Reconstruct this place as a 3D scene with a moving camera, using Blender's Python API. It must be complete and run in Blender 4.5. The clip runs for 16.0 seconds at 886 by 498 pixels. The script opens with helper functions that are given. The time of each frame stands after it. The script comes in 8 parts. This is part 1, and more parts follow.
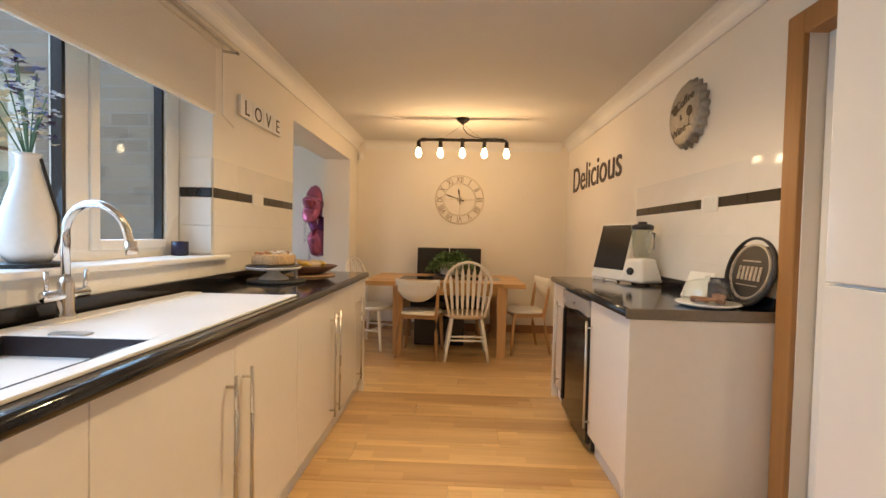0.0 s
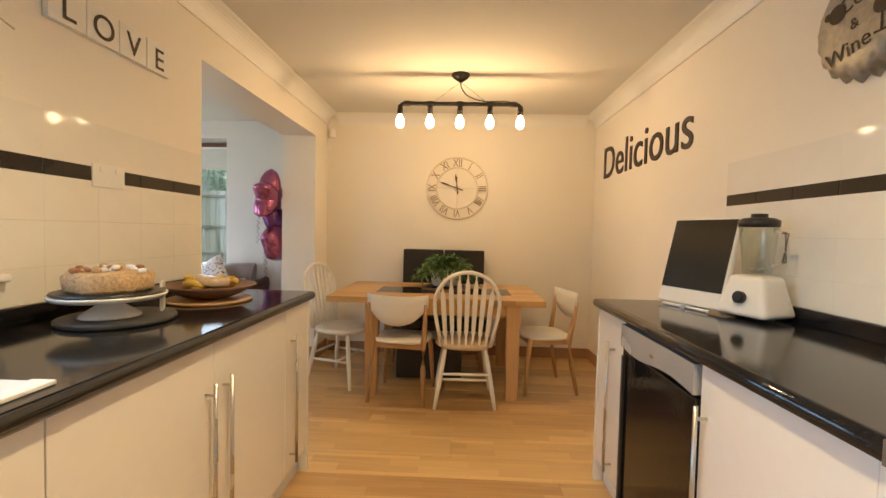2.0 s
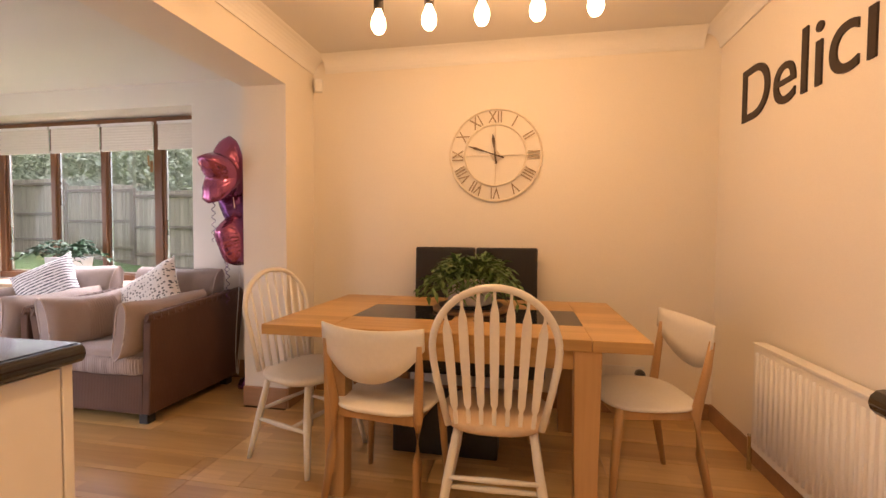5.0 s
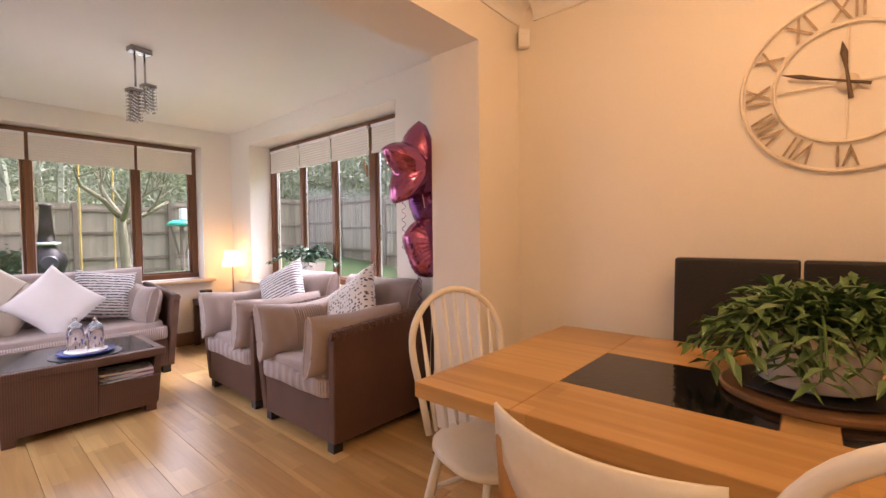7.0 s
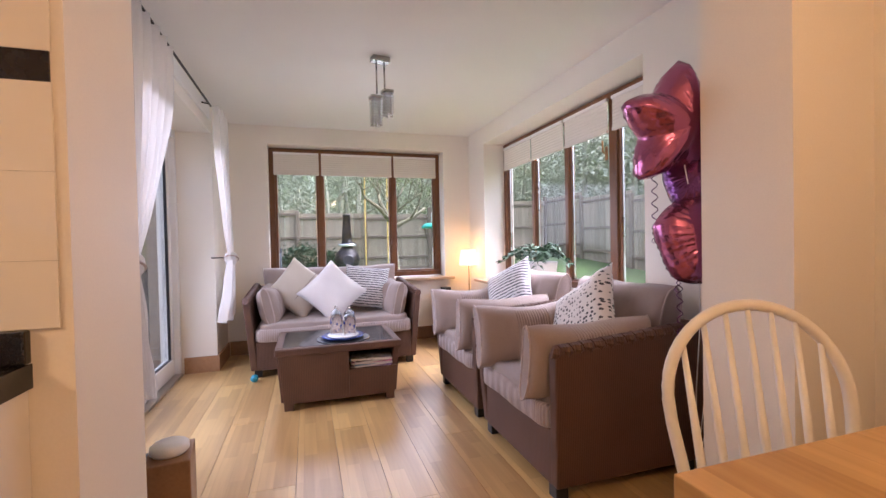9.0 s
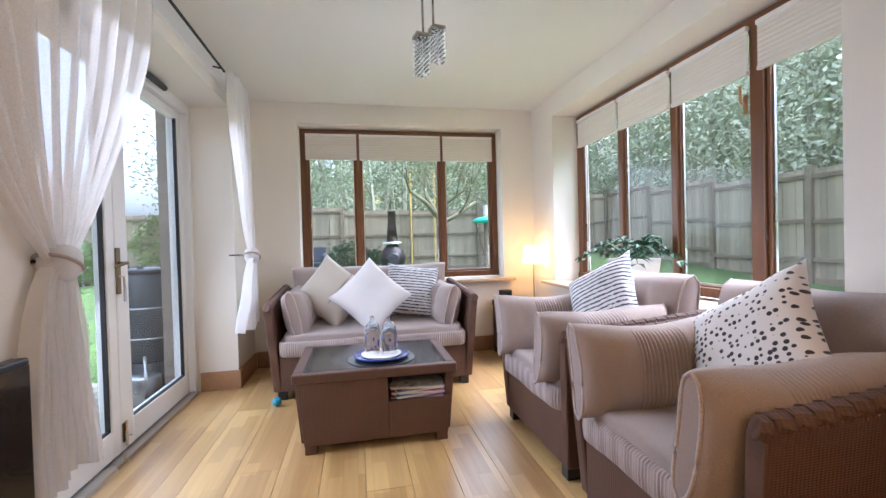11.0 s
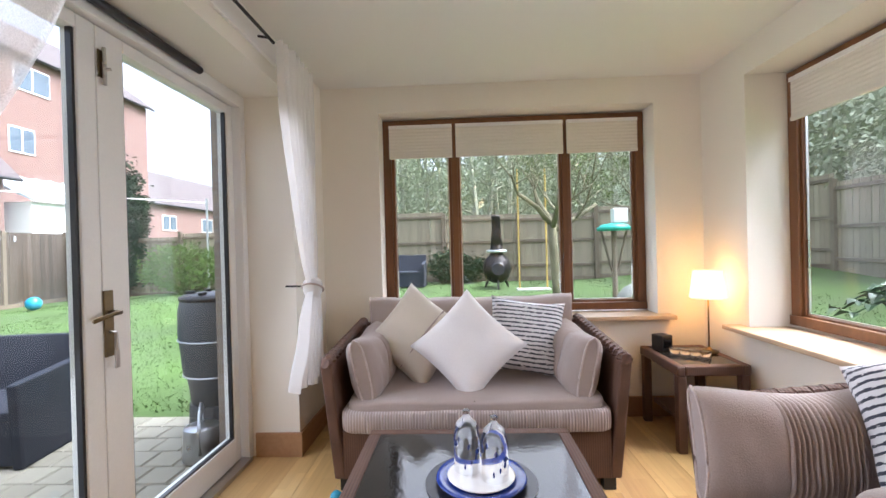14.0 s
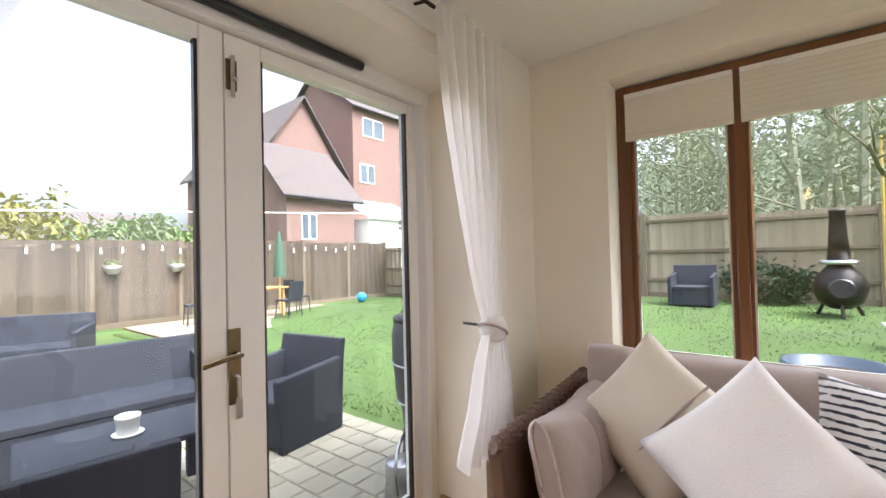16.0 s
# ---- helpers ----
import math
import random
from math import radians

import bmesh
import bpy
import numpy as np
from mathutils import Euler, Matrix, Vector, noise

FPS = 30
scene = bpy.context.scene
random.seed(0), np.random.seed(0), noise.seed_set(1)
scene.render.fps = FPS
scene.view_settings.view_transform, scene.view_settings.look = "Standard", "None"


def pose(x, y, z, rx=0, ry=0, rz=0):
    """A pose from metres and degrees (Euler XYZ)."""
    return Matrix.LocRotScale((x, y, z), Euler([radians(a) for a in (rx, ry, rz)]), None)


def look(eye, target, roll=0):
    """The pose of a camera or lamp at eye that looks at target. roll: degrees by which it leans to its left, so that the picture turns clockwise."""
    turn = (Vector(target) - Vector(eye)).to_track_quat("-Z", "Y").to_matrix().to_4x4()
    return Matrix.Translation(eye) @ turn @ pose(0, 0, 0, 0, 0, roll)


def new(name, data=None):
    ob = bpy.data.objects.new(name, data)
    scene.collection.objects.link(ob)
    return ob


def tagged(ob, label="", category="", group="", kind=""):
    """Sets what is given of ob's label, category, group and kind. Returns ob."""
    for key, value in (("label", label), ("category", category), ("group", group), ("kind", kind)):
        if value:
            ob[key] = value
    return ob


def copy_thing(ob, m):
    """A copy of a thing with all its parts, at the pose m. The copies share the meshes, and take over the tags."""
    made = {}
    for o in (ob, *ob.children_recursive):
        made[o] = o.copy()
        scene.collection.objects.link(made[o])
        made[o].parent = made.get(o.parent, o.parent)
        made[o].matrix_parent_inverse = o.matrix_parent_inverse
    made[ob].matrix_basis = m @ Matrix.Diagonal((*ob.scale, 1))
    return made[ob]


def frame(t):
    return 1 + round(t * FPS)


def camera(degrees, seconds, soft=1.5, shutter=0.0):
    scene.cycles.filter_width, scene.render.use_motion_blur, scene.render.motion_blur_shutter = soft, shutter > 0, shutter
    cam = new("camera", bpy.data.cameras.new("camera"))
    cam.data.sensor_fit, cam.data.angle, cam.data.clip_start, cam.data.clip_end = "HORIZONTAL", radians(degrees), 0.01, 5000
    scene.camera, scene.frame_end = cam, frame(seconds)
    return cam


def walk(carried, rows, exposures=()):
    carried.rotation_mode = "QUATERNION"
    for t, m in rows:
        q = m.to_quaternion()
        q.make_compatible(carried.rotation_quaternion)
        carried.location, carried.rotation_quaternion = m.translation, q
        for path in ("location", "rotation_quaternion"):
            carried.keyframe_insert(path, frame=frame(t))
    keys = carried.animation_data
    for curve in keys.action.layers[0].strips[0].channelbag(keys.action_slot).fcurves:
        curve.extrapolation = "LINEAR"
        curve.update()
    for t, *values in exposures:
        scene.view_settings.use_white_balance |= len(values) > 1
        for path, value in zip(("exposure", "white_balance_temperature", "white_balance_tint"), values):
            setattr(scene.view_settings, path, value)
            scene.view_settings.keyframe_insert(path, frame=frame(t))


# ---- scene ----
cam = camera(91.8, 16.0)
PATH = [
    (0, (0.027, -0.085, 1.212), (-0.047, 1.913, 1.15), 1.2),
    (0.5, (0.009, 0.207, 1.219), (-0.054, 2.205, 1.142), 1.3),
    (1, (-0.006, 0.5, 1.223), (-0.066, 2.498, 1.152), 1.3),
    (1.5, (0.028, 0.774, 1.224), (-0.036, 2.772, 1.153), 1.2),
    (2, (0.063, 1.064, 1.231), (-0.015, 3.06, 1.153), 1.3),
    (2.5, (0.079, 1.335, 1.226), (-0.021, 3.331, 1.139), 1.1),
    (3, (0.117, 1.568, 1.217), (-0.032, 3.561, 1.137), 1.0),
    (5.5, (0.227, 2.721, 1.141), (-0.293, 4.651, 1.077), 0.2),
    (6, (0.165, 2.963, 1.143), (-0.568, 4.822, 1.078), -0.0),
    (6.5, (0.046, 3.166, 1.143), (-0.958, 4.894, 1.073), -0.3),
    (7, (-0.058, 3.318, 1.159), (-1.367, 4.829, 1.095), -0.6),
    (7.5, (-0.096, 3.454, 1.18), (-1.674, 4.681, 1.122), -0.9),
    (8, (-0.097, 3.577, 1.182), (-1.859, 4.523, 1.132), -1.0),
    (8.5, (-0.199, 3.624, 1.147), (-2.058, 4.361, 1.104), -1.1),
    (9, (-0.395, 3.649, 1.108), (-2.302, 4.25, 1.074), -1.2),
    (9.5, (-0.608, 3.681, 1.081), (-2.54, 4.199, 1.05), -1.1),
    (10, (-0.864, 3.728, 1.065), (-2.81, 4.189, 1.032), -1.3),
    (12.5, (-1.444, 3.8, 1.063), (-3.424, 4.075, 1.032), -1.2),
    (13, (-1.647, 3.845, 1.127), (-3.637, 4.041, 1.095), -1.1),
    (13.5, (-1.9, 3.838, 1.162), (-3.898, 3.928, 1.144), -1.4),
    (14, (-2.16, 3.832, 1.208), (-4.158, 3.749, 1.196), -1.5),
    (14.5, (-2.399, 3.899, 1.277), (-4.37, 3.559, 1.254), -1.5),
    (15, (-2.638, 4.03, 1.275), (-4.522, 3.36, 1.287), -1.1),
    (15.5, (-2.842, 4.005, 1.28), (-4.597, 3.046, 1.294), -1.3),
    (16, (-2.996, 3.932, 1.293), (-4.569, 2.698, 1.33), -1.4),
]
walk(cam, [(t, look(eye, target, roll)) for t, eye, target, roll in PATH],
     exposures=[(0, 2.53, 5350, 13), (3, 2.80, 5250, 7), (5.5, 2.72, 6350, 33), (7, 2.65, 6050, 34), (8.5, 2.6, 5800, 35), (10, 2.75, 5250, 22), (12.5, 2.65, 5350, 18), (14.5, 2.44, 5850, 19), (16, 2.44, 6100, 19)])

# ---- light ----
world = bpy.data.worlds.new("overcast_sky")
scene.world = world
world.use_nodes = True
wn = world.node_tree
sky = wn.nodes.new("ShaderNodeTexSky")
sky.sky_type = "NISHITA"
sky.sun_disc = False
sky.sun_elevation, sky.sun_rotation = radians(58), 0.0
sky.air_density, sky.dust_density, sky.ozone_density = 1.0, 8.0, 1.0
cloud = wn.nodes.new("ShaderNodeHueSaturation")
cloud.inputs["Saturation"].default_value = 0.4
wn.links.new(sky.outputs[0], cloud.inputs["Color"])
wn.links.new(cloud.outputs[0], wn.nodes["Background"].inputs[0])
wn.nodes["Background"].inputs[1].default_value = 0.15

sun = new("sun", bpy.data.lights.new("sun", "SUN"))
sun.data.energy, sun.data.angle, sun.data.color = 0.5, radians(30), (1.0, 0.97, 0.92)
sun.matrix_world = look((0, 12.5, 20), (0, 0, 0))

BULBS = [(-0.40 + 0.22 * i, 4.25, 2.045) for i in range(5)]
for p in BULBS:
    lamp = new("bulb_light", bpy.data.lights.new("bulb_light", "POINT"))
    lamp.data.energy, lamp.data.color, lamp.data.shadow_soft_size = 0.76, (1.0, 0.53, 0.17), 0.02
    lamp.location = p
# rear downlight, then an added fill spot at y=1.75 that brightens the cabinets
SPOTS = [(0.05, -0.9, 2.372), (0.05, 1.75, 2.372)]
for p in SPOTS:
    lamp = new("downlight_beam", bpy.data.lights.new("downlight_beam", "SPOT"))
    lamp.data.energy, lamp.data.color, lamp.data.shadow_soft_size = 20.0, (1.0, 0.65, 0.27), 0.04
    lamp.data.spot_size, lamp.data.spot_blend = radians(150), 0.7
    lamp.matrix_world = look(p, (p[0], p[1] + 0.01, 0))
lamp = new("table_lamp_light", bpy.data.lights.new("table_lamp_light", "POINT"))
lamp.data.energy, lamp.data.color, lamp.data.shadow_soft_size = 0.36, (1.0, 0.52, 0.11), 0.03
lamp.location = (-4.93, 5.38, 0.93)


# skylight in the openings: the french doors, the two living room windows and the kitchen window
for p, aim, wide, tall, watts, tint in (((-3.585, 2.605, 1.08), (-3.585, 3.6, 0.7), 1.72, 1.75, 3.0, (0.965, 0.975, 0.96)),
                                        ((-5.30, 4.22, 1.30), (-4.3, 4.22, 0.95), 1.75, 1.05, 1.5, (0.965, 0.975, 0.96)),
                                        ((-3.56, 5.66, 1.30), (-3.56, 4.7, 0.95), 2.2, 1.05, 1.8, (0.965, 0.975, 0.96)),
                                        ((-1.44, 1.15, 1.45), (-0.6, 1.15, 1.1), 1.7, 0.60, 1.3, (0.55, 0.80, 1.0))):
    lamp = new("opening_skylight", bpy.data.lights.new("opening_skylight", "AREA"))
    lamp.data.shape, lamp.data.size, lamp.data.size_y = "RECTANGLE", wide, tall
    lamp.data.energy, lamp.data.color, lamp.data.spread = watts, tint, radians(125)
    lamp.matrix_world = look(p, aim)


# ---- materials ----
def nodes_of(name):
    m = bpy.data.materials.new(name)
    m.use_nodes = True
    return m, m.node_tree.nodes, m.node_tree.links, m.node_tree.nodes["Principled BSDF"]


def mat(name, base, rough=0.5, metal=0.0, var=0.10, big=1.5, fine=60.0, bump=0.05, coords="Object", vary=0.0, coat=0.0, sheen=0.0, spread=0.0):
    """Paint, cloth, metal or plastic, with a broad and a fine variation."""
    m, N, L, P = nodes_of(name)
    tc = N.new("ShaderNodeTexCoord")
    src = tc.outputs[coords]
    n1, n2 = N.new("ShaderNodeTexNoise"), N.new("ShaderNodeTexNoise")
    n1.inputs["Scale"].default_value, n1.inputs["Detail"].default_value = big, 4
    n2.inputs["Scale"].default_value, n2.inputs["Detail"].default_value = fine, 3
    for n in (n1, n2):
        L.new(src, n.inputs["Vector"])
    add = N.new("ShaderNodeMath")
    add.operation = "ADD"
    L.new(n1.outputs[0], add.inputs[0])
    L.new(n2.outputs[0], add.inputs[1])
    last = add.outputs[0]
    if vary:
        info = N.new("ShaderNodeObjectInfo")
        mul = N.new("ShaderNodeMath")
        mul.operation = "MULTIPLY_ADD"
        mul.inputs[1].default_value = vary
        L.new(info.outputs["Random"], mul.inputs[0])
        L.new(last, mul.inputs[2])
        last = mul.outputs[0]
    ramp = N.new("ShaderNodeMapRange")
    ramp.inputs["From Min"].default_value, ramp.inputs["From Max"].default_value = 0.6, 1.4 + vary
    L.new(last, ramp.inputs["Value"])
    mix = N.new("ShaderNodeMix")
    mix.data_type = "RGBA"
    a = [max(0, c * (1 - var)) for c in base] + [1]
    b = [min(1, c * (1 + var)) for c in base] + [1]
    if spread:
        b[0] = min(1, b[0] * (1 + spread))
    mix.inputs["A"].default_value, mix.inputs["B"].default_value = a, b
    L.new(ramp.outputs[0], mix.inputs["Factor"])
    L.new(mix.outputs["Result"], P.inputs["Base Color"])
    P.inputs["Metallic"].default_value = metal
    rr = N.new("ShaderNodeMapRange")
    rr.inputs["From Min"].default_value, rr.inputs["From Max"].default_value = 0.3, 0.7
    rr.inputs["To Min"].default_value, rr.inputs["To Max"].default_value = max(0.02, rough * 0.85), min(1, rough * 1.15)
    L.new(n1.outputs[0], rr.inputs["Value"])
    L.new(rr.outputs[0], P.inputs["Roughness"])
    if coat:
        P.inputs["Coat Weight"].default_value, P.inputs["Coat Roughness"].default_value = coat, 0.05
    if sheen:
        P.inputs["Sheen Weight"].default_value = sheen
    if bump:
        bp = N.new("ShaderNodeBump")
        bp.inputs["Strength"].default_value, bp.inputs["Distance"].default_value = bump, 0.01
        L.new(n2.outputs[0], bp.inputs["Height"])
        L.new(bp.outputs[0], P.inputs["Normal"])
    return m


def wood(name, dark, light, rough=0.4, axis="X", scale=1.0, vary=0.5, coords="Object", strips=None, coat=0.0):
    """Wood with its grain along one axis. strips: (length, width) of the staves in it."""
    m, N, L, P = nodes_of(name)
    tc = N.new("ShaderNodeTexCoord")
    mp = N.new("ShaderNodeMapping")
    long, across = 1.2 * scale, 22.0 * scale
    mp.inputs["Scale"].default_value = {"X": (long, across, across), "Y": (across, long, across), "Z": (across, across, long)}[axis]
    L.new(tc.outputs[coords], mp.inputs["Vector"])
    info = N.new("ShaderNodeObjectInfo")
    shift = N.new("ShaderNodeVectorMath")
    shift.operation = "MULTIPLY_ADD"
    shift.inputs[1].default_value = (17, 31, 13)
    L.new(info.outputs["Random"], shift.inputs[0])
    L.new(mp.outputs[0], shift.inputs[2])
    grain, broad = N.new("ShaderNodeTexNoise"), N.new("ShaderNodeTexNoise")
    grain.inputs["Scale"].default_value, grain.inputs["Detail"].default_value, grain.inputs["Distortion"].default_value = 2.0, 6, 0.6
    broad.inputs["Scale"].default_value, broad.inputs["Detail"].default_value = 0.35, 3
    L.new(shift.outputs[0], grain.inputs["Vector"])
    L.new(shift.outputs[0], broad.inputs["Vector"])
    s1 = N.new("ShaderNodeMath")
    s1.operation = "MULTIPLY_ADD"
    s1.inputs[1].default_value = 0.55
    L.new(grain.outputs[0], s1.inputs[0])
    L.new(broad.outputs[0], s1.inputs[2])
    last, lim = s1.outputs[0], 1.05
    if strips:
        br = N.new("ShaderNodeTexBrick")
        br.offset, br.squash = 0.37, 1.0
        br.inputs["Color1"].default_value, br.inputs["Color2"].default_value = (0, 0, 0, 1), (1, 1, 1, 1)
        br.inputs["Mortar"].default_value = (0.12, 0.12, 0.12, 1)
        br.inputs["Scale"].default_value, br.inputs["Mortar Size"].default_value = 1.0, 0.0012
        br.inputs["Brick Width"].default_value, br.inputs["Row Height"].default_value = strips
        L.new(tc.outputs[coords], br.inputs["Vector"])
        s2 = N.new("ShaderNodeMath")
        s2.operation = "MULTIPLY_ADD"
        s2.inputs[1].default_value = 0.45
        L.new(br.outputs[0], s2.inputs[0])
        L.new(last, s2.inputs[2])
        last, lim = s2.outputs[0], lim + 0.42
    s3 = N.new("ShaderNodeMath")
    s3.operation = "MULTIPLY_ADD"
    s3.inputs[1].default_value = vary
    L.new(info.outputs["Random"], s3.inputs[0])
    L.new(last, s3.inputs[2])
    mr = N.new("ShaderNodeMapRange")
    mr.inputs["From Min"].default_value, mr.inputs["From Max"].default_value = (0.72, lim + vary - 0.25) if strips else (0.5, lim + vary)
    L.new(s3.outputs[0], mr.inputs["Value"])
    mix = N.new("ShaderNodeMix")
    mix.data_type = "RGBA"
    mix.inputs["A"].default_value, mix.inputs["B"].default_value = (*dark, 1), (*light, 1)
    L.new(mr.outputs[0], mix.inputs["Factor"])
    L.new(mix.outputs["Result"], P.inputs["Base Color"])
    P.inputs["Roughness"].default_value = rough
    if coat:
        P.inputs["Coat Weight"].default_value, P.inputs["Coat Roughness"].default_value = coat, 0.3
    bp = N.new("ShaderNodeBump")
    bp.inputs["Strength"].default_value, bp.inputs["Distance"].default_value = 0.08, 0.004
    L.new(grain.outputs[0], bp.inputs["Height"])
    L.new(bp.outputs[0], P.inputs["Normal"])
    return m


def ribbed(name, base, dark, across="X", pitch=0.012, rough=0.85, weave=False, bump=0.6, contrast=0.6, coords="Object"):
    """Corduroy, or wicker where weave is set: ribs across one axis, with crossing strands."""
    m, N, L, P = nodes_of(name)
    tc = N.new("ShaderNodeTexCoord")
    w1 = N.new("ShaderNodeTexWave")
    w1.wave_type, w1.bands_direction = "BANDS", across
    w1.inputs["Scale"].default_value, w1.inputs["Distortion"].default_value = 0.314 / pitch, 0.6
    w1.inputs["Detail"].default_value, w1.inputs["Detail Scale"].default_value = 2, 2
    L.new(tc.outputs[coords], w1.inputs["Vector"])
    height = w1.outputs["Fac"]
    if weave:
        w2 = N.new("ShaderNodeTexWave")
        w2.wave_type, w2.bands_direction = "BANDS", "Z"
        w2.inputs["Scale"].default_value, w2.inputs["Distortion"].default_value = 0.314 / (pitch * 0.55), 1.2
        L.new(tc.outputs[coords], w2.inputs["Vector"])
        mu = N.new("ShaderNodeMath")
        mu.operation = "MULTIPLY_ADD"
        mu.inputs[1].default_value = 0.5
        L.new(w2.outputs["Fac"], mu.inputs[0])
        L.new(w1.outputs["Fac"], mu.inputs[2])
        height = mu.outputs[0]
    ns = N.new("ShaderNodeTexNoise")
    ns.inputs["Scale"].default_value, ns.inputs["Detail"].default_value = 5, 5
    L.new(tc.outputs[coords], ns.inputs["Vector"])
    ad = N.new("ShaderNodeMath")
    ad.operation = "MULTIPLY_ADD"
    ad.inputs[1].default_value = contrast
    L.new(height, ad.inputs[0])
    L.new(ns.outputs[0], ad.inputs[2])
    mr = N.new("ShaderNodeMapRange")
    mr.inputs["From Min"].default_value, mr.inputs["From Max"].default_value = 0.25, 0.85 + contrast * (1.3 if weave else 1.0)
    L.new(ad.outputs[0], mr.inputs["Value"])
    mix = N.new("ShaderNodeMix")
    mix.data_type = "RGBA"
    mix.inputs["A"].default_value, mix.inputs["B"].default_value = (*dark, 1), (*base, 1)
    L.new(mr.outputs[0], mix.inputs["Factor"])
    L.new(mix.outputs["Result"], P.inputs["Base Color"])
    P.inputs["Roughness"].default_value = rough
    bp = N.new("ShaderNodeBump")
    bp.inputs["Strength"].default_value, bp.inputs["Distance"].default_value = bump, 0.004
    L.new(height, bp.inputs["Height"])
    L.new(bp.outputs[0], P.inputs["Normal"])
    return m


def glass(name, tint=(1, 1, 1), rough=0.0):
    m, N, L, P = nodes_of(name)
    P.inputs["Base Color"].default_value = (*tint, 1)
    P.inputs["Transmission Weight"].default_value, P.inputs["Roughness"].default_value, P.inputs["IOR"].default_value = 1.0, rough, 1.45
    return m


def pane_glass(name, gloss=0.06):
    """Thin flat glass: clear, with a faint reflection that grows at a slant."""
    m, N, L, P = nodes_of(name)
    out = N["Material Output"]
    tr, gl, fr, mx, pw = N.new("ShaderNodeBsdfTransparent"), N.new("ShaderNodeBsdfGlossy"), N.new("ShaderNodeLayerWeight"), N.new("ShaderNodeMixShader"), N.new("ShaderNodeMath")
    tr.inputs[0].default_value = (0.93, 0.96, 0.95, 1)
    gl.inputs["Roughness"].default_value = 0.01
    fr.inputs["Blend"].default_value = 0.5
    pw.operation = "POWER"
    pw.inputs[1].default_value = 5.0
    L.new(fr.outputs["Facing"], pw.inputs[0])
    sc_ = N.new("ShaderNodeMath")
    sc_.operation = "MULTIPLY_ADD"
    sc_.inputs[1].default_value, sc_.inputs[2].default_value = 0.5, gloss / 2
    L.new(pw.outputs[0], sc_.inputs[0])
    L.new(sc_.outputs[0], mx.inputs[0])
    L.new(tr.outputs[0], mx.inputs[1])
    L.new(gl.outputs[0], mx.inputs[2])
    L.new(mx.outputs[0], out.inputs[0])
    return m


def glow(name, color, strength):
    m, N, L, P = nodes_of(name)
    P.inputs["Base Color"].default_value = (*color, 1)
    P.inputs["Emission Color"].default_value = (*color, 1)
    P.inputs["Emission Strength"].default_value = strength
    return m


def cloth_print(name, ground, ink, kind, scale):
    """Printed cushion cloth: dots, or broken dashes in rows."""
    m, N, L, P = nodes_of(name)
    tc = N.new("ShaderNodeTexCoord")
    mp = N.new("ShaderNodeMapping")
    L.new(tc.outputs["Object"], mp.inputs["Vector"])
    fac = N.new("ShaderNodeMapRange")
    if kind == "dots":
        mp.inputs["Scale"].default_value = (scale, scale, 0.0)
        vo = N.new("ShaderNodeTexVoronoi")
        vo.inputs["Scale"].default_value, vo.inputs["Randomness"].default_value = 1.0, 0.55
        L.new(mp.outputs[0], vo.inputs["Vector"])
        fac.inputs["From Min"].default_value, fac.inputs["From Max"].default_value = 0.37, 0.31
        L.new(vo.outputs["Distance"], fac.inputs["Value"])
    else:
        mp.inputs["Scale"].default_value = (scale * 0.35, scale, 0.0)
        wv = N.new("ShaderNodeTexWave")
        wv.bands_direction = "Y"
        wv.inputs["Scale"].default_value, wv.inputs["Distortion"].default_value, wv.inputs["Detail"].default_value = 0.30, 1.5, 3
        ns = N.new("ShaderNodeTexNoise")
        ns.inputs["Scale"].default_value, ns.inputs["Detail"].default_value = 2.6, 2
        L.new(mp.outputs[0], wv.inputs["Vector"])
        L.new(mp.outputs[0], ns.inputs["Vector"])
        mu = N.new("ShaderNodeMath")
        mu.operation = "MULTIPLY"
        L.new(wv.outputs["Fac"], mu.inputs[0])
        L.new(ns.outputs[0], mu.inputs[1])
        fac.inputs["From Min"].default_value, fac.inputs["From Max"].default_value = 0.33, 0.38
        L.new(mu.outputs[0], fac.inputs["Value"])
    mix = N.new("ShaderNodeMix")
    mix.data_type = "RGBA"
    mix.inputs["A"].default_value, mix.inputs["B"].default_value = (*ground, 1), (*ink, 1)
    L.new(fac.outputs[0], mix.inputs["Factor"])
    L.new(mix.outputs["Result"], P.inputs["Base Color"])
    P.inputs["Roughness"].default_value, P.inputs["Sheen Weight"].default_value = 0.9, 0.2
    return m


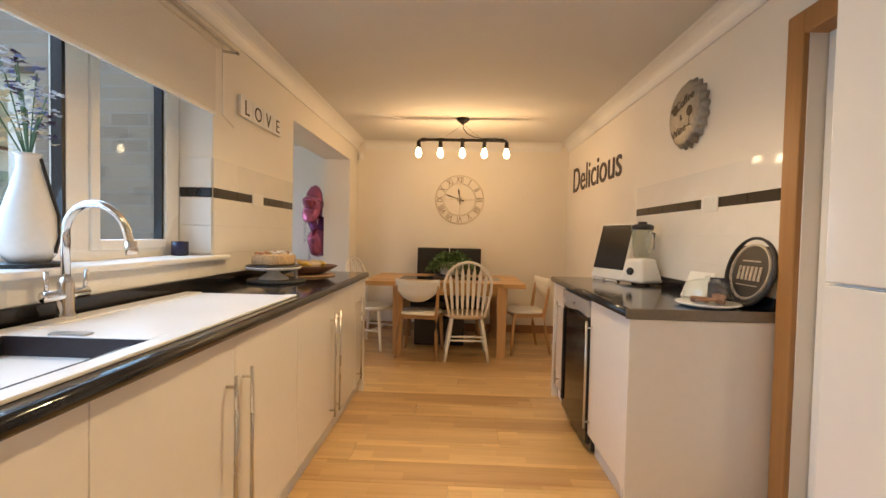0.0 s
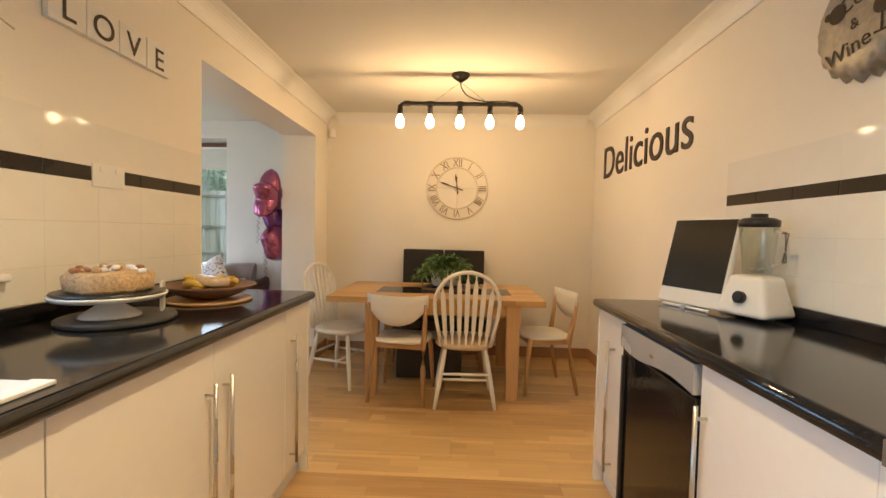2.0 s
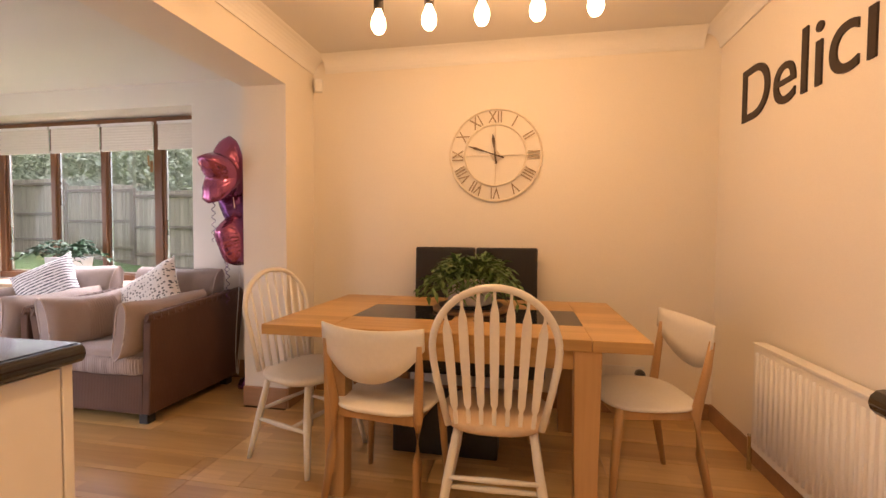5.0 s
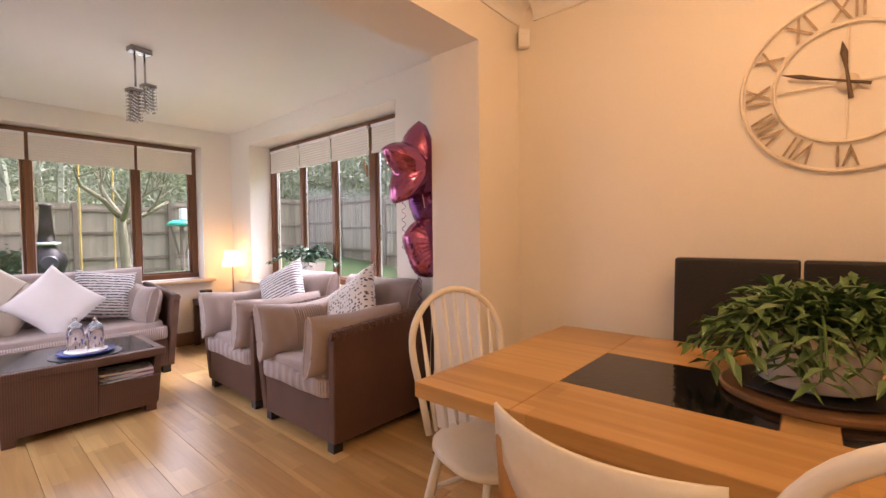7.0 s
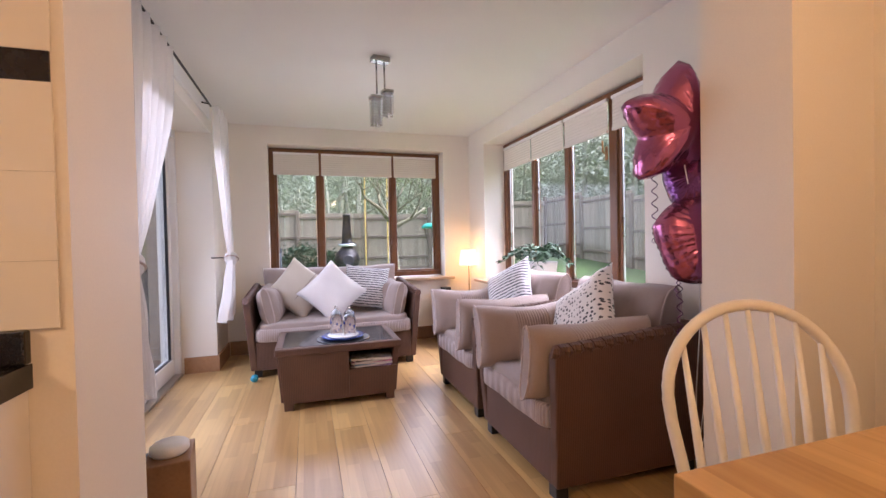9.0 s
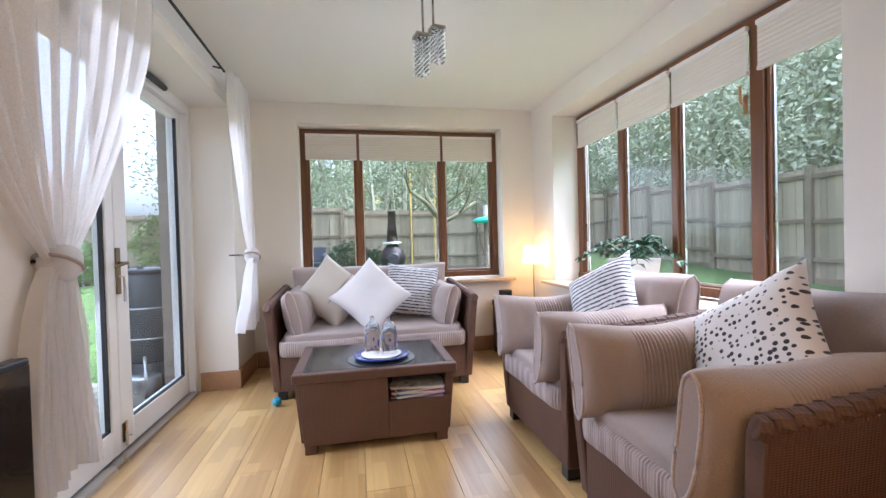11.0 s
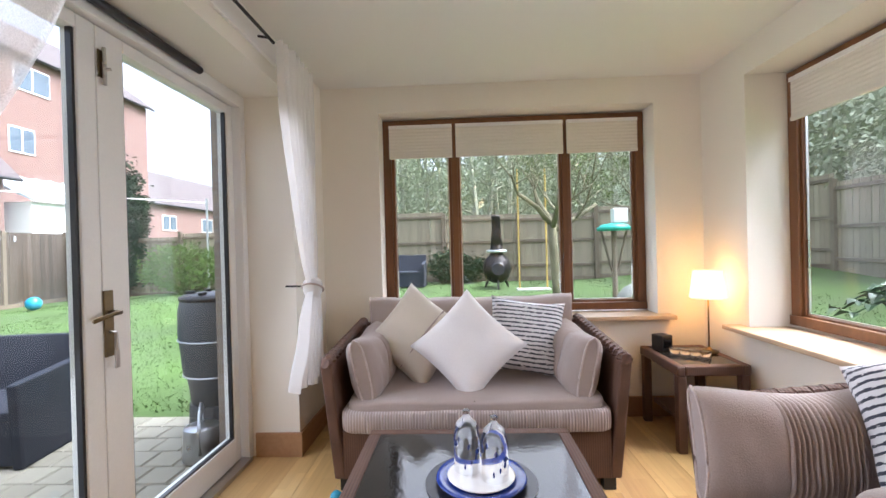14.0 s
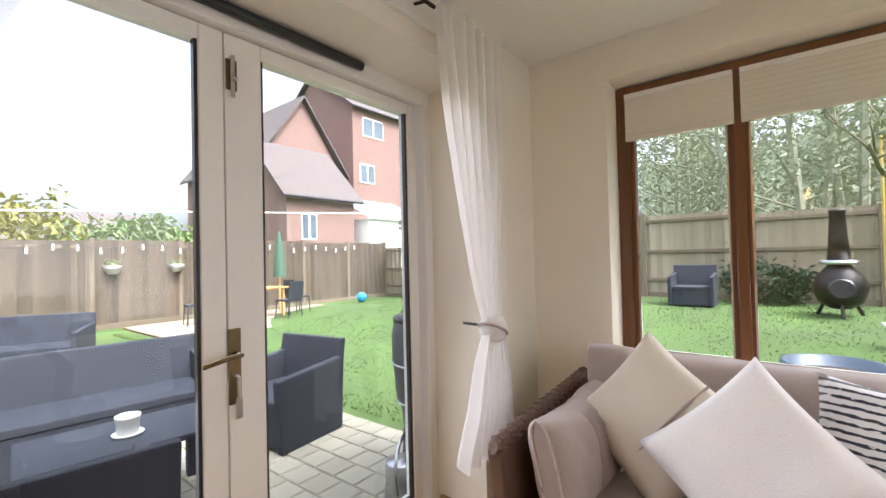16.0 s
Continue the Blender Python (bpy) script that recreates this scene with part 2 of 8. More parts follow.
def brickwork(name, c1, c2, mortar, scale=1.0, width=0.225, height=0.075):
    m, N, L, P = nodes_of(name)
    geo = N.new("ShaderNodeNewGeometry")
    sep, com = N.new("ShaderNodeSeparateXYZ"), N.new("ShaderNodeCombineXYZ")
    L.new(geo.outputs["Position"], sep.inputs[0])
    ad = N.new("ShaderNodeMath")
    L.new(sep.outputs[0], ad.inputs[0])
    L.new(sep.outputs[1], ad.inputs[1])
    L.new(ad.outputs[0], com.inputs[0])
    L.new(sep.outputs[2], com.inputs[1])
    br = N.new("ShaderNodeTexBrick")
    br.inputs["Color1"].default_value, br.inputs["Color2"].default_value, br.inputs["Mortar"].default_value = (*c1, 1), (*c2, 1), (*mortar, 1)
    br.inputs["Scale"].default_value, br.inputs["Mortar Size"].default_value = scale, 0.006
    br.inputs["Brick Width"].default_value, br.inputs["Row Height"].default_value = width, height
    L.new(com.outputs[0], br.inputs["Vector"])
    L.new(br.outputs["Color"], P.inputs["Base Color"])
    bp = N.new("ShaderNodeBump")
    bp.inputs["Strength"].default_value, bp.inputs["Distance"].default_value, bp.invert = 0.6, 0.006, True
    L.new(br.outputs["Fac"], bp.inputs["Height"])
    L.new(bp.outputs[0], P.inputs["Normal"])
    P.inputs["Roughness"].default_value = 0.9
    return m


M_wall = mat("cream_wall_paint", (0.83, 0.785, 0.70), 0.55, var=0.03, big=0.8, fine=180, bump=0.04)
M_white = mat("white_paint", (0.82, 0.81, 0.78), 0.45, var=0.03, fine=120, bump=0.03)
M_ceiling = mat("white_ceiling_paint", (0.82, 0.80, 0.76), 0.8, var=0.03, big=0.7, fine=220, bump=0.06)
# the same ceiling paint darkened, to hold down the bulbs' glow in the kitchen
M_ceiling_k = mat("dimmed_ceiling_paint", (0.69, 0.67, 0.635), 0.8, var=0.04, big=0.7, fine=220, bump=0.06)
M_floor = wood("oak_laminate", (0.41, 0.225, 0.072), (0.76, 0.52, 0.205), 0.40, "X", 1.0, 0.45, "Object", (0.42, 0.067), coat=1.0)
M_joint = mat("floor_joint", (0.10, 0.06, 0.03), 0.8)
M_oak = wood("oiled_oak", (0.36, 0.20, 0.06), (0.64, 0.405, 0.155), 0.36, "X", 1.2, 0.3, "Object", (1.5, 0.09))
M_oak_up = wood("oak_legs", (0.36, 0.20, 0.075), (0.58, 0.36, 0.16), 0.4, "Z", 1.2, 0.3)
M_pine = wood("varnished_pine", (0.24, 0.11, 0.03), (0.44, 0.23, 0.07), 0.4, "Z", 0.8, 0.3)
M_brown = wood("stained_window_wood", (0.10, 0.038, 0.012), (0.23, 0.095, 0.032), 0.35, "Z", 1.0, 0.3)
M_skirt = wood("wood_skirting", (0.25, 0.13, 0.06), (0.45, 0.26, 0.13), 0.45, "X", 0.8, 0.3)
M_sill = wood("light_wood_sill", (0.42, 0.29, 0.17), (0.62, 0.46, 0.30), 0.45, "X", 0.8, 0.3)
M_gloss = mat("white_gloss_door", (0.80, 0.77, 0.72), 0.14, var=0.02, big=0.9, fine=25, bump=0.015, coat=0.3)
M_worktop = mat("black_polished_worktop", (0.012, 0.012, 0.014), 0.10, var=0.5, big=6, fine=260, bump=0.01)
M_tile = mat("white_glazed_tile", (0.83, 0.80, 0.74), 0.05, var=0.02, big=3, fine=14, bump=0.008, vary=0.10)
M_tile_black = mat("black_glazed_tile", (0.02, 0.016, 0.014), 0.12, var=0.3, big=5, fine=40, bump=0.02, vary=0.3)
M_steel = mat("brushed_steel", (0.55, 0.53, 0.50), 0.28, 1.0, var=0.06, fine=200, bump=0.03)
M_chrome = mat("chrome", (0.75, 0.75, 0.76), 0.10, 1.0, var=0.03)
M_black = mat("black_plastic", (0.02, 0.02, 0.022), 0.35, var=0.3)
M_iron = mat("dark_pipe_metal", (0.03, 0.026, 0.024), 0.45, 0.6, var=0.3, fine=90, bump=0.1)
M_blackglass = mat("black_glass", (0.008, 0.008, 0.009), 0.05, var=0.3)
M_plastic = mat("white_plastic", (0.80, 0.79, 0.76), 0.3, var=0.03)
M_blind = mat("cream_blind_cloth", (0.74, 0.70, 0.62), 0.9, var=0.05, fine=140, bump=0.2)
M_leather = mat("black_leather", (0.016, 0.014, 0.013), 0.35, var=0.3, big=5, fine=120, bump=0.15)
M_chairwhite = mat("white_chair_lacquer", (0.80, 0.77, 0.70), 0.32, var=0.04, big=6, fine=60, bump=0.03)
M_cordx = ribbed("beige_corduroy", (0.58, 0.49, 0.46), (0.28, 0.225, 0.205), "X", 0.014)
M_linen = mat("taupe_cloth", (0.36, 0.29, 0.26), 0.92, var=0.14, big=5, fine=220, bump=0.25, sheen=0.2)
M_piping = mat("corded_piping_cloth", (0.50, 0.42, 0.39), 0.9, var=0.2, big=60, fine=240, bump=0.2)
M_wickx = ribbed("brown_wicker", (0.155, 0.076, 0.045), (0.062, 0.030, 0.019), "X", 0.011, 0.6, True, 0.3)
M_wicky = ribbed("brown_wicker_across", (0.155, 0.076, 0.045), (0.062, 0.030, 0.019), "Y", 0.011, 0.6, True, 0.3)
M_cream = mat("cream_cushion_cloth", (0.62, 0.56, 0.47), 0.95, var=0.07, big=4, fine=200, bump=0.2, sheen=0.2)
M_whitecloth = mat("white_cushion_cloth", (0.76, 0.73, 0.72), 0.95, var=0.05, big=4, fine=160, bump=0.2, sheen=0.2)
M_dash = cloth_print("striped_cushion_cloth", (0.72, 0.71, 0.72), (0.035, 0.04, 0.06), "dash", 44)
M_dots = cloth_print("spotted_cushion_cloth", (0.72, 0.69, 0.67), (0.03, 0.03, 0.04), "dots", 44)
M_pane = pane_glass("window_pane")
M_clear = glass("clear_glass")
M_leaf = mat("leaf_green", (0.085, 0.165, 0.045), 0.45, var=0.45, big=14, fine=60, bump=0.05, vary=0.5)
M_leaf_dark = mat("dark_leaf_green", (0.03, 0.085, 0.035), 0.6, var=0.4, big=14, fine=60, bump=0.05, vary=0.5)
M_pot = mat("white_ceramic", (0.80, 0.79, 0.77), 0.22, var=0.03)
M_bulb = glow("lit_bulb", (1.0, 0.72, 0.36), 3)
M_brick = brickwork("buff_brick", (0.25, 0.205, 0.165), (0.32, 0.265, 0.21), (0.30, 0.275, 0.245))
M_redbrick = brickwork("red_brick", (0.20, 0.115, 0.095), (0.245, 0.145, 0.118), (0.22, 0.18, 0.165))


# ---- mesh helpers ----
def box(bm, x0, x1, y0, y1, z0, z1, bev=0.0, seg=2):
    x0, x1, y0, y1, z0, z1 = min(x0, x1), max(x0, x1), min(y0, y1), max(y0, y1), min(z0, z1), max(z0, z1)
    v = [bm.verts.new((x, y, z)) for x in (x0, x1) for y in (y0, y1) for z in (z0, z1)]
    return skin(bm, v, bev, seg)


def skin(bm, v, bev=0.0, seg=2):
    fs = [bm.faces.new([v[i] for i in q]) for q in ((0, 1, 3, 2), (4, 6, 7, 5), (0, 4, 5, 1), (2, 3, 7, 6), (0, 2, 6, 4), (1, 5, 7, 3))]
    if bev:
        es = list({e for f in fs for e in f.edges})
        bmesh.ops.bevel(bm, geom=es, offset=bev, segments=seg, affect="EDGES", profile=0.6)
    return bm


def hexa(bm, pts, bev=0.0, seg=2):
    """A six-sided block from 8 corners, ordered x, then y, then z."""
    return skin(bm, [bm.verts.new(p) for p in pts], bev, seg)


def B(x0, x1, y0, y1, z0, z1, bev=0.0, seg=2):
    return box(bmesh.new(), x0, x1, y0, y1, z0, z1, bev, seg)


def tube(bm, pts, r, n=8, closed=False, taper=None):
    pts = [Vector(p) for p in pts]
    k = len(pts)
    rings = []
    up = Vector((0, 0, 1))
    for i, p in enumerate(pts):
        a = pts[(i - 1) % k] if closed or i else pts[0]
        b = pts[(i + 1) % k] if closed or i < k - 1 else pts[-1]
        d = (b - a).normalized()
        s = d.cross(up)
        if s.length < 0.05:
            s = d.cross(Vector((0, 1, 0)))
        s.normalize()
        w = s.cross(d)
        rad = taper[i] if taper else r
        rings.append([bm.verts.new(p + (s * math.cos(q) + w * math.sin(q)) * rad) for q in (2 * math.pi * j / n for j in range(n))])
    last = k if closed else k - 1
    for i in range(last):
        a, b = rings[i], rings[(i + 1) % k]
        for j in range(n):
            bm.faces.new((a[j], a[(j + 1) % n], b[(j + 1) % n], b[j]))
    if not closed:
        bm.faces.new(rings[0][::-1])
        bm.faces.new(rings[-1])
    return bm


def lathe(bm, prof, n=24, at=(0, 0, 0), close=True):
    at = Vector(at)
    rings = [[bm.verts.new(at + Vector((max(r, 0.0004) * math.cos(q), max(r, 0.0004) * math.sin(q), z))) for q in (2 * math.pi * j / n for j in range(n))] for r, z in prof]
    for a, b in zip(rings, rings[1:]):
        for j in range(n):
            bm.faces.new((a[j], a[(j + 1) % n], b[(j + 1) % n], b[j]))
    if close:
        bm.faces.new(rings[0][::-1])
        bm.faces.new(rings[-1])
    return bm


def puff(bm, w, d, h, m=Matrix(), e=0.32, n=24, k=12, sag=0.0, seed=0):
    """A stuffed cushion: a rounded block, w by d by h, with small uneven folds."""
    f = lambda c: math.copysign(abs(c) ** e, c)
    rings = []
    for i in range(k + 1):
        a = -math.pi / 2 + math.pi * i / k
        ring = []
        for j in range(n):
            b = 2 * math.pi * j / n
            p = Vector((w / 2 * f(math.cos(a)) * f(math.cos(b)), d / 2 * f(math.cos(a)) * f(math.sin(b)), h / 2 * f(math.sin(a))))
            p += Vector(noise.noise_vector(p * 7 + Vector((seed * 3.1, 0, 0)))) * 0.012 + Vector(noise.noise_vector(p * 17 + Vector((0, seed * 2.7, 0)))) * (0.005 if n > 40 else 0.0)
            p.z -= sag * (1 - (2 * p.x / w) ** 2) * (1 - (2 * p.y / d) ** 2)
            ring.append(bm.verts.new(m @ p))
        rings.append(ring)
    for a, b in zip(rings, rings[1:]):
        for j in range(n):
            bm.faces.new((a[j], a[(j + 1) % n], b[(j + 1) % n], b[j]))
    bm.faces.new(rings[0][::-1])
    bm.faces.new(rings[-1])
    return bm


def scatter_cushion(bm, w, t, n=14, seed=0):
    """A square throw cushion in its own x, y plane, with pointed corners."""
    grids = []
    for side in (1, -1):
        g = []
        for i in range(n + 1):
            row = []
            for j in range(n + 1):
                u, v = 2 * i / n - 1, 2 * j / n - 1
                pinch = lambda a, b: a * (1 - 0.09 * (1 - b * b) * abs(a))
                z = side * t / 2 * ((1 - u ** 4) * (1 - v ** 4)) ** 0.55
                p = Vector((w / 2 * pinch(u, v), w / 2 * pinch(v, u), z))
                if abs(u) < 1 and abs(v) < 1:
                    p.z += 0.012 * noise.noise(p * 9 + Vector((seed, 0, side)))
                row.append(p)
            g.append(row)
        grids.append(g)
    top = [[bm.verts.new(p) for p in row] for row in grids[0]]
    bot = [[top[i][j] if i in (0, n) or j in (0, n) else bm.verts.new(grids[1][i][j]) for j in range(n + 1)] for i in range(n + 1)]
    for i in range(n):
        for j in range(n):
            bm.faces.new((top[i][j], top[i + 1][j], top[i + 1][j + 1], top[i][j + 1]))
            bm.faces.new((bot[i][j + 1], bot[i + 1][j + 1], bot[i + 1][j], bot[i][j]))
    return bm


def pillow(bm, long, tall, thick, n=336, k=16, seed=0, band=(-0.36, 0.30), pleats=13, gusset=0.34, pinch=0.12):
    """A soft oblong pillow in its own y, z plane: boxed ends, pinched long edges and a band of sewn pleats across it."""
    def surf(i, j, side):
        u, v = 2 * i / n - 1, 2 * j / k - 1
        fat = gusset + (1 - gusset) * (1 - u ** 4) ** 0.6
        h = thick / 2 * fat * max(0.0, 1 - v ** 4) ** 0.5
        if band and band[0] < u < band[1]:
            f = (u - band[0]) / (band[1] - band[0])
            h += (0.014 * abs(math.sin(f * pleats * math.pi)) - 0.006) * (1 - v ** 4)
        y = long / 2 * u * (1 - 0.035 * (1 - v * v))
        z = tall / 2 * v * (1 - pinch * (1 - u * u) ** 2 * (1 if v > 0 else 0.2))
        f = noise.noise(Vector((y * 6, z * 6, side * 3.0 + seed))) + 0.45 * noise.noise(Vector((y * 17, z * 13, side * 5.0 + seed)))
        return Vector((side * h + 0.020 * f * (1 - u ** 4) * (1 - v ** 4), y, z + 0.010 * noise.noise(Vector((y * 4, seed, 1.0)))))
    a = [[bm.verts.new(surf(i, j, 1)) for j in range(k + 1)] for i in range(n + 1)]
    b = [[a[i][j] if j in (0, k) else bm.verts.new(surf(i, j, -1)) for j in range(k + 1)] for i in range(n + 1)]
    for i in range(n):
        for j in range(k):
            bm.faces.new((a[i][j], a[i + 1][j], a[i + 1][j + 1], a[i][j + 1]))
            bm.faces.new((b[i][j + 1], b[i + 1][j + 1], b[i + 1][j], b[i][j]))
    for i in (0, n):
        for j in range(k):
            q = []
            for v in (a[i][j], a[i][j + 1], b[i][j + 1], b[i][j]):
                if v not in q:
                    q.append(v)
            bm.faces.new(q)
    rims = [[w.co.copy() for w in a[i]] + [w.co.copy() for w in b[i][-2:0:-1]] for i in (0, n)]
    return bm, rims


def ribbed_border(bm, w, d, h, m, r=0.07, pitch=0.017):
    """The upright corduroy band round a box cushion, w by d, with its ribs as folds."""
    pts = []
    hw, hd = w / 2 - r, d / 2 - r
    for cx, cy, a0 in ((hw, -hd, -90), (hw, hd, 0), (-hw, hd, 90), (-hw, -hd, 180)):
        for q in range(0, 91, 10):
            a = radians(a0 + q)
            pts.append(Vector((cx + r * math.cos(a), cy + r * math.sin(a), 0)))
    fine = []
    for p, q in zip(pts, pts[1:] + pts[:1]):
        k = max(1, round((q - p).length / (pitch / 4)))
        fine += [p.lerp(q, i / k) for i in range(k)]
    rows = []
    for z, out in ((-0.5, -0.010), (-0.40, 0.002), (0.0, 0.005), (0.40, 0.002), (0.5, -0.012)):
        row = []
        for i, p in enumerate(fine):
            o = Vector((p.x / max(hw, 0.01), p.y / max(hd, 0.01), 0)).normalized()
            row.append(bm.verts.new(m @ (p + o * (out + 0.0045 * abs(math.sin(i * math.pi / 4))) + Vector((0, 0, z * h + 0.006 * noise.noise(p * 5))))))
        rows.append(row)
    n = len(fine)
    for a, b in zip(rows, rows[1:]):
        for j in range(n):
            bm.faces.new((a[j], a[(j + 1) % n], b[(j + 1) % n], b[j]))
    bm.faces.new(rows[0][::-1])
    bm.faces.new(rows[-1])
    return bm


def mesh_of(name, bm, material, smooth=False):
    bmesh.ops.recalc_face_normals(bm, faces=bm.faces[:])
    me = bpy.data.meshes.new(name)
    bm.to_mesh(me)
    bm.free()
    me.materials.append(material)
    if smooth:
        me.polygons.foreach_set("use_smooth", [True] * len(me.polygons))
    return me


def part(name, bm, material, parent, label="", smooth=False, at=None):
    """One mesh under a thing or a part, in the thing's own frame."""
    ob = new(name, mesh_of(name, bm, material, smooth))
    ob.parent = parent
    if at is not None:
        ob.matrix_basis = at
    return tagged(ob, label)


def thing(name, label, category, m=Matrix(), group=""):
    ob = new(name)
    ob.matrix_basis = m
    return tagged(ob, label, category, group)


def structure(name, bm, material, label="", smooth=False):
    return tagged(new(name, mesh_of(name, bm, material, smooth)), label, kind="structure")


def mono(name, bm, material, label, category, m=Matrix(), group="", smooth=False):
    """A thing of one piece."""
    ob = new(name, mesh_of(name, bm, material, smooth))
    ob.matrix_basis = m
    return tagged(ob, label, category, group)


def text_mesh(words, size, depth, align="LEFT"):
    cu = bpy.data.curves.new("lettering", "FONT")
    cu.body, cu.size, cu.extrude, cu.align_x = words, size, depth, align
    ob = bpy.data.objects.new("lettering", cu)
    scene.collection.objects.link(ob)
    me = bpy.data.meshes.new_from_object(ob.evaluated_get(bpy.context.evaluated_depsgraph_get()))
    bpy.data.objects.remove(ob)
    return me


def text_part(name, words, size, depth, material, parent, at, align="LEFT", stretch=(1, 1, 1)):
    me = text_mesh(words, size, depth, align)
    me.materials.clear()
    me.materials.append(material)
    me.transform(Matrix.Diagonal((*stretch, 1)))
    ob = new(name, me)
    ob.parent = parent
    ob.matrix_basis = at
    return ob


# ---- the house shell ----
KW, KE, KN, KS = -1.29, 1.375, 5.38, -2.4      # kitchen faces
LW, LN, LS = -5.18, 5.50, 2.86                 # living room faces
KC, LC = 2.385, 2.345                          # ceilings
GROUND = -0.14

bm = bmesh.new()
for q in ((-2.4, 0.2, 0, KC), (0.2, 2.16, 0, 1.055), (0.2, 2.16, 2.22, KC), (2.16, 3.262, 0, KC), (3.262, 5.015, 2.095, KC), (5.015, 5.85, 0, KC)):
    box(bm, -1.60, KW, q[0], q[1], q[2], q[3])
structure("wall_kitchen_west", bm, M_wall, "cream painted wall with window and wide opening")
bm = bmesh.new()
for q in ((-2.4, 0.86, 0, KC), (0.86, 1.66, 2.04, KC), (1.66, 5.85, 0, KC)):
    box(bm, KE, 1.60, q[0], q[1], q[2], q[3])
structure("wall_kitchen_east", bm, M_wall, "cream painted wall with a doorway")
structure("wall_kitchen_north", B(KW, KE, KN, 5.85, 0, KC), M_wall, "cream painted wall with a large clock")
structure("wall_kitchen_south", B(-1.6, 1.6, -2.6, -2.4, 0, KC), M_wall, "plain cream painted wall")
bm = bmesh.new()
for q in ((-5.60, LW, 2.42, 3.27, 0, LC), (-5.60, LW, 3.27, 5.18, 0, 0.70), (-5.60, LW, 3.27, 5.18, 2.16, LC), (-5.60, LW, 5.18, 5.85, 0, LC)):
    box(bm, *q)
structure("wall_living_west", bm, M_wall, "cream painted wall with a brown window")
bm = bmesh.new()
for q in ((LW, -4.73, LN, 5.85, 0, LC), (-4.73, -2.40, LN, 5.85, 0, 0.69), (-4.73, -2.40, LN, 5.85, 2.16, LC), (-2.40, -1.60, LN, 5.85, 0, LC)):
    box(bm, *q)
structure("wall_living_north", bm, M_wall, "cream painted wall with a wide brown window")
bm = bmesh.new()
for q in ((LW, -4.64, 2.42, LS, 0, LC), (-4.64, -2.62, 2.42, LS, 2.11, LC), (-2.62, -1.60, 2.42, LS, 0, LC)):
    box(bm, *q)
structure("wall_living_south", bm, M_wall, "cream painted wall with deep door reveal")
bm = bmesh.new()
for q in ((-5.70, -4.75, 2.31, 2.42, -0.2, 2.75), (-4.75, -2.42, 2.31, 2.42, 2.13, 2.75), (-2.42, -1.60, 2.31, 2.42, -0.2, 2.75)):
    box(bm, *q)
structure("wall_brick_skin", bm, M_brick, "buff brick outer wall")
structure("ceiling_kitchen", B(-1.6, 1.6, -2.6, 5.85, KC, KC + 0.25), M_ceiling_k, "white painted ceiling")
structure("ceiling_living", B(-5.6, -1.6, 2.42, 5.85, LC, LC + 0.3), M_ceiling, "white painted ceiling")
structure("floor", box(box(B(-1.6, 1.6, -2.6, 5.85, -0.2, -0.012), -5.6, -1.6, 2.31, 5.85, -0.2, -0.012), 1.6, 2.7, -0.6, 3.1, -0.2, -0.012), M_joint, "oak strip floor")
bm = bmesh.new()
box(bm, 2.6, 2.7, -0.5, 3.0, 0, 2.4)
box(bm, 1.6, 2.6, -0.6, -0.5, 0, 2.4)
box(bm, 1.6, 2.6, 3.0, 3.1, 0, 2.4)
box(bm, 1.6, 2.7, -0.6, 3.1, 2.4, 2.5)
structure("wall_hall", bm, M_white, "plain white hall beyond the doorway")


def coving(bm, p, q, inward, z, r=0.10):
    p, q, inward = Vector(p), Vector(q), Vector(inward)
    prof = [(0, -r)] + [(r * (1 - math.cos(a)) + 0.012, -r * (1 - math.sin(a)) - 0.004) for a in (radians(12 * i) for i in range(0, 8))] + [(r + 0.012, 0), (0, 0)]
    rows = [[bm.verts.new(s + inward * a + Vector((0, 0, z + b))) for a, b in prof] for s in (p, q)]
    k = len(prof)
    for i in range(k):
        bm.faces.new((rows[0][i], rows[0][(i + 1) % k], rows[1][(i + 1) % k], rows[1][i]))
    bm.faces.new(rows[0])
    bm.faces.new(rows[1][::-1])


for nm, p, q, inward in (("coving_west", (KW, -2.4, 0), (KW, KN, 0), (1, 0, 0)), ("coving_east", (KE, -2.4, 0), (KE, KN, 0), (-1, 0, 0)), ("coving_north", (KW + 0.1, KN, 0), (KE - 0.1, KN, 0), (0, -1, 0))):
    bm = bmesh.new()
    coving(bm, p, q, inward, KC - 0.002)
    structure(nm, bm, M_white, "white plaster coving", smooth=False)

bm = bmesh.new()
box(bm, KE - 0.018, KE - 0.001, 3.25, KN - 0.001, 0, 0.10, 0.004)
structure("baseboard_east", bm, M_skirt, "wooden skirting board")
structure("baseboard_north", B(KW + 0.02, KE - 0.02, KN - 0.018, KN - 0.001, 0, 0.10, 0.004), M_skirt, "wooden skirting board")
bm = bmesh.new()
box(bm, KW - 0.31, KW + 0.001, 5.015 - 0.018, 5.0145, 0, 0.13, 0.004)
box(bm, KW + 0.001, KW + 0.018, 5.0, KN - 0.02, 0, 0.13, 0.004)
structure("baseboard_pier", bm, M_skirt, "wooden skirting board")
structure("baseboard_living_west", B(LW + 0.001, LW + 0.018, LS + 0.02, LN - 0.02, 0, 0.14, 0.004), M_skirt, "wooden skirting board")
structure("baseboard_living_north", B(LW + 0.02, -1.62, LN - 0.018, LN - 0.001, 0, 0.14, 0.004), M_skirt, "wooden skirting board")
bm = bmesh.new()
box(bm, LW + 0.02, -4.64, LS + 0.001, LS + 0.018, 0, 0.14, 0.004)
box(bm, -4.639, -4.622, 2.60, LS + 0.018, 0, 0.14, 0.004)
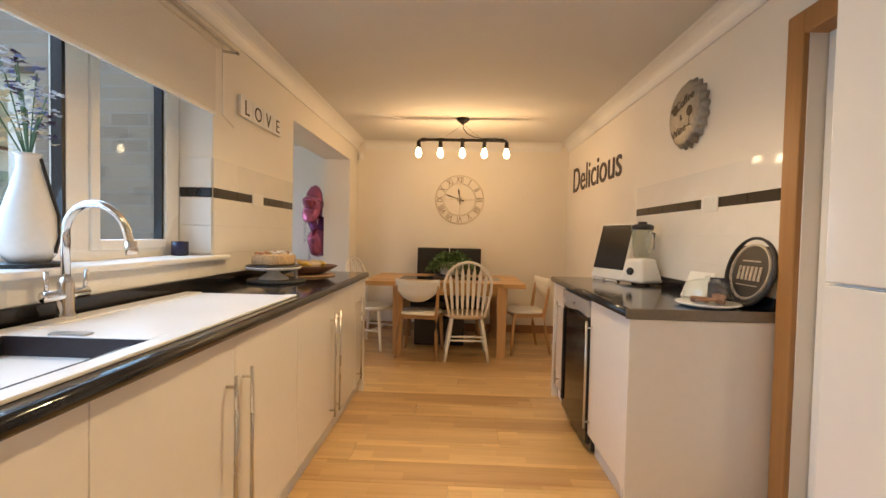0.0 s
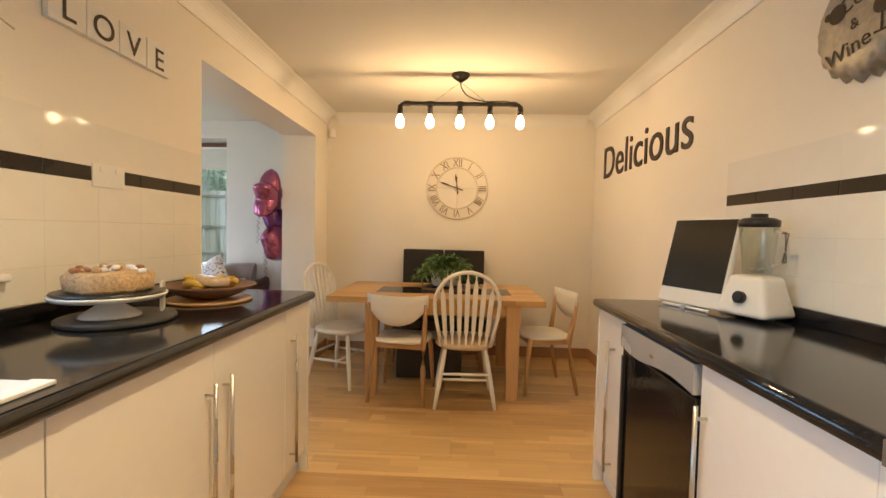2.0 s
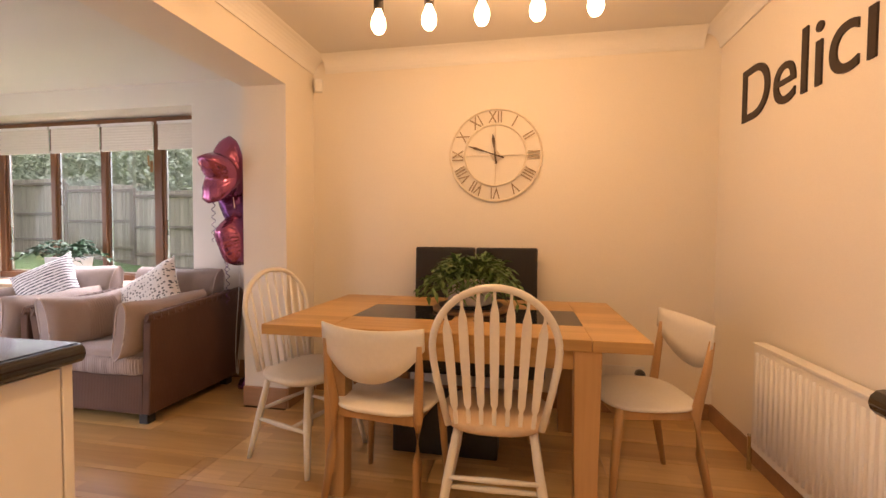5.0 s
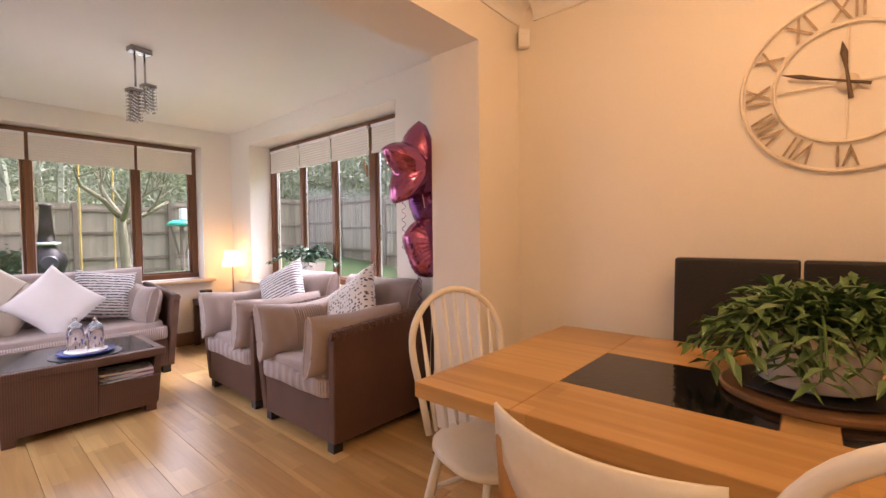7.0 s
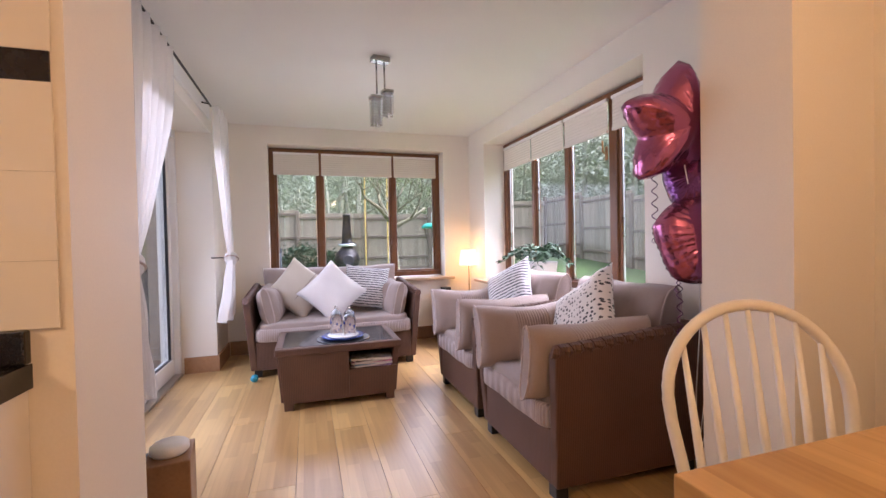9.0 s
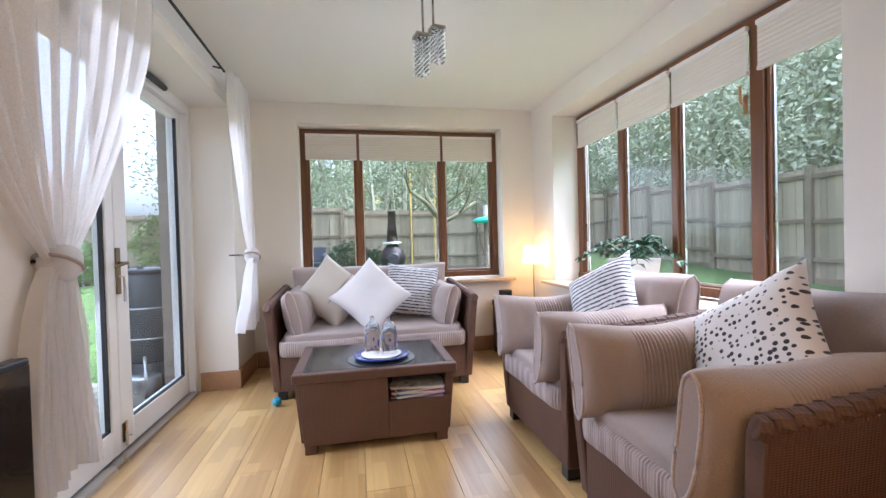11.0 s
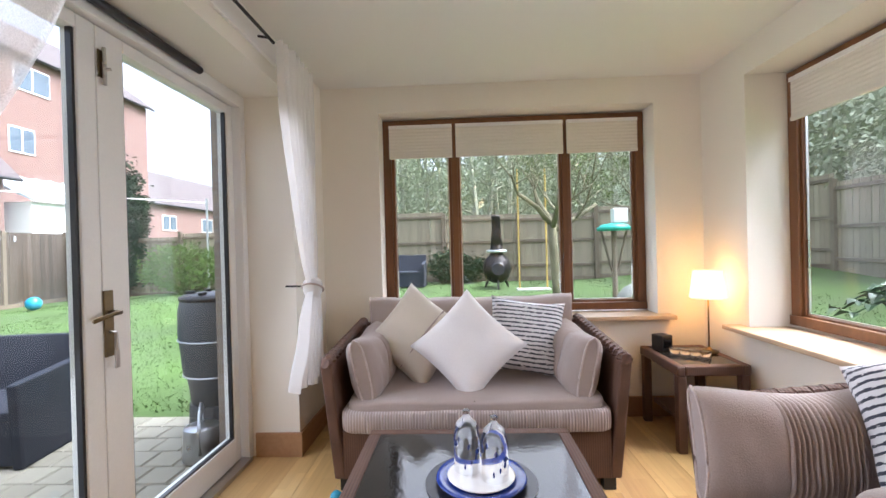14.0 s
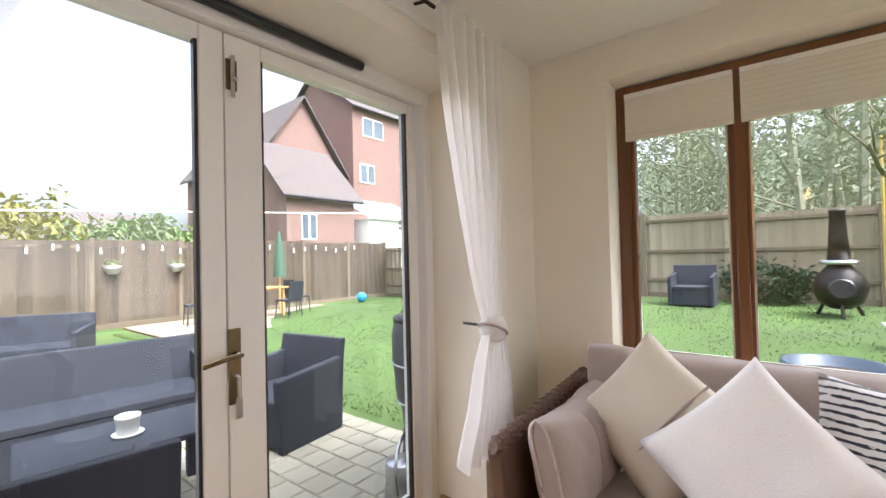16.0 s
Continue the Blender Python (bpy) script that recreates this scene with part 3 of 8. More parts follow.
structure("baseboard_living_south", bm, M_skirt, "wooden skirting board")


# ---- windows and doors ----
def casement(name, label, verticals, z0, z1, place, blind_drop, sash=()):
    """A brown wooden window along its own x axis, y towards the room. verticals: (middle, width) of the posts."""
    w = thing(name, label, "window", place)
    w["kind"] = "structure"
    a, b = verticals[0][0] - verticals[0][1] / 2, verticals[-1][0] + verticals[-1][1] / 2
    part("head", B(a, b, -0.035, 0.035, z1 - 0.045, z1, 0.004), M_brown, w)
    part("sill_rail", B(a, b, -0.035, 0.045, z0, z0 + 0.055, 0.006), M_brown, w)
    for x, t in verticals:
        part("post", B(x - t / 2, x + t / 2, -0.034, 0.034, z0 + 0.05, z1 - 0.04, 0.006), M_brown, w)
    for i, ((xa, ta), (xb, tb)) in enumerate(zip(verticals, verticals[1:])):
        l, r = xa + ta / 2, xb - tb / 2
        fr = bmesh.new()
        s = 0.020 if i in sash else 0.015
        box(fr, l, l + s, -0.02, 0.015, z0 + 0.05, z1 - 0.04, 0.003)
        box(fr, r - s, r, -0.02, 0.015, z0 + 0.05, z1 - 0.04, 0.003)
        box(fr, l + s, r - s, -0.02, 0.015, z0 + 0.05, z0 + 0.05 + s, 0.003)
        box(fr, l + s, r - s, -0.02, 0.015, z1 - 0.04 - s, z1 - 0.04, 0.003)
        part("sash_frame", fr, M_brown, w)
        pn = part("pane", B(l + s - 0.004, r - s + 0.004, -0.006, -0.002, z0 + 0.05, z1 - 0.045), M_pane, w)
        pn.visible_shadow = False
        part("spacer_bar", bar_frame(l + s, r - s, z0 + 0.052 + s, z1 - 0.042 - s), M_steel, w)
        bl = bmesh.new()
        top, low = z1 - 0.056, z1 - blind_drop
        rows = 18
        prof = [(0.052 + (0.0022 if k % 2 else 0.0), low + (top - low) * k / rows) for k in range(rows + 1)]
        prof += [(y - 0.005, z) for y, z in prof[::-1]]
        ends = [[bl.verts.new((x, y, z)) for y, z in prof] for x in (l - 0.010, r + 0.010)]
        for k in range(len(prof)):
            m = (k + 1) % len(prof)
            bl.faces.new((ends[0][k], ends[0][m], ends[1][m], ends[1][k]))
        bl.faces.new(ends[0])
        bl.faces.new(ends[1][::-1])
        bld = thing("window_blind", "cream fabric blind pulled up at the window head", "blind", place, "window blinds")
        part("fabric", bl, M_blind, bld)
        part("bottom_rail", B(l - 0.010, r + 0.010, 0.038, 0.062, low - 0.018, low + 0.004, 0.006), M_blind, bld)
        part("head_rail", B(l - 0.010, r + 0.010, 0.036, 0.066, top - 0.012, top + 0.012, 0.004), M_white, bld)
    return w


def bar_frame(x0, x1, z0, z1, t=0.008):
    bm = bmesh.new()
    for q in ((x0, x0 + t, z0, z1), (x1 - t, x1, z0, z1), (x0 + t, x1 - t, z0, z0 + t), (x0 + t, x1 - t, z1 - t, z1)):
        box(bm, q[0], q[1], -0.012, 0.001, q[2], q[3])
    return bm


west = casement("window_1", "brown stained wooden window of three lights", [(-5.15, 0.06), (-4.61, 0.046), (-3.80, 0.046), (-3.30, 0.06)], 0.715, 2.152, pose(-5.385, 0, 0, 0, 0, -90), 0.27, (0, 2))
north = casement("window_2", "wide brown stained wooden window of four lights", [(2.445, 0.08), (2.955, 0.075), (3.53, 0.05), (4.09, 0.05), (4.695, 0.065)], 0.705, 2.152, pose(0, 5.77, 0, 0, 0, 180), 0.27, (0,))
structure("sill_west", B(-5.345, -5.09, 3.20, 5.27, 0.676, 0.706, 0.008), M_sill, "light wooden window sill")
structure("sill_north", B(-4.83, -2.32, 5.40, 5.735, 0.664, 0.692, 0.008), M_sill, "light wooden window sill")
for x in (-3.0,):
    h = part("catch_plate", B(-0.012, 0.012, -0.004, 0.006, -0.05, 0.05, 0.004), M_pine, north, "brass coloured window catch", at=pose(0, 5.77, 0, 0, 0, 180).inverted() @ pose(x, 5.72, 1.72))
    part("lever", tube(bmesh.new(), [(0, -0.01, 0.0), (0, -0.03, 0.01), (0, -0.032, 0.09)], 0.007), M_pine, h)

# kitchen window
kw = thing("window_3", "white framed kitchen window over the sink", "window")
kw["kind"] = "structure"
for y0, y1, z0, z1 in ((0.2, 2.16, 1.06, 1.125), (0.2, 2.16, 2.15, 2.22), (0.2, 0.27, 1.12, 2.16), (2.09, 2.16, 1.12, 2.16), (1.50, 1.60, 1.12, 2.16)):
    part("frame", B(-1.54, -1.47, y0, y1, z0, z1, 0.006), M_plastic, kw)
for y0, y1 in ((0.27, 1.50), (1.60, 2.09)):
    fr = bmesh.new()
    for q in ((y0, y0 + 0.045, 1.12, 2.16), (y1 - 0.045, y1, 1.12, 2.16), (y0 + 0.045, y1 - 0.045, 1.12, 1.165), (y0 + 0.045, y1 - 0.045, 2.11, 2.16)):
        box(fr, -1.53, -1.46, q[0], q[1], q[2], q[3], 0.006)
    if y0 > 1:
        part("sash_frame", fr, M_plastic, kw)
        seal = bmesh.new()
        for q in ((y1 - 0.062, y1 - 0.046, 1.16, 2.11),):
            box(seal, -1.515, -1.475, q[0], q[1], q[2], q[3])
        part("rubber_seal", seal, M_black, kw)
    else:
        fr.free()
        part("rubber_seal", B(-1.515, -1.472, 1.484, 1.499, 1.13, 2.15), M_black, kw)
    pn = part("pane", B(-1.506, -1.502, y0, y1, 1.12, 2.16), M_pane, kw)
    pn.visible_shadow = False
structure("sill_kitchen", B(-1.47, -1.245, 0.1, 2.27, 1.056, 1.082, 0.01, 3), M_white, "white painted window sill")
bl = thing("roller_blind", "white roller blind half lowered over the kitchen window", "blind")
part("fabric", B(-1.262, -1.258, 0.12, 2.13, 1.83, 2.20), M_blind, bl)
part("bottom_bar", B(-1.268, -1.252, 0.12, 2.13, 1.815, 1.835, 0.004), M_white, bl)
part("roller", tube(bmesh.new(), [(-1.25, 0.1, 2.19), (-1.25, 2.15, 2.19)], 0.022, 14), M_blind, bl, smooth=True)
part("chain", tube(bmesh.new(), [(-1.245, 2.17, 2.19), (-1.245, 2.17, 1.83), (-1.24, 2.28, 1.79)], 0.0025, 6), M_steel, bl)
cr = thing("curtain_pole", "thin brushed metal pole over the kitchen window", "curtain pole")
part("pole", tube(bmesh.new(), [(-1.215, 0.1, 2.19), (-1.215, 2.27, 2.19)], 0.009, 10), M_steel, cr, smooth=True)
part("bracket", tube(bmesh.new(), [(-1.215, 2.26, 2.19), (-1.29, 2.26, 2.20)], 0.008, 8), M_steel, cr)

# pine casing of the kitchen doorway
dc = thing("door_1", "pine door casing round an open doorway", "door casing")
dc["kind"] = "structure"
for y0, y1, z0, z1 in ((1.665, 1.752, 0, 2.125), (0.835, 0.865, 0, 2.125), (0.865, 1.665, 2.03, 2.125)):
    part("casing_board", B(KE - 0.022, 1.62, y0, y1, z0, z1, 0.006), M_pine, dc)

hall = thing("hall_door", "plain white interior door standing closed", "door")
part("leaf", B(1.44, 1.48, 0.87, 1.655, 0.005, 2.03, 0.004), M_white, hall)
for z0, z1 in ((0.25, 0.95), (1.10, 1.85)):
    part("panel", B(1.432, 1.441, 1.0, 1.52, z0, z1, 0.004), M_white, hall)

# french doors
fd = thing("door_2", "white french doors with brass handle, closed", "french door")
fd["kind"] = "structure"
for x0, x1, z0, z1 in ((-4.64, -4.59, 0, 2.11), (-2.67, -2.62, 0, 2.11), (-4.59, -2.67, 2.04, 2.11)):
    part("frame", B(x0, x1, 2.44, 2.58, z0, z1, 0.005), M_white, fd)
part("threshold", B(-4.59, -2.67, 2.44, 2.60, -0.011, 0.02, 0.004), M_steel, fd)
for x0, x1 in ((-4.565, -3.648), (-3.645, -2.675)):
    leaf = part("leaf", bmesh.new(), M_white, fd)
    bm = bmesh.new()
    l, r = x0, x1
    sl = 0.055 if x0 < -4 else 0.11
    sr = 0.125 if x0 < -4 else 0.10
    for q in ((l, l + sl if x0 < -4 else l + 0.075, 0.025, 2.035), (r - sr, r, 0.025, 2.035), (l + (sl if x0 < -4 else 0.075), r - sr, 0.025, 0.16), (l + (sl if x0 < -4 else 0.075), r - sr, 1.985, 2.035)):
        box(bm, q[0], q[1], 2.485, 2.545, q[2], q[3], 0.006)
    leaf.data = mesh_of("leaf", bm, M_white)
    gl, gr = l + (sl if x0 < -4 else 0.075), r - sr
    pn = part("pane", B(gl - 0.005, gr + 0.005, 2.508, 2.513, 0.155, 1.99), M_pane, leaf)
    pn.visible_shadow = False
    seal = bmesh.new()
    for q in ((gl, gl + 0.011, 0.16, 1.985), (gr - 0.011, gr, 0.16, 1.985), (gl + 0.011, gr - 0.011, 0.16, 0.168)):
        box(seal, q[0], q[1], 2.515, 2.535, q[2], q[3])
    part("glazing_seal", seal, M_black, leaf)
M_brass = mat("aged_brass", (0.17, 0.125, 0.065), 0.42, 1.0, var=0.2, fine=80, bump=0.1)
hd = part("handle_plate", B(-3.685, -3.645, 2.545, 2.553, 0.84, 1.08, 0.003), M_brass, fd, "aged brass lever handle with a key")
part("lever", tube(bmesh.new(), [(-3.665, 2.55, 1.0), (-3.665, 2.595, 1.0), (-3.63, 2.60, 1.0), (-3.55, 2.595, 0.985)], 0.008, 8), M_brass, hd, smooth=True)
part("key", tube(bmesh.new(), [(-3.665, 2.55, 0.93), (-3.665, 2.575, 0.93), (-3.665, 2.578, 0.86)], 0.006, 6), M_steel, hd)
part("key_tag", B(-3.675, -3.655, 2.574, 2.580, 0.80, 0.865, 0.002), M_steel, hd)
for z in (1.90, 0.12):
    sb = thing("door_bolt", "small metal sliding bolt on the door stile", "bolt", pose(-3.668, 2.547, z), "door bolts")
    part("plate", B(-0.018, 0.018, 0, 0.004, -0.05, 0.05, 0.002), M_brass, sb)
    part("rod", tube(bmesh.new(), [(0, 0.012, -0.075), (0, 0.012, 0.06)], 0.007, 8), M_steel, sb)
    part("knob", tube(bmesh.new(), [(0, 0.012, -0.02), (0, 0.035, -0.02)], 0.006, 8), M_steel, sb)
mono("draught_bar", tube(bmesh.new(), [(-4.18, 2.60, 2.085), (-2.95, 2.60, 2.085)], 0.019, 10), M_black, "black foam bar fixed above the french doors", "draught excluder", smooth=True)


# ---- kitchen units ----
def bar_handle(parent, x, y, z0, z1, out):
    """A steel bar handle on posts; out: the side that it stands off to."""
    h = part("handle", tube(bmesh.new(), [(x + out * 0.032, y, z0), (x + out * 0.032, y, z1)], 0.0065, 10), M_steel, parent, "brushed steel bar handle", smooth=True)
    for z in (z0 + 0.035, z1 - 0.035):
        part("handle_post", tube(bmesh.new(), [(x, y, z), (x + out * 0.032, y, z)], 0.005, 8), M_steel, h)


def base_unit(y0, y1, back, front, handles, group):
    out = 1 if front > back else -1
    c = thing("base_cabinet", "white gloss base cabinet under a black worktop", "cabinet", Matrix(), group)
    part("body", B(back, front - out * 0.021, y0 + 0.001, y1 - 0.001, 0.12, 0.875), M_white, c)
    d = part("door", B(front - out * 0.019, front, y0 + 0.0015, y1 - 0.0015, 0.125, 0.872, 0.0025), M_gloss, c, "white gloss door")
    for y in handles:
        bar_handle(d, front, y, 0.17, 0.76, out)
    part("plinth", B(back, front - out * 0.045, y0, y1, 0, 0.118), M_white, c)


for y0, y1, hs in ((-1.63, -1.03, ()), (-1.03, -0.43, (-0.48,)), (-0.43, 0.17, (-0.38,)), (0.17, 0.72, ()), (0.72, 1.269, (1.217,)), (1.269, 1.81, (1.321,)), (1.81, 2.354, (2.307,)), (2.354, 2.90, (2.401,)), (2.90, 3.175, (2.956,))):
    base_unit(y0, y1, KW + 0.002, -0.69, hs, "cabinets under the sink worktop")
mono("end_panel", B(KW + 0.002, -0.69, 3.177, 3.197, 0, 0.875, 0.002), M_gloss, "white gloss end panel of the cabinet run", "panel")
base_unit(1.787, 2.31, KE - 0.002, 0.765, (2.275,), "cabinets under the side worktop")
base_unit(2.885, 3.205, KE - 0.002, 0.765, (2.99,), "cabinets under the side worktop")
mono("end_panel", B(0.762, KE - 0.002, 1.765, 1.785, 0, 0.872, 0.002), M_gloss, "white gloss end panel beside the doorway", "panel")
mono("end_panel", B(0.762, KE - 0.002, 3.207, 3.225, 0, 0.872, 0.002), M_gloss, "white gloss end panel beside the dining space", "panel")


def worktop(name, x0, x1, y0, y1, label, holes=None):
    w = thing(name, label, "worktop")
    bm = bmesh.new()
    if holes:
        hx0, hx1, hy0, hy1 = holes
        for q in ((x0, hx0, y0, y1), (hx1, x1, y0, y1), (hx0, hx1, y0, hy0), (hx0, hx1, hy1, y1)):
            box(bm, *q, 0.877, 0.918)
    else:
        box(bm, x0, x1, y0, y1, 0.877, 0.918, 0.008, 3)
    part("slab", bm, M_worktop, w)
    return w


sinktop = worktop("sink_worktop", KW + 0.001, -0.682, -1.63, 3.203, "black polished worktop with a rounded front edge", (-1.20, -0.80, 0.36, 1.02))
part("front_nosing", tube(bmesh.new(), [(-0.683, -1.63, 0.8975), (-0.683, 3.203, 0.8975)], 0.0205, 12), M_worktop, sinktop, smooth=True)
part("upstand", B(KW + 0.001, KW + 0.022, -1.63, 3.203, 0.919, 0.975, 0.004), M_worktop, sinktop)
sidetop = worktop("side_worktop", 0.755, KE - 0.001, 1.762, 3.23, "black polished worktop with a pale metal end trim")
part("front_nosing", tube(bmesh.new(), [(0.756, 1.762, 0.8975), (0.756, 3.23, 0.8975)], 0.0205, 12), M_worktop, sidetop, smooth=True)
part("upstand", B(KE - 0.022, KE - 0.001, 1.762, 3.23, 0.919, 0.975, 0.004), M_worktop, sidetop)
part("end_trim", B(0.742, KE - 0.001, 1.755, 1.7615, 0.876, 0.919, 0.001), mat("dull_worktop_edge", (0.20, 0.17, 0.13), 0.4, 0.3), sidetop)

# inset sink with drainer
M_sink = mat("white_composite_sink", (0.84, 0.83, 0.80), 0.25, var=0.03, fine=90, bump=0.02)
sk = thing("kitchen_sink", "white inset sink with a dark bowl and drainer", "sink")
bm = bmesh.new()
for q in ((-1.235, -1.16, 0.32, 1.86), (-0.765, -0.715, 0.32, 1.86), (-1.16, -0.765, 0.32, 0.40), (-1.16, -0.765, 0.99, 1.06)):
    box(bm, *q, 0.9185, 0.928, 0.003)
part("rim", bm, M_sink, sk)
bm = bmesh.new()
box(bm, -1.16, -0.765, 1.06, 1.86, 0.9185, 0.924, 0.003)
drn = part("drainer", bm, M_sink, sk)
bm = bmesh.new()
box(bm, -1.165, -1.155, 0.395, 0.995, 0.74, 0.926)
box(bm, -0.77, -0.76, 0.395, 0.995, 0.74, 0.926)
box(bm, -1.155, -0.77, 0.395, 0.405, 0.74, 0.926)
box(bm, -1.155, -0.77, 0.985, 0.995, 0.74, 0.926)
box(bm, -1.165, -0.76, 0.395, 0.995, 0.73, 0.74)
part("bowl", bm, mat("dark_washing_up_bowl", (0.03, 0.03, 0.045), 0.4, var=0.2), sk, "dark plastic washing-up bowl")
part("overflow_plate", B(-1.05, -0.95, 0.996, 1.03, 0.926, 0.934, 0.004), M_steel, sk)
tp = thing("mixer_tap", "chrome swan neck mixer tap with two levers", "tap", pose(-1.205, 1.215, 0.928))
part("base", lathe(bmesh.new(), [(0.028, 0), (0.028, 0.01), (0.022, 0.02), (0.022, 0.11), (0.016, 0.13)], 20), M_chrome, tp, smooth=True)
neck = [(0, 0, 0.10), (0, 0, 0.26)] + [(0.10 - 0.10 * math.cos(a), -0.01 * math.sin(a), 0.26 + 0.10 * math.sin(a)) for a in (radians(q) for q in range(15, 166, 15))] + [(0.205, 0, 0.25), (0.212, 0, 0.225)]
part("spout", tube(bmesh.new(), neck, 0.0125, 12), M_chrome, tp, smooth=True)
part("aerator", tube(bmesh.new(), [(0.208, 0, 0.245), (0.214, 0, 0.205)], 0.017, 12), M_chrome, tp, smooth=True)
part("cross_body", tube(bmesh.new(), [(0, -0.075, 0.075), (0, 0.075, 0.075)], 0.017, 12), M_chrome, tp, smooth=True)
for s in (-1, 1):
    part("lever", tube(bmesh.new(), [(0, 0.065 * s, 0.075), (0.005, 0.07 * s, 0.15)], 0.006, 8), M_chrome, tp, smooth=True)

# under-counter drinks fridge
fg = thing("drinks_fridge", "black glass drinks fridge with a silver top fascia", "fridge")
part("body", B(0.79, KE - 0.03, 2.318, 2.878, 0.02, 0.86), M_black, fg)
dr = part("door", B(0.757, 0.788, 2.32, 2.876, 0.06, 0.765, 0.006), M_blackglass, fg, "black glass door")
part("grip", B(0.745, 0.757, 2.84, 2.862, 0.12, 0.74, 0.004), M_black, dr)
bm = bmesh.new()
prof = [(2.32 + 0.0278 * i, 0.775 + 0.012 * math.sin(i / 20 * 2 * math.pi)) for i in range(21)]
prof += [(y, 0.866) for y, z in prof[::-1]]
ends = [[bm.verts.new((x, y, z)) for y, z in prof] for x in (0.748, 0.79)]
for i in range(len(prof)):
    k = (i + 1) % len(prof)
    bm.faces.new((ends[0][i], ends[0][k], ends[1][k], ends[1][i]))
bm.faces.new(ends[0])
bm.faces.new(ends[1][::-1])
part("fascia", bm, mat("silver_plastic", (0.55, 0.57, 0.60), 0.25, 0.5, var=0.04), fg, "silver wavy fascia")
part("badge", B(0.744, 0.748, 2.57, 2.60, 0.805, 0.82, 0.002), M_chrome, fg)

# tall units by the doorway
for y0, y1 in ((0.23, 0.828), (-0.37, 0.228), (-0.97, -0.372)):
    tu = thing("tall_cabinet", "tall white gloss larder cabinet", "cabinet", Matrix(), "tall larder cabinets")
    part("body", B(0.80, KE - 0.002, y0, y1, 0.0, 2.25), M_white, tu)
    part("door", B(0.78, 0.7985, y0 + 0.002, y1 - 0.002, 0.10, 1.128, 0.003), M_gloss, tu, "white gloss lower door")
    part("door", B(0.78, 0.7985, y0 + 0.002, y1 - 0.002, 1.134, 2.25, 0.003), M_gloss, tu, "white gloss upper door")

# recessed downlights over the working end of the kitchen; the second is added fill
for x, y, z in SPOTS:
    sp = thing("downlight", "unseen lit recessed downlight with a pale steel rim", "ceiling light", pose(x, y, KC), "kitchen downlights")
    part("rim", lathe(bmesh.new(), [(0.062, 0.0), (0.062, -0.006), (0.045, -0.008), (0.043, -0.002)], 32, close=False), M_steel, sp, smooth=True)
    part("lens", lathe(bmesh.new(), [(0.043, -0.002), (0.02, -0.004), (0.001, -0.005)], 24), M_bulb, sp, "lit lens", smooth=True)

# ---- wall pieces in the kitchen ----
M_letter = mat("dark_lettering", (0.03, 0.016, 0.01), 0.5, var=0.2)
sign = thing("wall_lettering", "large dark letters spelling Delicious on the wall", "lettering", pose(KE - 0.004, 5.12, 1.752, 90, 0, -90))
text_part("letters", "Delicious", 0.40, 0.004, M_letter, sign, pose(0, 0, 0.0), stretch=(1.035, 1.0, 1.0))

lv = thing("love_sign", "white wooden block sign spelling LOVE", "sign")
for i, ch in enumerate("LOVE"):
    y0 = 2.41 + 0.145 * i
    blk = part("block", B(KW + 0.001, KW + 0.022, y0 + 0.001, y0 + 0.142, 1.895, 2.02, 0.003), M_plastic, lv)
    text_part("letter", ch, 0.125, 0.001, M_letter, blk, pose(KW + 0.0235, y0 + 0.072, 1.912, 90, 0, 90), "CENTER")

M_capmetal = mat("worn_grey_metal", (0.34, 0.32, 0.28), 0.42, 0.5, var=0.25, big=8, fine=50, bump=0.12)
cap = thing("bottle_cap_sign", "grey metal bottle cap wall sign about coffee and wine", "wall sign", pose(KE - 0.002, 2.52, 1.955, 0, -90, 0))
bm = bmesh.new()
n = 126
rings = []
for r0, z, wob in ((0.195, 0.0, 0.011), (0.192, 0.012, 0.010), (0.178, 0.032, 0.005), (0.166, 0.042, 0.0), (0.10, 0.045, 0.0), (0.01, 0.046, 0.0)):
    rings.append([bm.verts.new(((r0 + wob * math.cos(21 * a)) * math.cos(a), (r0 + wob * math.cos(21 * a)) * math.sin(a), z)) for a in (2 * math.pi * j / n for j in range(n))])
for a, b in zip(rings, rings[1:]):
    for j in range(n):
        bm.faces.new((a[j], a[(j + 1) % n], b[(j + 1) % n], b[j]))
bm.faces.new(rings[-1])
part("cap", bm, M_capmetal, cap, smooth=True)
face = pose(0, 0, 0.047, 0, 0, -90)
text_part("word", "Coffee", 0.075, 0.0006, M_letter, cap, face @ pose(0.025, 0.05, 0, 0, 0, 12), "CENTER")
text_part("word", "Wine", 0.075, 0.0006, M_letter, cap, face @ pose(-0.035, -0.115, 0, 0, 0, 12), "CENTER")
text_part("word", "&", 0.05, 0.0006, M_letter, cap, face @ pose(-0.015, -0.03, 0, 0, 0, 12), "CENTER")
bm = bmesh.new()
lathe(bm, [(0.032, 0), (0.032, 0.001)], 20, (-0.085, 0.045, 0))
lathe(bm, [(0.014, 0), (0.014, 0.001)], 12, (-0.122, 0.05, 0))
lathe(bm, [(0.030, 0), (0.030, 0.001)], 20, (0.075, 0.005, 0))
box(bm, 0.072, 0.078, -0.075, -0.02, 0, 0.001)
box(bm, 0.052, 0.098, -0.082, -0.075, 0, 0.001)
part("printed_cup_and_glass", bm, M_letter, cap, at=face)

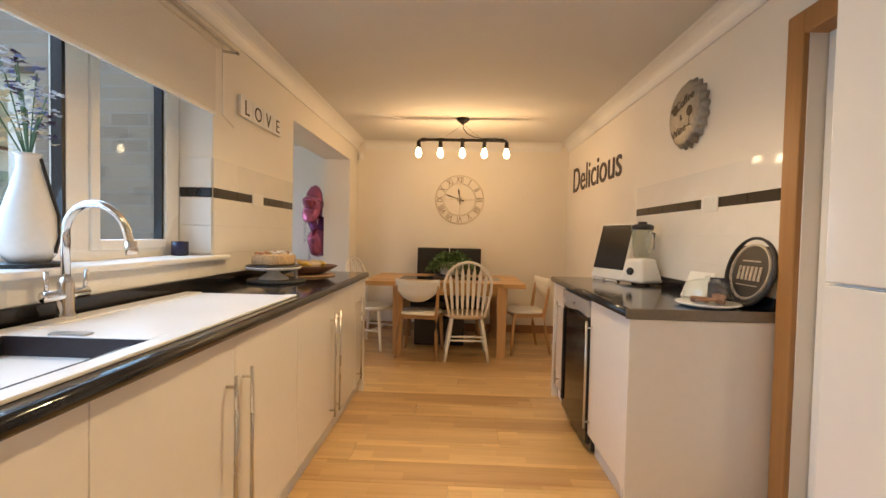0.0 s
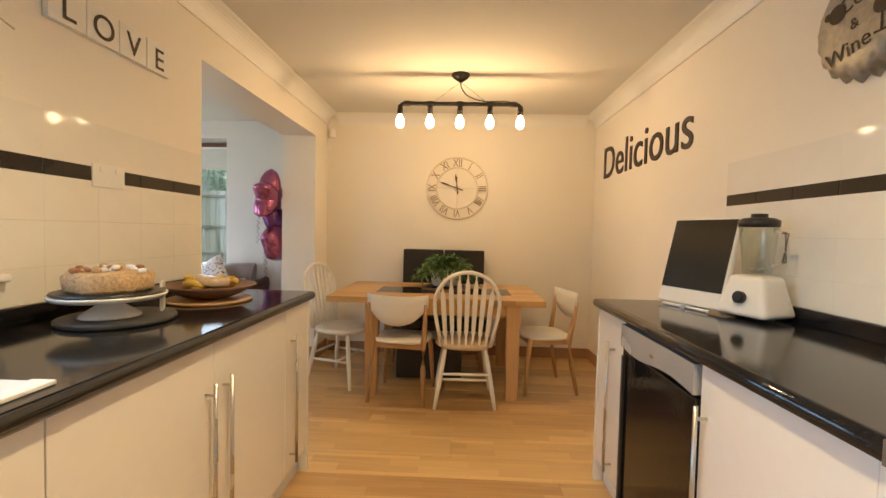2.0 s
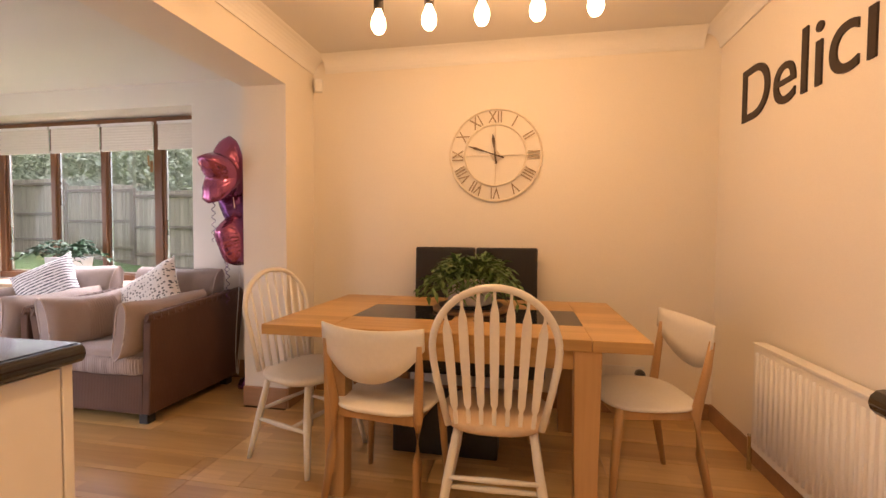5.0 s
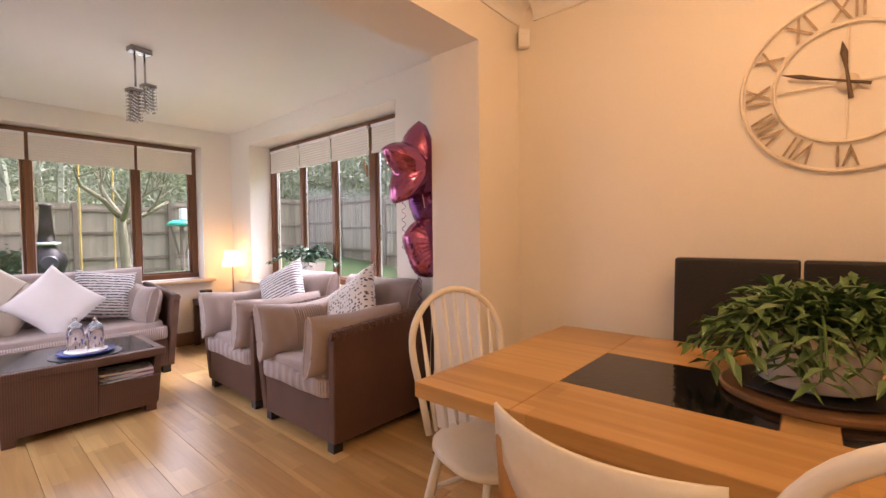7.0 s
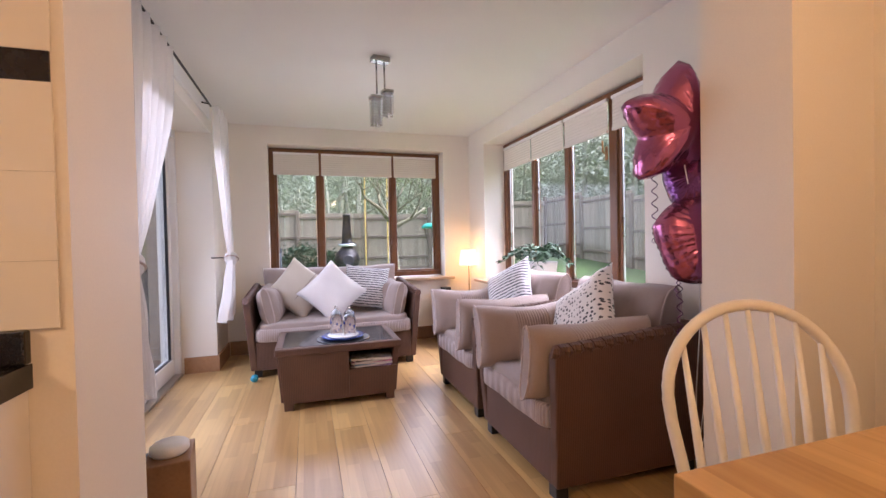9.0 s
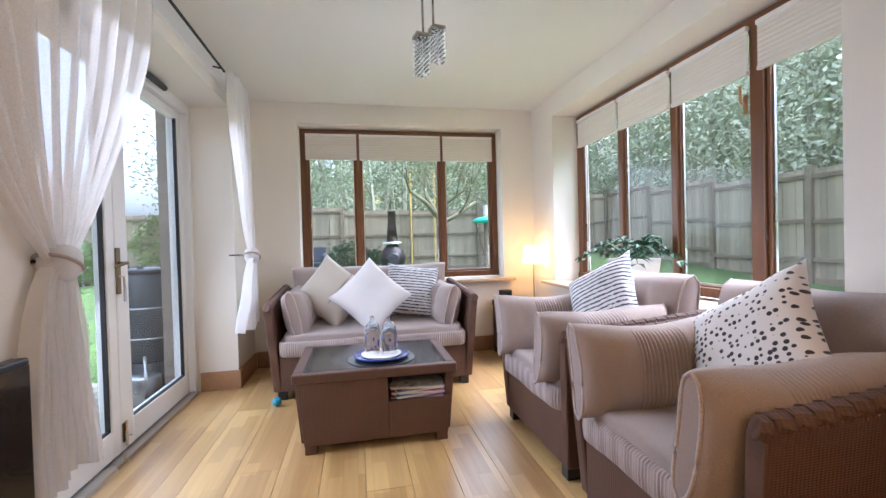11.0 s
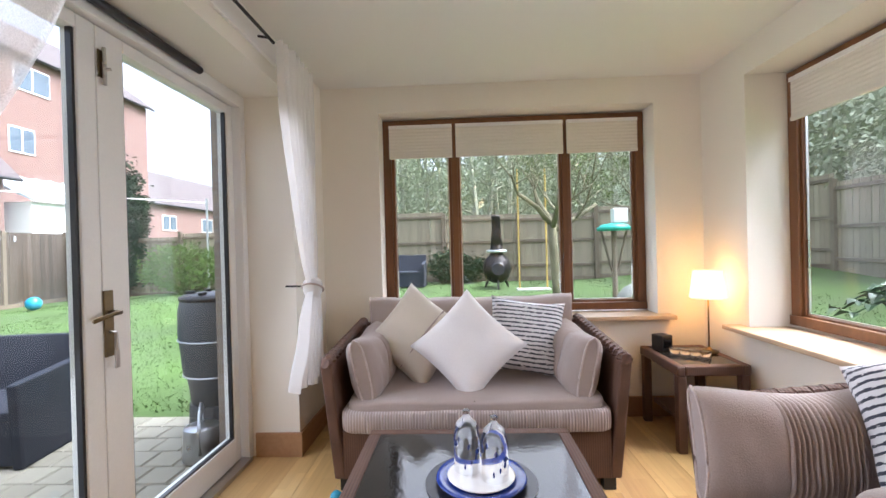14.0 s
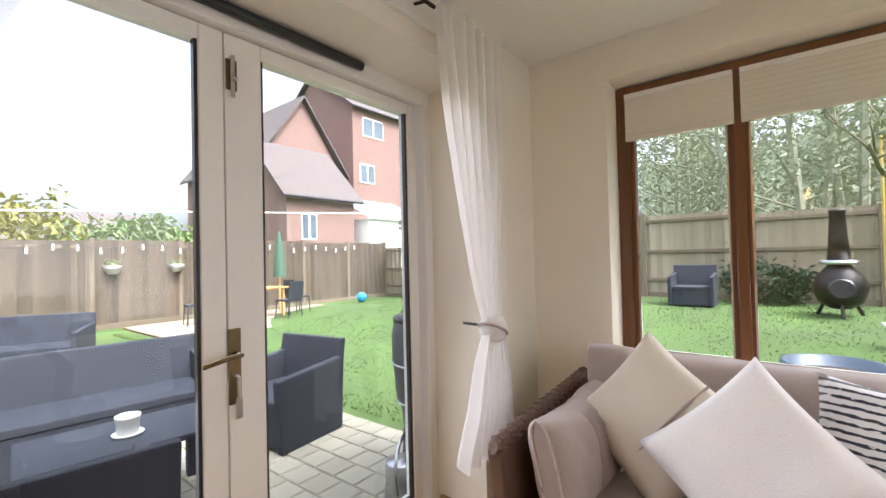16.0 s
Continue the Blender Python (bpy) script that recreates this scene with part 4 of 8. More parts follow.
M_clock = mat("clock_cream_metal", (0.74, 0.67, 0.55), 0.5, 0.2, var=0.12, fine=60, bump=0.1)
M_clocknum = mat("clock_numeral_metal", (0.30, 0.225, 0.14), 0.45, 0.3, var=0.45, big=30, fine=60)
M_clockdark = mat("clock_dark_metal", (0.10, 0.065, 0.035), 0.5, 0.4, var=0.3, fine=60)
ck = thing("wall_clock", "large open skeleton clock with roman numerals", "clock", pose(0.022, KN - 0.005, 1.672, 90, 0, 0))
circle = lambda r, z: [(r * math.cos(2 * math.pi * j / 64), r * math.sin(2 * math.pi * j / 64), z) for j in range(64)]
part("outer_ring", tube(bmesh.new(), circle(0.303, 0.012), 0.0065, 6, True), M_clock, ck)
part("inner_ring", tube(bmesh.new(), circle(0.202, 0.012), 0.0055, 6, True), M_clock, ck)
for i, num in enumerate(("XII", "I", "II", "III", "IIII", "V", "VI", "VII", "VIII", "IX", "X", "XI")):
    a = -30 * i
    text_part("numeral", num, 0.098, 0.002, M_clocknum, ck, pose(0, 0, 0.012, 0, 0, a) @ pose(0, 0.214, 0), "CENTER", (0.80, 1.12, 1.0))
part("hub", lathe(bmesh.new(), [(0.030, 0.0), (0.030, 0.014), (0.012, 0.022)], 20), M_clock, ck, smooth=True)
for a, r in ((90, 0.2), (180, 0.2), (270, 0.2), (0, 0.2)):
    part("spoke", tube(bmesh.new(), [(0.02 * math.cos(radians(a)), 0.02 * math.sin(radians(a)), 0.008), (r * math.cos(radians(a)), r * math.sin(radians(a)), 0.01)], 0.003, 6), M_clock, ck)
for nm, a, r, w in (("hour_hand", 97, 0.14, 0.009), ("minute_hand", 161, 0.19, 0.007)):
    ca, sa = math.cos(radians(a)), math.sin(radians(a))
    part(nm, tube(bmesh.new(), [(-0.06 * ca, -0.06 * sa, 0.024), (0.3 * r * ca, 0.3 * r * sa, 0.024), (0.72 * r * ca, 0.72 * r * sa, 0.024), (r * ca, r * sa, 0.024)], w, 6, False, [w * 0.8, w * 0.5, w * 1.2, 0.001]), M_clockdark, ck)

al = thing("alarm_sensor", "small white alarm sensor in the wall corner", "sensor", pose(-1.235, KN - 0.03, 2.20, 0, 0, 35))
part("case", B(-0.03, 0.03, -0.02, 0.035, -0.05, 0.04, 0.012, 3), M_plastic, al)
part("lens", B(-0.02, 0.02, -0.024, -0.02, -0.03, 0.005, 0.003), M_white, al)

for x, y, lx, nm in ((KW + 0.003, 2.66, 0.16, "west"), (KE - 0.011, 2.28, 0.15, "east")):
    so = thing("wall_socket", "white double electric socket on the tiles", "socket", Matrix(), "wall sockets")
    part("plate", B(x, x + 0.008, y - 0.075, y + 0.075, 1.37, 1.456, 0.003), M_plastic, so)
    for k in (-0.036, 0.036):
        part("switch", B(x - 0.003, x + 0.011, y + k - 0.008, y + k + 0.008, 1.425, 1.445, 0.002), M_white, so)
so = thing("wall_socket", "white double socket with a black plug near the floor", "socket", Matrix(), "wall sockets")
part("plate", B(0.72, 0.98, KN - 0.010, KN - 0.001, 0.22, 0.31, 0.003), M_plastic, so)
part("plug", lathe(bmesh.new(), [(0.03, 0), (0.03, 0.03), (0.02, 0.045)], 16), M_black, so, "black round plug", at=pose(0.95, KN - 0.01, 0.265, 90))

# ---- ceiling lamp ----
cl = thing("ceiling_lamp", "dark industrial pipe lamp with five lit bulbs", "lamp")
part("rose", lathe(bmesh.new(), [(0.012, 0), (0.03, 0.012), (0.06, 0.035), (0.068, 0.055)], 24, (0.04, 4.25, KC - 0.056)), M_iron, cl, smooth=True)
part("pipe", tube(bmesh.new(), [(-0.40, 4.25, 2.105), (-0.40, 4.25, 2.145), (-0.388, 4.25, 2.165), (-0.36, 4.25, 2.172), (0.44, 4.25, 2.172), (0.468, 4.25, 2.165), (0.48, 4.25, 2.145), (0.48, 4.25, 2.105)], 0.0155, 12), M_iron, cl, smooth=True)
for x in (-0.35, -0.18, 0.04, 0.26, 0.43):
    part("pipe_joint", tube(bmesh.new(), [(x - 0.022, 4.25, 2.172), (x + 0.022, 4.25, 2.172)], 0.0205, 12), M_iron, cl)
part("flex", tube(bmesh.new(), [(0.04, 4.25, 2.335), (0.045, 4.25, 2.29), (0.08, 4.25, 2.24), (0.15, 4.25, 2.205), (0.24, 4.25, 2.19), (0.36, 4.25, 2.196), (0.42, 4.25, 2.185)], 0.004, 6), M_iron, cl)
for x in (-0.16, 0.24):
    part("hanger_wire", tube(bmesh.new(), [(0.04, 4.25, 2.33), (x, 4.25, 2.18)], 0.0012, 4), M_iron, cl)
for x, y, z in BULBS:
    hl = part("bulb_holder", lathe(bmesh.new(), [(0.014, 0.05), (0.021, 0.045), (0.021, 0.085), (0.016, 0.115)], 16, (x, y, z)), M_iron, cl, smooth=True)
    bb = part("bulb", lathe(bmesh.new(), [(0.004, -0.052), (0.018, -0.047), (0.029, -0.03), (0.032, -0.012), (0.028, 0.012), (0.017, 0.035), (0.013, 0.05)], 20, (x, y, z)), M_bulb, cl, "lit clear filament bulb", smooth=True)
    bb.visible_shadow = False

# ---- things on the worktops ----
M_screen = mat("dark_screen", (0.022, 0.019, 0.016), 0.12, var=0.1)
im = thing("desktop_computer", "white all-in-one computer with its screen off", "computer", pose(1.085, 3.01, 0.919, 0, 0, -70))
lean = pose(0, 0, 0.012, -14)
part("case", B(-0.165, 0.165, -0.012, 0.015, 0, 0.40, 0.01, 3), M_plastic, im, at=lean)
part("screen", B(-0.155, 0.155, -0.0145, -0.0125, 0.07, 0.39), M_screen, im, "dark glass screen", at=lean)
part("stand", tube(bmesh.new(), [(0, 0.03, 0.12), (0, 0.11, 0.006), (0, -0.03, 0.006)], 0.012, 8), M_steel, im)
part("foot", tube(bmesh.new(), [(-0.12, -0.02, 0.006), (0.12, -0.02, 0.006)], 0.006, 8), M_plastic, im)

M_jug = pane_glass("clear_jug_plastic", 0.22)
bd = thing("blender", "white jug blender with a black lid", "blender", pose(1.235, 2.80, 0.919, 0, 0, -70))
bm = bmesh.new()
hexa(bm, [(-0.105, -0.09, 0.012), (-0.068, -0.06, 0.17), (-0.105, 0.09, 0.012), (-0.068, 0.06, 0.17), (0.105, -0.09, 0.012), (0.068, -0.06, 0.17), (0.105, 0.09, 0.012), (0.068, 0.06, 0.17)], 0.025, 4)
part("base", bm, M_plastic, bd, smooth=True)
part("dial", lathe(bmesh.new(), [(0.024, 0), (0.024, 0.014), (0.018, 0.02)], 20), M_black, bd, "round black dial", at=pose(0, -0.082, 0.085, 78))
part("jug", lathe(bmesh.new(), [(0.048, 0.172), (0.052, 0.19), (0.066, 0.36), (0.066, 0.365), (0.063, 0.365), (0.049, 0.195), (0.045, 0.18)], 24, close=False), M_jug, bd, "clear plastic jug", smooth=True)
part("blade", tube(bmesh.new(), [(-0.03, 0, 0.20), (0, 0, 0.19), (0.03, 0.005, 0.205)], 0.004, 6), M_steel, bd)
part("lid", lathe(bmesh.new(), [(0.068, 0.36), (0.070, 0.385), (0.05, 0.395), (0.028, 0.398), (0.028, 0.412)], 24), M_black, bd, "black lid", smooth=True)
part("jug_handle", tube(bmesh.new(), [(0.062, 0.0, 0.345), (0.105, 0.0, 0.335), (0.10, 0.0, 0.23), (0.055, 0, 0.21)], 0.008, 8), M_clear, bd, smooth=True)
for k in (-1, 1):
    part("rubber_foot", lathe(bmesh.new(), [(0.016, 0), (0.016, 0.014)], 12, (0.06 * k, 0, 0)), M_black, bd)

ct = thing("round_tray", "round black and silver tin tray leaning on the wall", "tray", pose(1.315, 1.905, 0.921, 0, -78, 0))
M_trayrim = mat("worn_tin", (0.45, 0.43, 0.40), 0.3, 0.7, var=0.25, big=12, fine=60)
part("plate", lathe(bmesh.new(), [(0.15, 0.0), (0.15, 0.004)], 40, (0.16, 0, 0)), M_black, ct, smooth=False)
part("rim", tube(bmesh.new(), [(0.16 + 0.155 * math.cos(q), 0.155 * math.sin(q), 0.006) for q in (2 * math.pi * j / 40 for j in range(40))], 0.009, 8, True), M_black, ct)
part("silver_band", tube(bmesh.new(), [(0.16 + 0.125 * math.cos(q), 0.125 * math.sin(q), 0.004) for q in (2 * math.pi * j / 40 for j in range(40))], 0.007, 6, True), M_trayrim, ct)
bm = bmesh.new()
random.seed(5)
for i in range(6):
    box(bm, 0.12 + 0.0, 0.185, -0.078 + 0.027 * i, -0.060 + 0.027 * i, 0.004, 0.007)
box(bm, 0.205, 0.212, -0.06, 0.06, 0.004, 0.007)
box(bm, 0.095, 0.10, -0.07, 0.07, 0.004, 0.007)
part("printed_bars", bm, M_trayrim, ct, "silver printed marks")

gb = thing("glass_cake_dome", "glass dome over biscuits on a white plate", "cake dome", pose(1.16, 1.90, 0.919))
part("plate", lathe(bmesh.new(), [(0.10, 0.0), (0.135, 0.014), (0.13, 0.018), (0.09, 0.008)], 28), M_pot, gb, smooth=True)
part("dome", lathe(bmesh.new(), [(0.098, 0.018), (0.10, 0.075), (0.088, 0.105), (0.045, 0.12), (0.012, 0.122), (0.014, 0.135), (0.002, 0.138)], 28, close=False), M_jug, gb, smooth=True)
M_bis = mat("biscuit", (0.34, 0.17, 0.09), 0.8, var=0.3, big=20, fine=120, bump=0.4)
random.seed(2)
for i in range(9):
    a = i * 0.75
    part("biscuit", lathe(bmesh.new(), [(0.026, 0), (0.03, 0.006), (0.024, 0.012)], 12), M_bis, gb, at=pose(0.045 * math.cos(a), 0.045 * math.sin(a), 0.016 + 0.012 * (i // 4), random.uniform(-12, 12), random.uniform(-12, 12)))
cb = thing("recipe_stand", "white card standing beside a dark box", "card stand", pose(1.27, 2.19, 0.919, 0, 0, -75))
part("card", hexa(bmesh.new(), [(-0.08, -0.03, 0), (-0.08, 0.03, 0.13), (-0.08, -0.024, 0), (-0.08, 0.036, 0.13), (0.08, -0.03, 0), (0.08, 0.03, 0.13), (0.08, -0.024, 0), (0.08, 0.036, 0.13)]), M_plastic, cb)
part("strut", B(-0.02, 0.02, 0.02, 0.055, 0, 0.006), M_plastic, cb)
mono("jar", lathe(bmesh.new(), [(0.045, 0), (0.05, 0.01), (0.05, 0.09), (0.042, 0.10), (0.042, 0.115)], 20), mat("dark_blue_pot", (0.03, 0.035, 0.06), 0.25, var=0.2), "dark glazed jar on the worktop", "jar", pose(1.30, 2.05, 0.919), smooth=True)

# cakes and fruit
M_cake = mat("iced_fruit_cake", (0.52, 0.37, 0.19), 0.8, var=0.45, big=26, fine=110, bump=0.6, spread=0.04)
kb = thing("wooden_board", "round dark slate serving board", "board", pose(-1.05, 2.42, 0.919))
part("disc", lathe(bmesh.new(), [(0.160, 0), (0.165, 0.004), (0.165, 0.012), (0.160, 0.016)], 36), mat("dark_slate", (0.05, 0.05, 0.052), 0.5, var=0.3, big=8, fine=70, bump=0.2), kb, smooth=False)
cs = thing("cake_stand", "white pedestal cake stand", "cake stand", pose(-1.06, 2.40, 0.936))
part("foot", lathe(bmesh.new(), [(0.085, 0), (0.082, 0.008), (0.035, 0.04), (0.03, 0.055)], 28), M_pot, cs, smooth=True)
part("plate", lathe(bmesh.new(), [(0.03, 0.05), (0.15, 0.06), (0.158, 0.07), (0.158, 0.076), (0.14, 0.07)], 36), M_pot, cs, smooth=True)
ca = thing("cake", "round fruit cake on a dark board", "cake", pose(-1.06, 2.40, 1.012))
part("cake_board", lathe(bmesh.new(), [(0.15, 0), (0.152, 0.004), (0.15, 0.008)], 36), M_black, ca)
bm = lathe(bmesh.new(), [(0.112, 0.009), (0.12, 0.02), (0.12, 0.06), (0.11, 0.07), (0.05, 0.073)], 36)
for v in bm.verts:
    v.co += Vector(noise.noise_vector(v.co * 30)) * 0.006
part("sponge", bm, M_cake, ca, smooth=True)
random.seed(9)
for i in range(26):
    a, r = random.uniform(0, 6.28), 0.11 * math.sqrt(random.random())
    part("topping", puff(bmesh.new(), 0.028, 0.022, 0.018, e=0.8, n=8, k=6, seed=i), (M_bis, M_cake, M_pot)[i % 3], ca, at=pose(r * math.cos(a), r * math.sin(a), 0.078, 0, 0, random.uniform(0, 180)))
mono("paper_card", B(-0.005, 0.005, -0.04, 0.04, 0, 0.10, 0.001), M_plastic, "white paper card beside the cake", "card", pose(-0.98, 2.53, 1.02 - 0.083, 0, 0, 30))
fb = thing("wooden_mat", "round pale wooden mat under a bowl", "mat", pose(-1.0, 2.85, 0.919))
part("disc", lathe(bmesh.new(), [(0.165, 0), (0.168, 0.005), (0.165, 0.010)], 32), M_oak_up, fb)
fw = thing("fruit_bowl", "shallow dark wooden fruit bowl", "bowl", pose(-1.0, 2.85, 0.930))
part("shell", lathe(bmesh.new(), [(0.07, 0.0), (0.12, 0.018), (0.185, 0.055), (0.18, 0.060), (0.11, 0.026), (0.02, 0.012)], 36), mat("dark_turned_wood", (0.16, 0.085, 0.05), 0.4, var=0.2, big=8), fw, smooth=True)
M_banana = mat("banana_skin", (0.62, 0.42, 0.06), 0.5, var=0.18, big=18, fine=80)
for i in range(5):
    pts = [(0.10 * math.cos(a), 0.10 * math.sin(a), 0.055 + 0.018 * math.sin(3 * a)) for a in (radians(20 + q + 12 * i) for q in range(0, 111, 18))]
    ban = mono("banana", tube(bmesh.new(), pts, 0.017, 8, False, [0.006, 0.015, 0.018, 0.019, 0.018, 0.014, 0.006]), M_banana, "ripe yellow banana in the bowl", "banana", pose(-1.0 + 0.012 * i, 2.85 - 0.012 * i, 0.925 + 0.012 * (i % 3), 0, 0, 25 * i), "bananas", True)
mono("packet", puff(bmesh.new(), 0.16, 0.10, 0.05, e=0.6, n=16, k=8), mat("clear_wrapped_bread", (0.60, 0.48, 0.33), 0.25, var=0.2, big=12), "wrapped loaf lying in the fruit bowl", "bread", pose(-1.02, 2.90, 0.995, 0, 8, 30), smooth=True)

# sill: vase of flowers, candle
M_vase = mat("white_vase", (0.80, 0.78, 0.74), 0.12, var=0.03)
vs = thing("flower_vase", "white bottle vase of dried blue flowers", "vase", pose(-1.365, 1.255, 1.083))
part("base_plate", lathe(bmesh.new(), [(0.085, 0), (0.088, 0.012), (0.08, 0.016)], 28), M_black, vs, "dark base dish")
part("body", lathe(bmesh.new(), [(0.05, 0.016), (0.075, 0.05), (0.082, 0.10), (0.07, 0.17), (0.045, 0.26), (0.03, 0.32), (0.03, 0.355), (0.036, 0.365), (0.03, 0.36)], 28), M_vase, vs, smooth=True)
part("dark_stripe", tube(bmesh.new(), [(0.032, 0.01, 0.35), (0.05, 0.02, 0.26), (0.075, 0.025, 0.17), (0.084, 0.02, 0.10), (0.078, 0.01, 0.045)], 0.005, 6), M_black, vs)
M_fl = [mat("dried_flower_" + c, q, 0.9, var=0.3, big=20) for c, q in (("blue", (0.16, 0.20, 0.50)), ("pale", (0.62, 0.66, 0.72)), ("plum", (0.07, 0.03, 0.08)), ("cream", (0.60, 0.50, 0.30)), ("green", (0.12, 0.20, 0.12)))]
random.seed(11)
for i in range(16):
    a, s = random.uniform(0, 6.28), random.uniform(0.05, 0.17)
    tip = Vector((s * math.cos(a) * 0.7, s * math.sin(a), random.uniform(0.46, 0.68)))
    st = part("stem", tube(bmesh.new(), [(0, 0, 0.33), tip * 0.55 + Vector((0, 0, 0.17)), tip], 0.002, 5), M_fl[4], vs)
    bm = bmesh.new()
    wide = 0.022 if i % 2 else 0.012
    for k in range(9):
        o = tip + Vector((random.gauss(0, wide), random.gauss(0, wide), random.uniform(-0.10, 0.03)))
        for q in range(6):
            a = q * 1.047 + k
            side = Vector((math.cos(a), math.sin(a), random.uniform(-0.3, 0.6))) * random.uniform(0.012, 0.02)
            wing = Vector((-side.y, side.x, 0)) * 0.42
            bm.faces.new([bm.verts.new(o + v) for v in (Vector(), side * 0.6 + wing, side, side * 0.6 - wing)])
    part("bloom", bm, M_fl[i % 4], vs)["kind"] = "stuff"
mono("candle_jar", lathe(bmesh.new(), [(0.036, 0), (0.04, 0.005), (0.04, 0.07), (0.036, 0.072), (0.034, 0.05)], 20), mat("dark_blue_glass", (0.015, 0.018, 0.06), 0.1, var=0.2), "dark blue candle jar on the sill", "candle", pose(-1.40, 2.06, 1.083), smooth=True)

# ---- dining table and chairs ----
TX0, TX1, TY0, TY1, TT = -0.915, 0.70, 4.175, 5.14, 0.745
dt = thing("dining_table", "oak dining table with two dark glass inlays", "table")
for q in ((TX0, -0.60, TY0, TY1), (0.48, TX1, TY0, TY1), (-0.60, 0.48, TY0, 4.44), (-0.60, 0.48, 4.81, TY1), (-0.11, -0.01, 4.44, 4.81)):
    part("top_board", B(q[0] + 0.0008, q[1] - 0.0008, q[2] + 0.0008, q[3] - 0.0008, TT - 0.045, TT, 0.0035), M_oak, dt)
for x0, x1 in ((-0.60, -0.11), (-0.01, 0.48)):
    part("glass_inlay", B(x0 + 0.001, x1 - 0.001, 4.441, 4.809, TT - 0.02, TT - 0.001), M_blackglass, dt, "dark glass inlay")
for x in (-0.62, 0.425):
    for y in (4.19, 5.02):
        part("leg", hexa(bmesh.new(), [(x, y, 0), (x - 0.01, y, TT - 0.045), (x, y + 0.085, 0), (x - 0.01, y + 0.085, TT - 0.045), (x + 0.085, y, 0), (x + 0.095, y, TT - 0.045), (x + 0.085, y + 0.085, 0), (x + 0.095, y + 0.085, TT - 0.045)], 0.006), M_oak_up, dt)
for x0, x1, y0, y1 in ((-0.53, 0.42, 4.22, 4.245), (-0.53, 0.42, 5.05, 5.075), (-0.60, -0.575, 4.28, 5.02), (0.455, 0.48, 4.28, 5.02)):
    part("apron", B(x0, x1, y0, y1, TT - 0.13, TT - 0.046, 0.003), M_oak, dt)


